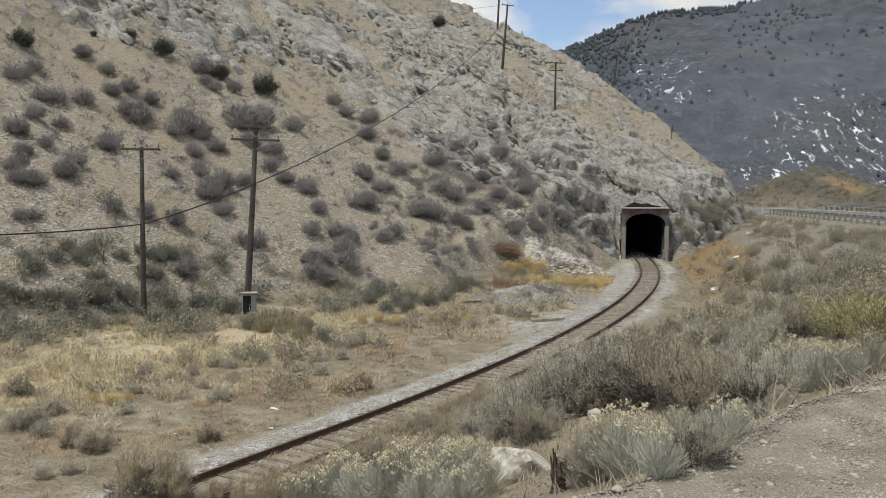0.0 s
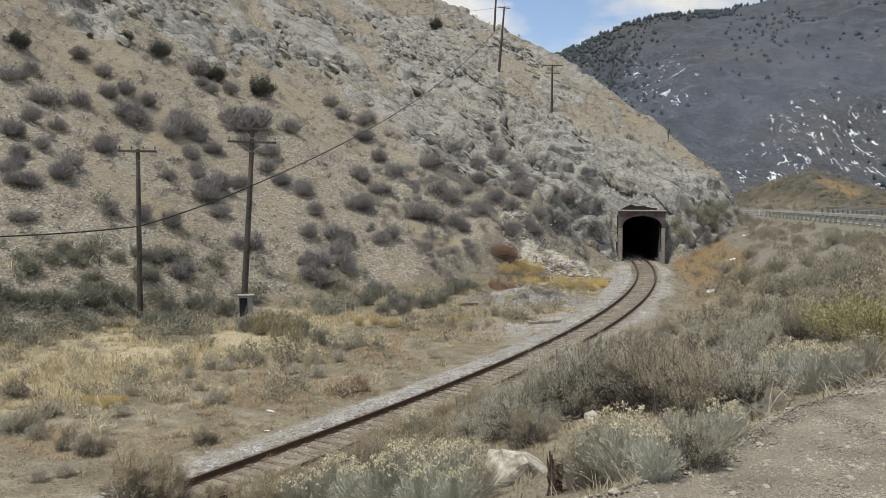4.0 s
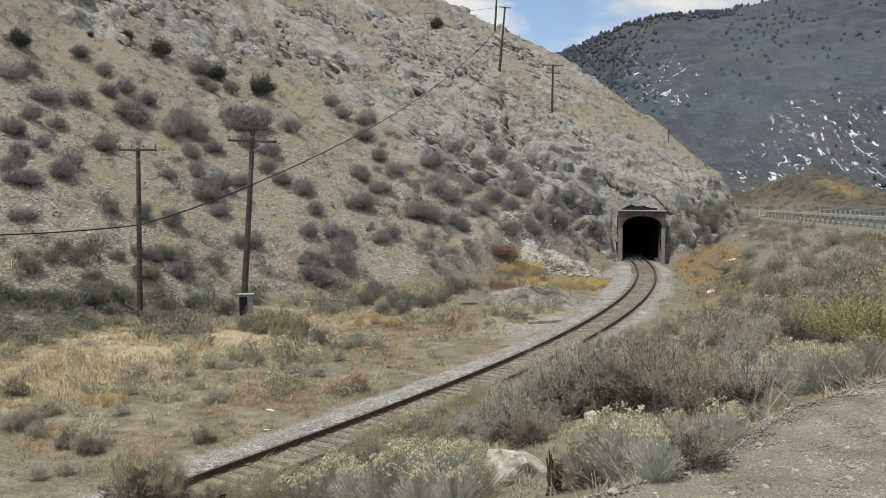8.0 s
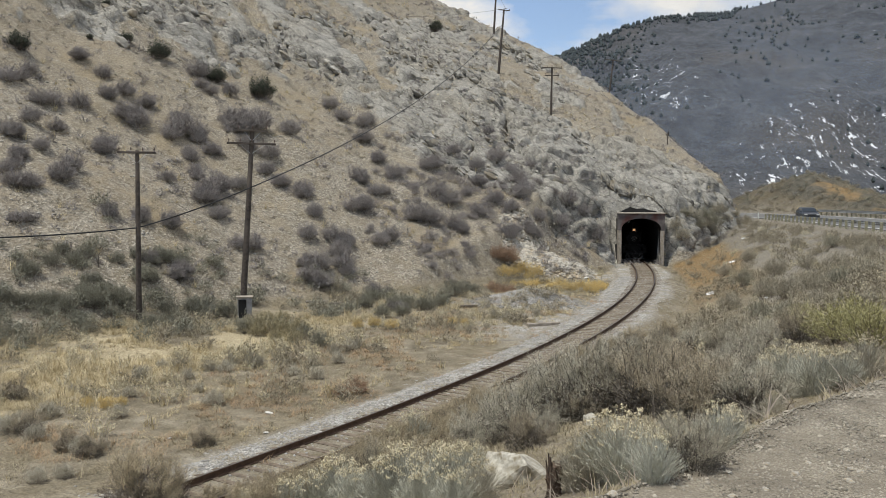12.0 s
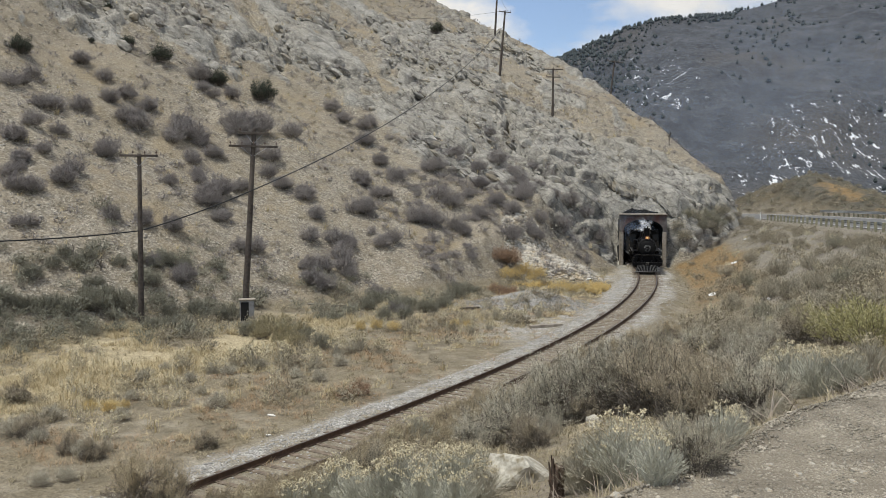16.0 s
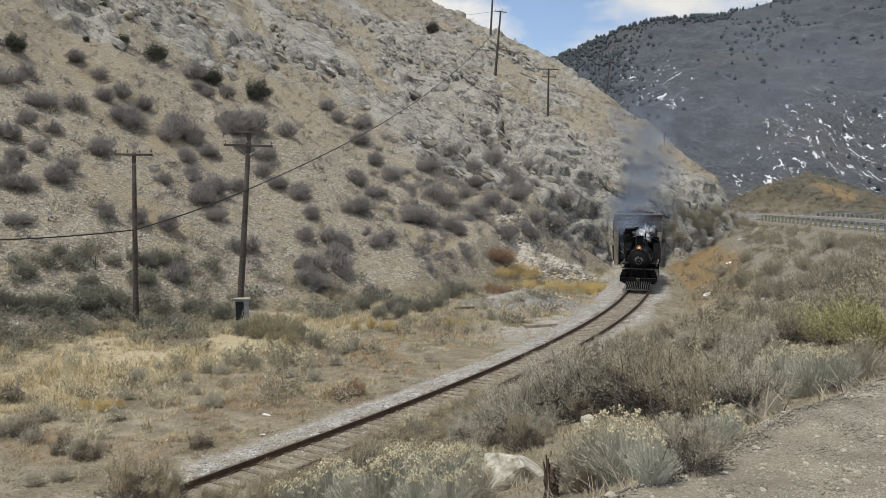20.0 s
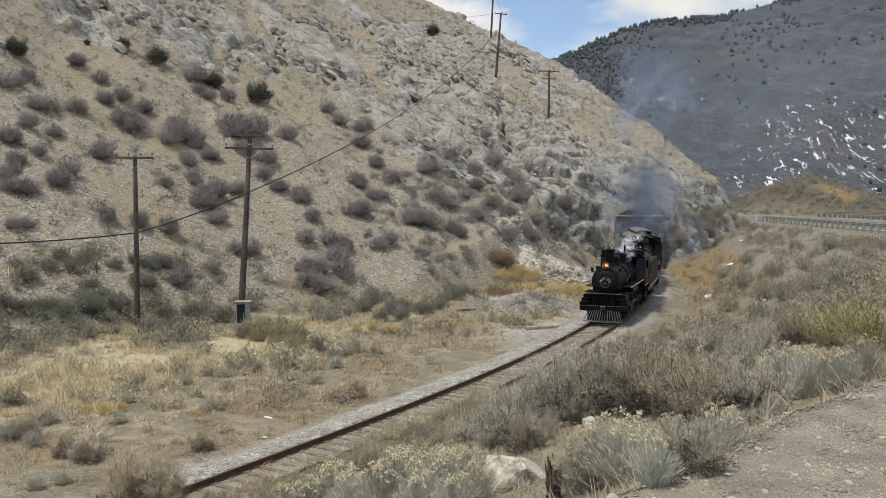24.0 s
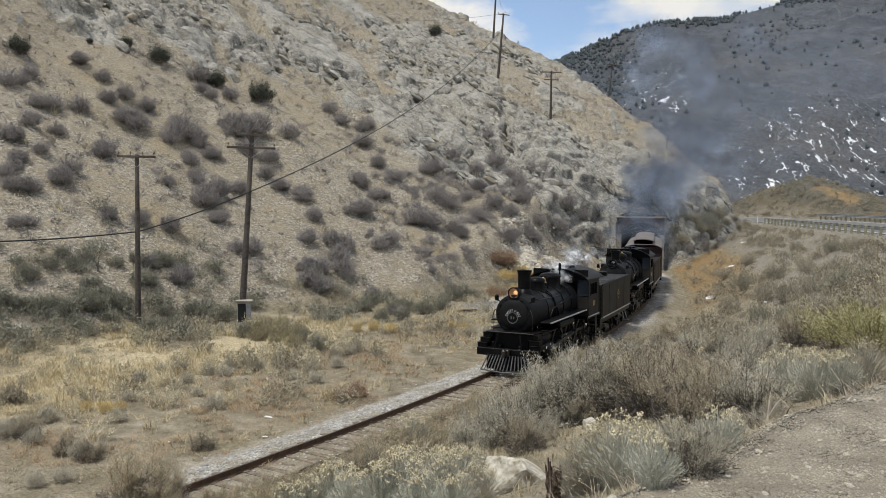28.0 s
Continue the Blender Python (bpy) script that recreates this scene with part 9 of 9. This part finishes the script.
def build_smoke():
    rng = random.Random(21)
    t = 16.3
    while t < 28.0:
        dark = rng.random() < (0.3 if t < 21 else 0.5)
        size = rng.uniform(1.6, 2.8)
        ob = thing("smoke_puff", None, "grey-blue coal smoke puff rolling from the tunnel mouth" if not dark else "dark coal smoke puff above the engines", "smoke", "smoke from the engines")
        for j in range(5):
            p = part("wisp", rng.choice(DARK_PUFFS if dark else THIN_PUFFS), None, ob)
            p.matrix_basis = pose(rng.gauss(0, 0.9 if t < 21 else 1.7), rng.gauss(0, 0.7), rng.gauss(0, 1.0), 0, rng.uniform(0, 360), 0) @ Matrix.Scale(size * rng.uniform(0.7, 1.2), 4)
        PUFFS.append((ob, t, rng.uniform(-0.9, 0.9), rng.uniform(0.82, 1.12) if t < 21 else rng.uniform(0.28, 0.75), rng.uniform(-25, 25), 1.0 if t < 20.5 else 2.6))
        t += rng.uniform(0.2, 0.32) if t < 21.5 else rng.uniform(0.13, 0.22)
    # slow smoke that hangs about the mouth
    for k in range(22):
        ob = thing("smoke_puff", None, "thin blue smoke hanging at the tunnel mouth", "smoke", "smoke from the engines")
        for j in range(3):
            p = part("wisp", rng.choice(THIN_PUFFS), None, ob)
            p.matrix_basis = pose(rng.gauss(0, 0.9), rng.gauss(0, 0.5), rng.gauss(0, 0.6), 0, rng.uniform(0, 360), 0) @ Matrix.Scale(rng.uniform(1.4, 2.2), 4)
        PUFFS.append((ob, 16.2 + 0.53 * k, rng.uniform(-1.4, 1.4), rng.uniform(0.08, 0.3), rng.uniform(-25, 25), 0.6))
    for i in range(9):
        ob = thing("steam_puff", None, "white steam drifting off the cab roof", "steam", "steam from the engines")
        for j in range(3):
            p = part("wisp", rng.choice(STEAM_PUFFS), None, ob)
            p.matrix_basis = pose(rng.gauss(0, 0.25), rng.gauss(0, 0.25), rng.gauss(0, 0.15), 0, rng.uniform(0, 360), 0) @ Matrix.Scale(rng.uniform(0.28, 0.5), 4)
        STEAMS.append((ob, i, rng.uniform(-0.25, 0.25)))
    # wide blue sheets painted in for distance haze; they come from no engine
    t = thing("air_haze", pose(0, 0, 0), "blue-tinted sheets painted as distance haze before the mountain", "smoke")
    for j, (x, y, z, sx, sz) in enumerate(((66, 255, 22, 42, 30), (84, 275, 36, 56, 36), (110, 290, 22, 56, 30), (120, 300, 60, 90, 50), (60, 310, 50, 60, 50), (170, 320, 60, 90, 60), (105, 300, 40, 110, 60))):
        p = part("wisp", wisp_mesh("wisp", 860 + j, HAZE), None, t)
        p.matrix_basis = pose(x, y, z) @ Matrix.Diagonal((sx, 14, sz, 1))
    return t


air_haze = build_smoke()


# ---- what moves ----
# seconds and metres along the track of the leading smokebox
RUN_T = [0, 11, 15, 17, 18, 19, 20, 21, 21.5, 23.5, 24, 25, 26, 27, 28]
RUN_S = [127.0, 84.8, 69.5, 61.7, 57.9, 54.0, 49.9, 45.6, 43.5, 35.6, 33.7, 29.9, 26.3, 22.6, 18.8]


def train_s(t):
    return float(np.interp(t, RUN_T, RUN_S))


def on_track(s, front, rear):
    """The pose of a vehicle whose origin is at s and whose trucks stand front and rear metres behind it."""
    a, b = np.array(along(s + front)[:2]), np.array(along(s + rear)[:2])
    u = (a - b) / np.hypot(*(a - b))
    o = a + u * front
    return pose(o[0], o[1], 0, 0, 0, math.degrees(math.atan2(-u[0], u[1])))


def motions():
    ts = [0.2 * k for k in range(141)]
    for ob, back, front, rear in ((engine_1, 0, 1.0, 6.2), (tender_1, 7.85, 1.4, 5.5), (engine_2, 16.45, 0.9, 6.4), (tender_2, 24.55, 1.4, 5.5), (coach_1, 32.1, 2.2, 12.8)):
        walk(ob, [(t, on_track(train_s(t) + back, front, rear)) for t in ts])
    for ob, y, r in WHEELS:
        step = 0.2 if r > 0.5 else 0.1
        n = round(28 / step)
        walk(ob, [(k * step, pose(0, y, r) @ Matrix.Rotation(-(127 - train_s(k * step)) / r, 4, "X")) for k in range(n + 1)])
    for ob, sx, y, r, kind, ln in RODS:
        rows = []
        for t in ts:
            a = -(127 - train_s(t)) / r + (0 if sx < 0 else math.pi / 2)
            cy, cz = 0.3 * math.cos(a), 0.3 * math.sin(a)
            if kind == "side":
                rows.append((t, pose(sx * 0.95, y + cy, r + cz)))
            else:
                rows.append((t, pose(sx * 1.05, y + cy, r + cz, -math.degrees(math.asin((cz + r - 0.78) / ln)))))
        walk(ob, rows)
    # the car comes round the bend and passes out of view
    speed, rows = 27.0, []
    for k in range(141):
        t = 0.2 * k
        y = CAR_Y - speed * (t - 11.5)
        if y > 150:
            y = 150 + 0.25 * (y - 150)
        if y < -35:
            y = -35 + 0.05 * (y + 35)
        a, b = road_point(y, 2.9), road_point(y - 1.0, 2.9)
        rows.append((t, pose(a[0], a[1], a[2] + 0.065, -1.2, 0, math.degrees(math.atan2(-(b[0] - a[0]), b[1] - a[1])))))
    walk(car, rows)
    for w, sx, y in car_wheels:
        walk(w, [(0.05 * k, pose(sx * 0.82, y, 0.33) @ Matrix.Rotation(-1.3 * k, 4, "X")) for k in range(561)])
    # smoke rides in the tunnel with the engines, rolls out under the arch and rises
    px, py, _ = along(PORTAL_S - 0.6)
    for ob, te, side, pace, turn, wide in PUFFS:
        rows = []
        for k in range(113):
            t = 0.25 * k
            if t < te:
                x, y, _ = along(PORTAL_S - 0.6 + min(3.9 * (te - t), 46), side * 0.6)
                z = 3.2
            else:
                u = t - te
                x, y, z = px + 0.3 + side * (1.0 + 0.45 * u) + wide * (0.1 * u + 0.07 * u * u), py + 0.3 * u + 0.14 * u * u, 4.5 + pace * (4.0 * u - 0.2 * u * u) if u < 10 else 4.5 + pace * 20
            rows.append((t, pose(x, y, z, 0, turn * t / 28, 0)))
        walk(ob, rows)
    # steam hangs behind the leading chimney and is renewed as the engine runs on
    for ob, i, side in STEAMS:
        rows = []
        for k in range(57):
            t = 0.5 * k
            back = 5.6 + (i * 0.45) % 3.6
            x, y, _ = along(train_s(t) + back, side + 0.15 * math.sin(1.3 * t + i))
            rows.append((t, pose(x, y, 3.75 + 0.35 * (i % 4) * 0.6 + 0.12 * math.sin(2.1 * t + 2 * i), 0, 12 * math.sin(0.9 * t + i), 0)))
        walk(ob, rows)
    walk(air_haze, [(0, pose(0, 0, 0)), (28, pose(6, 0, 2))])


CAR_Y = 117.0
motions()
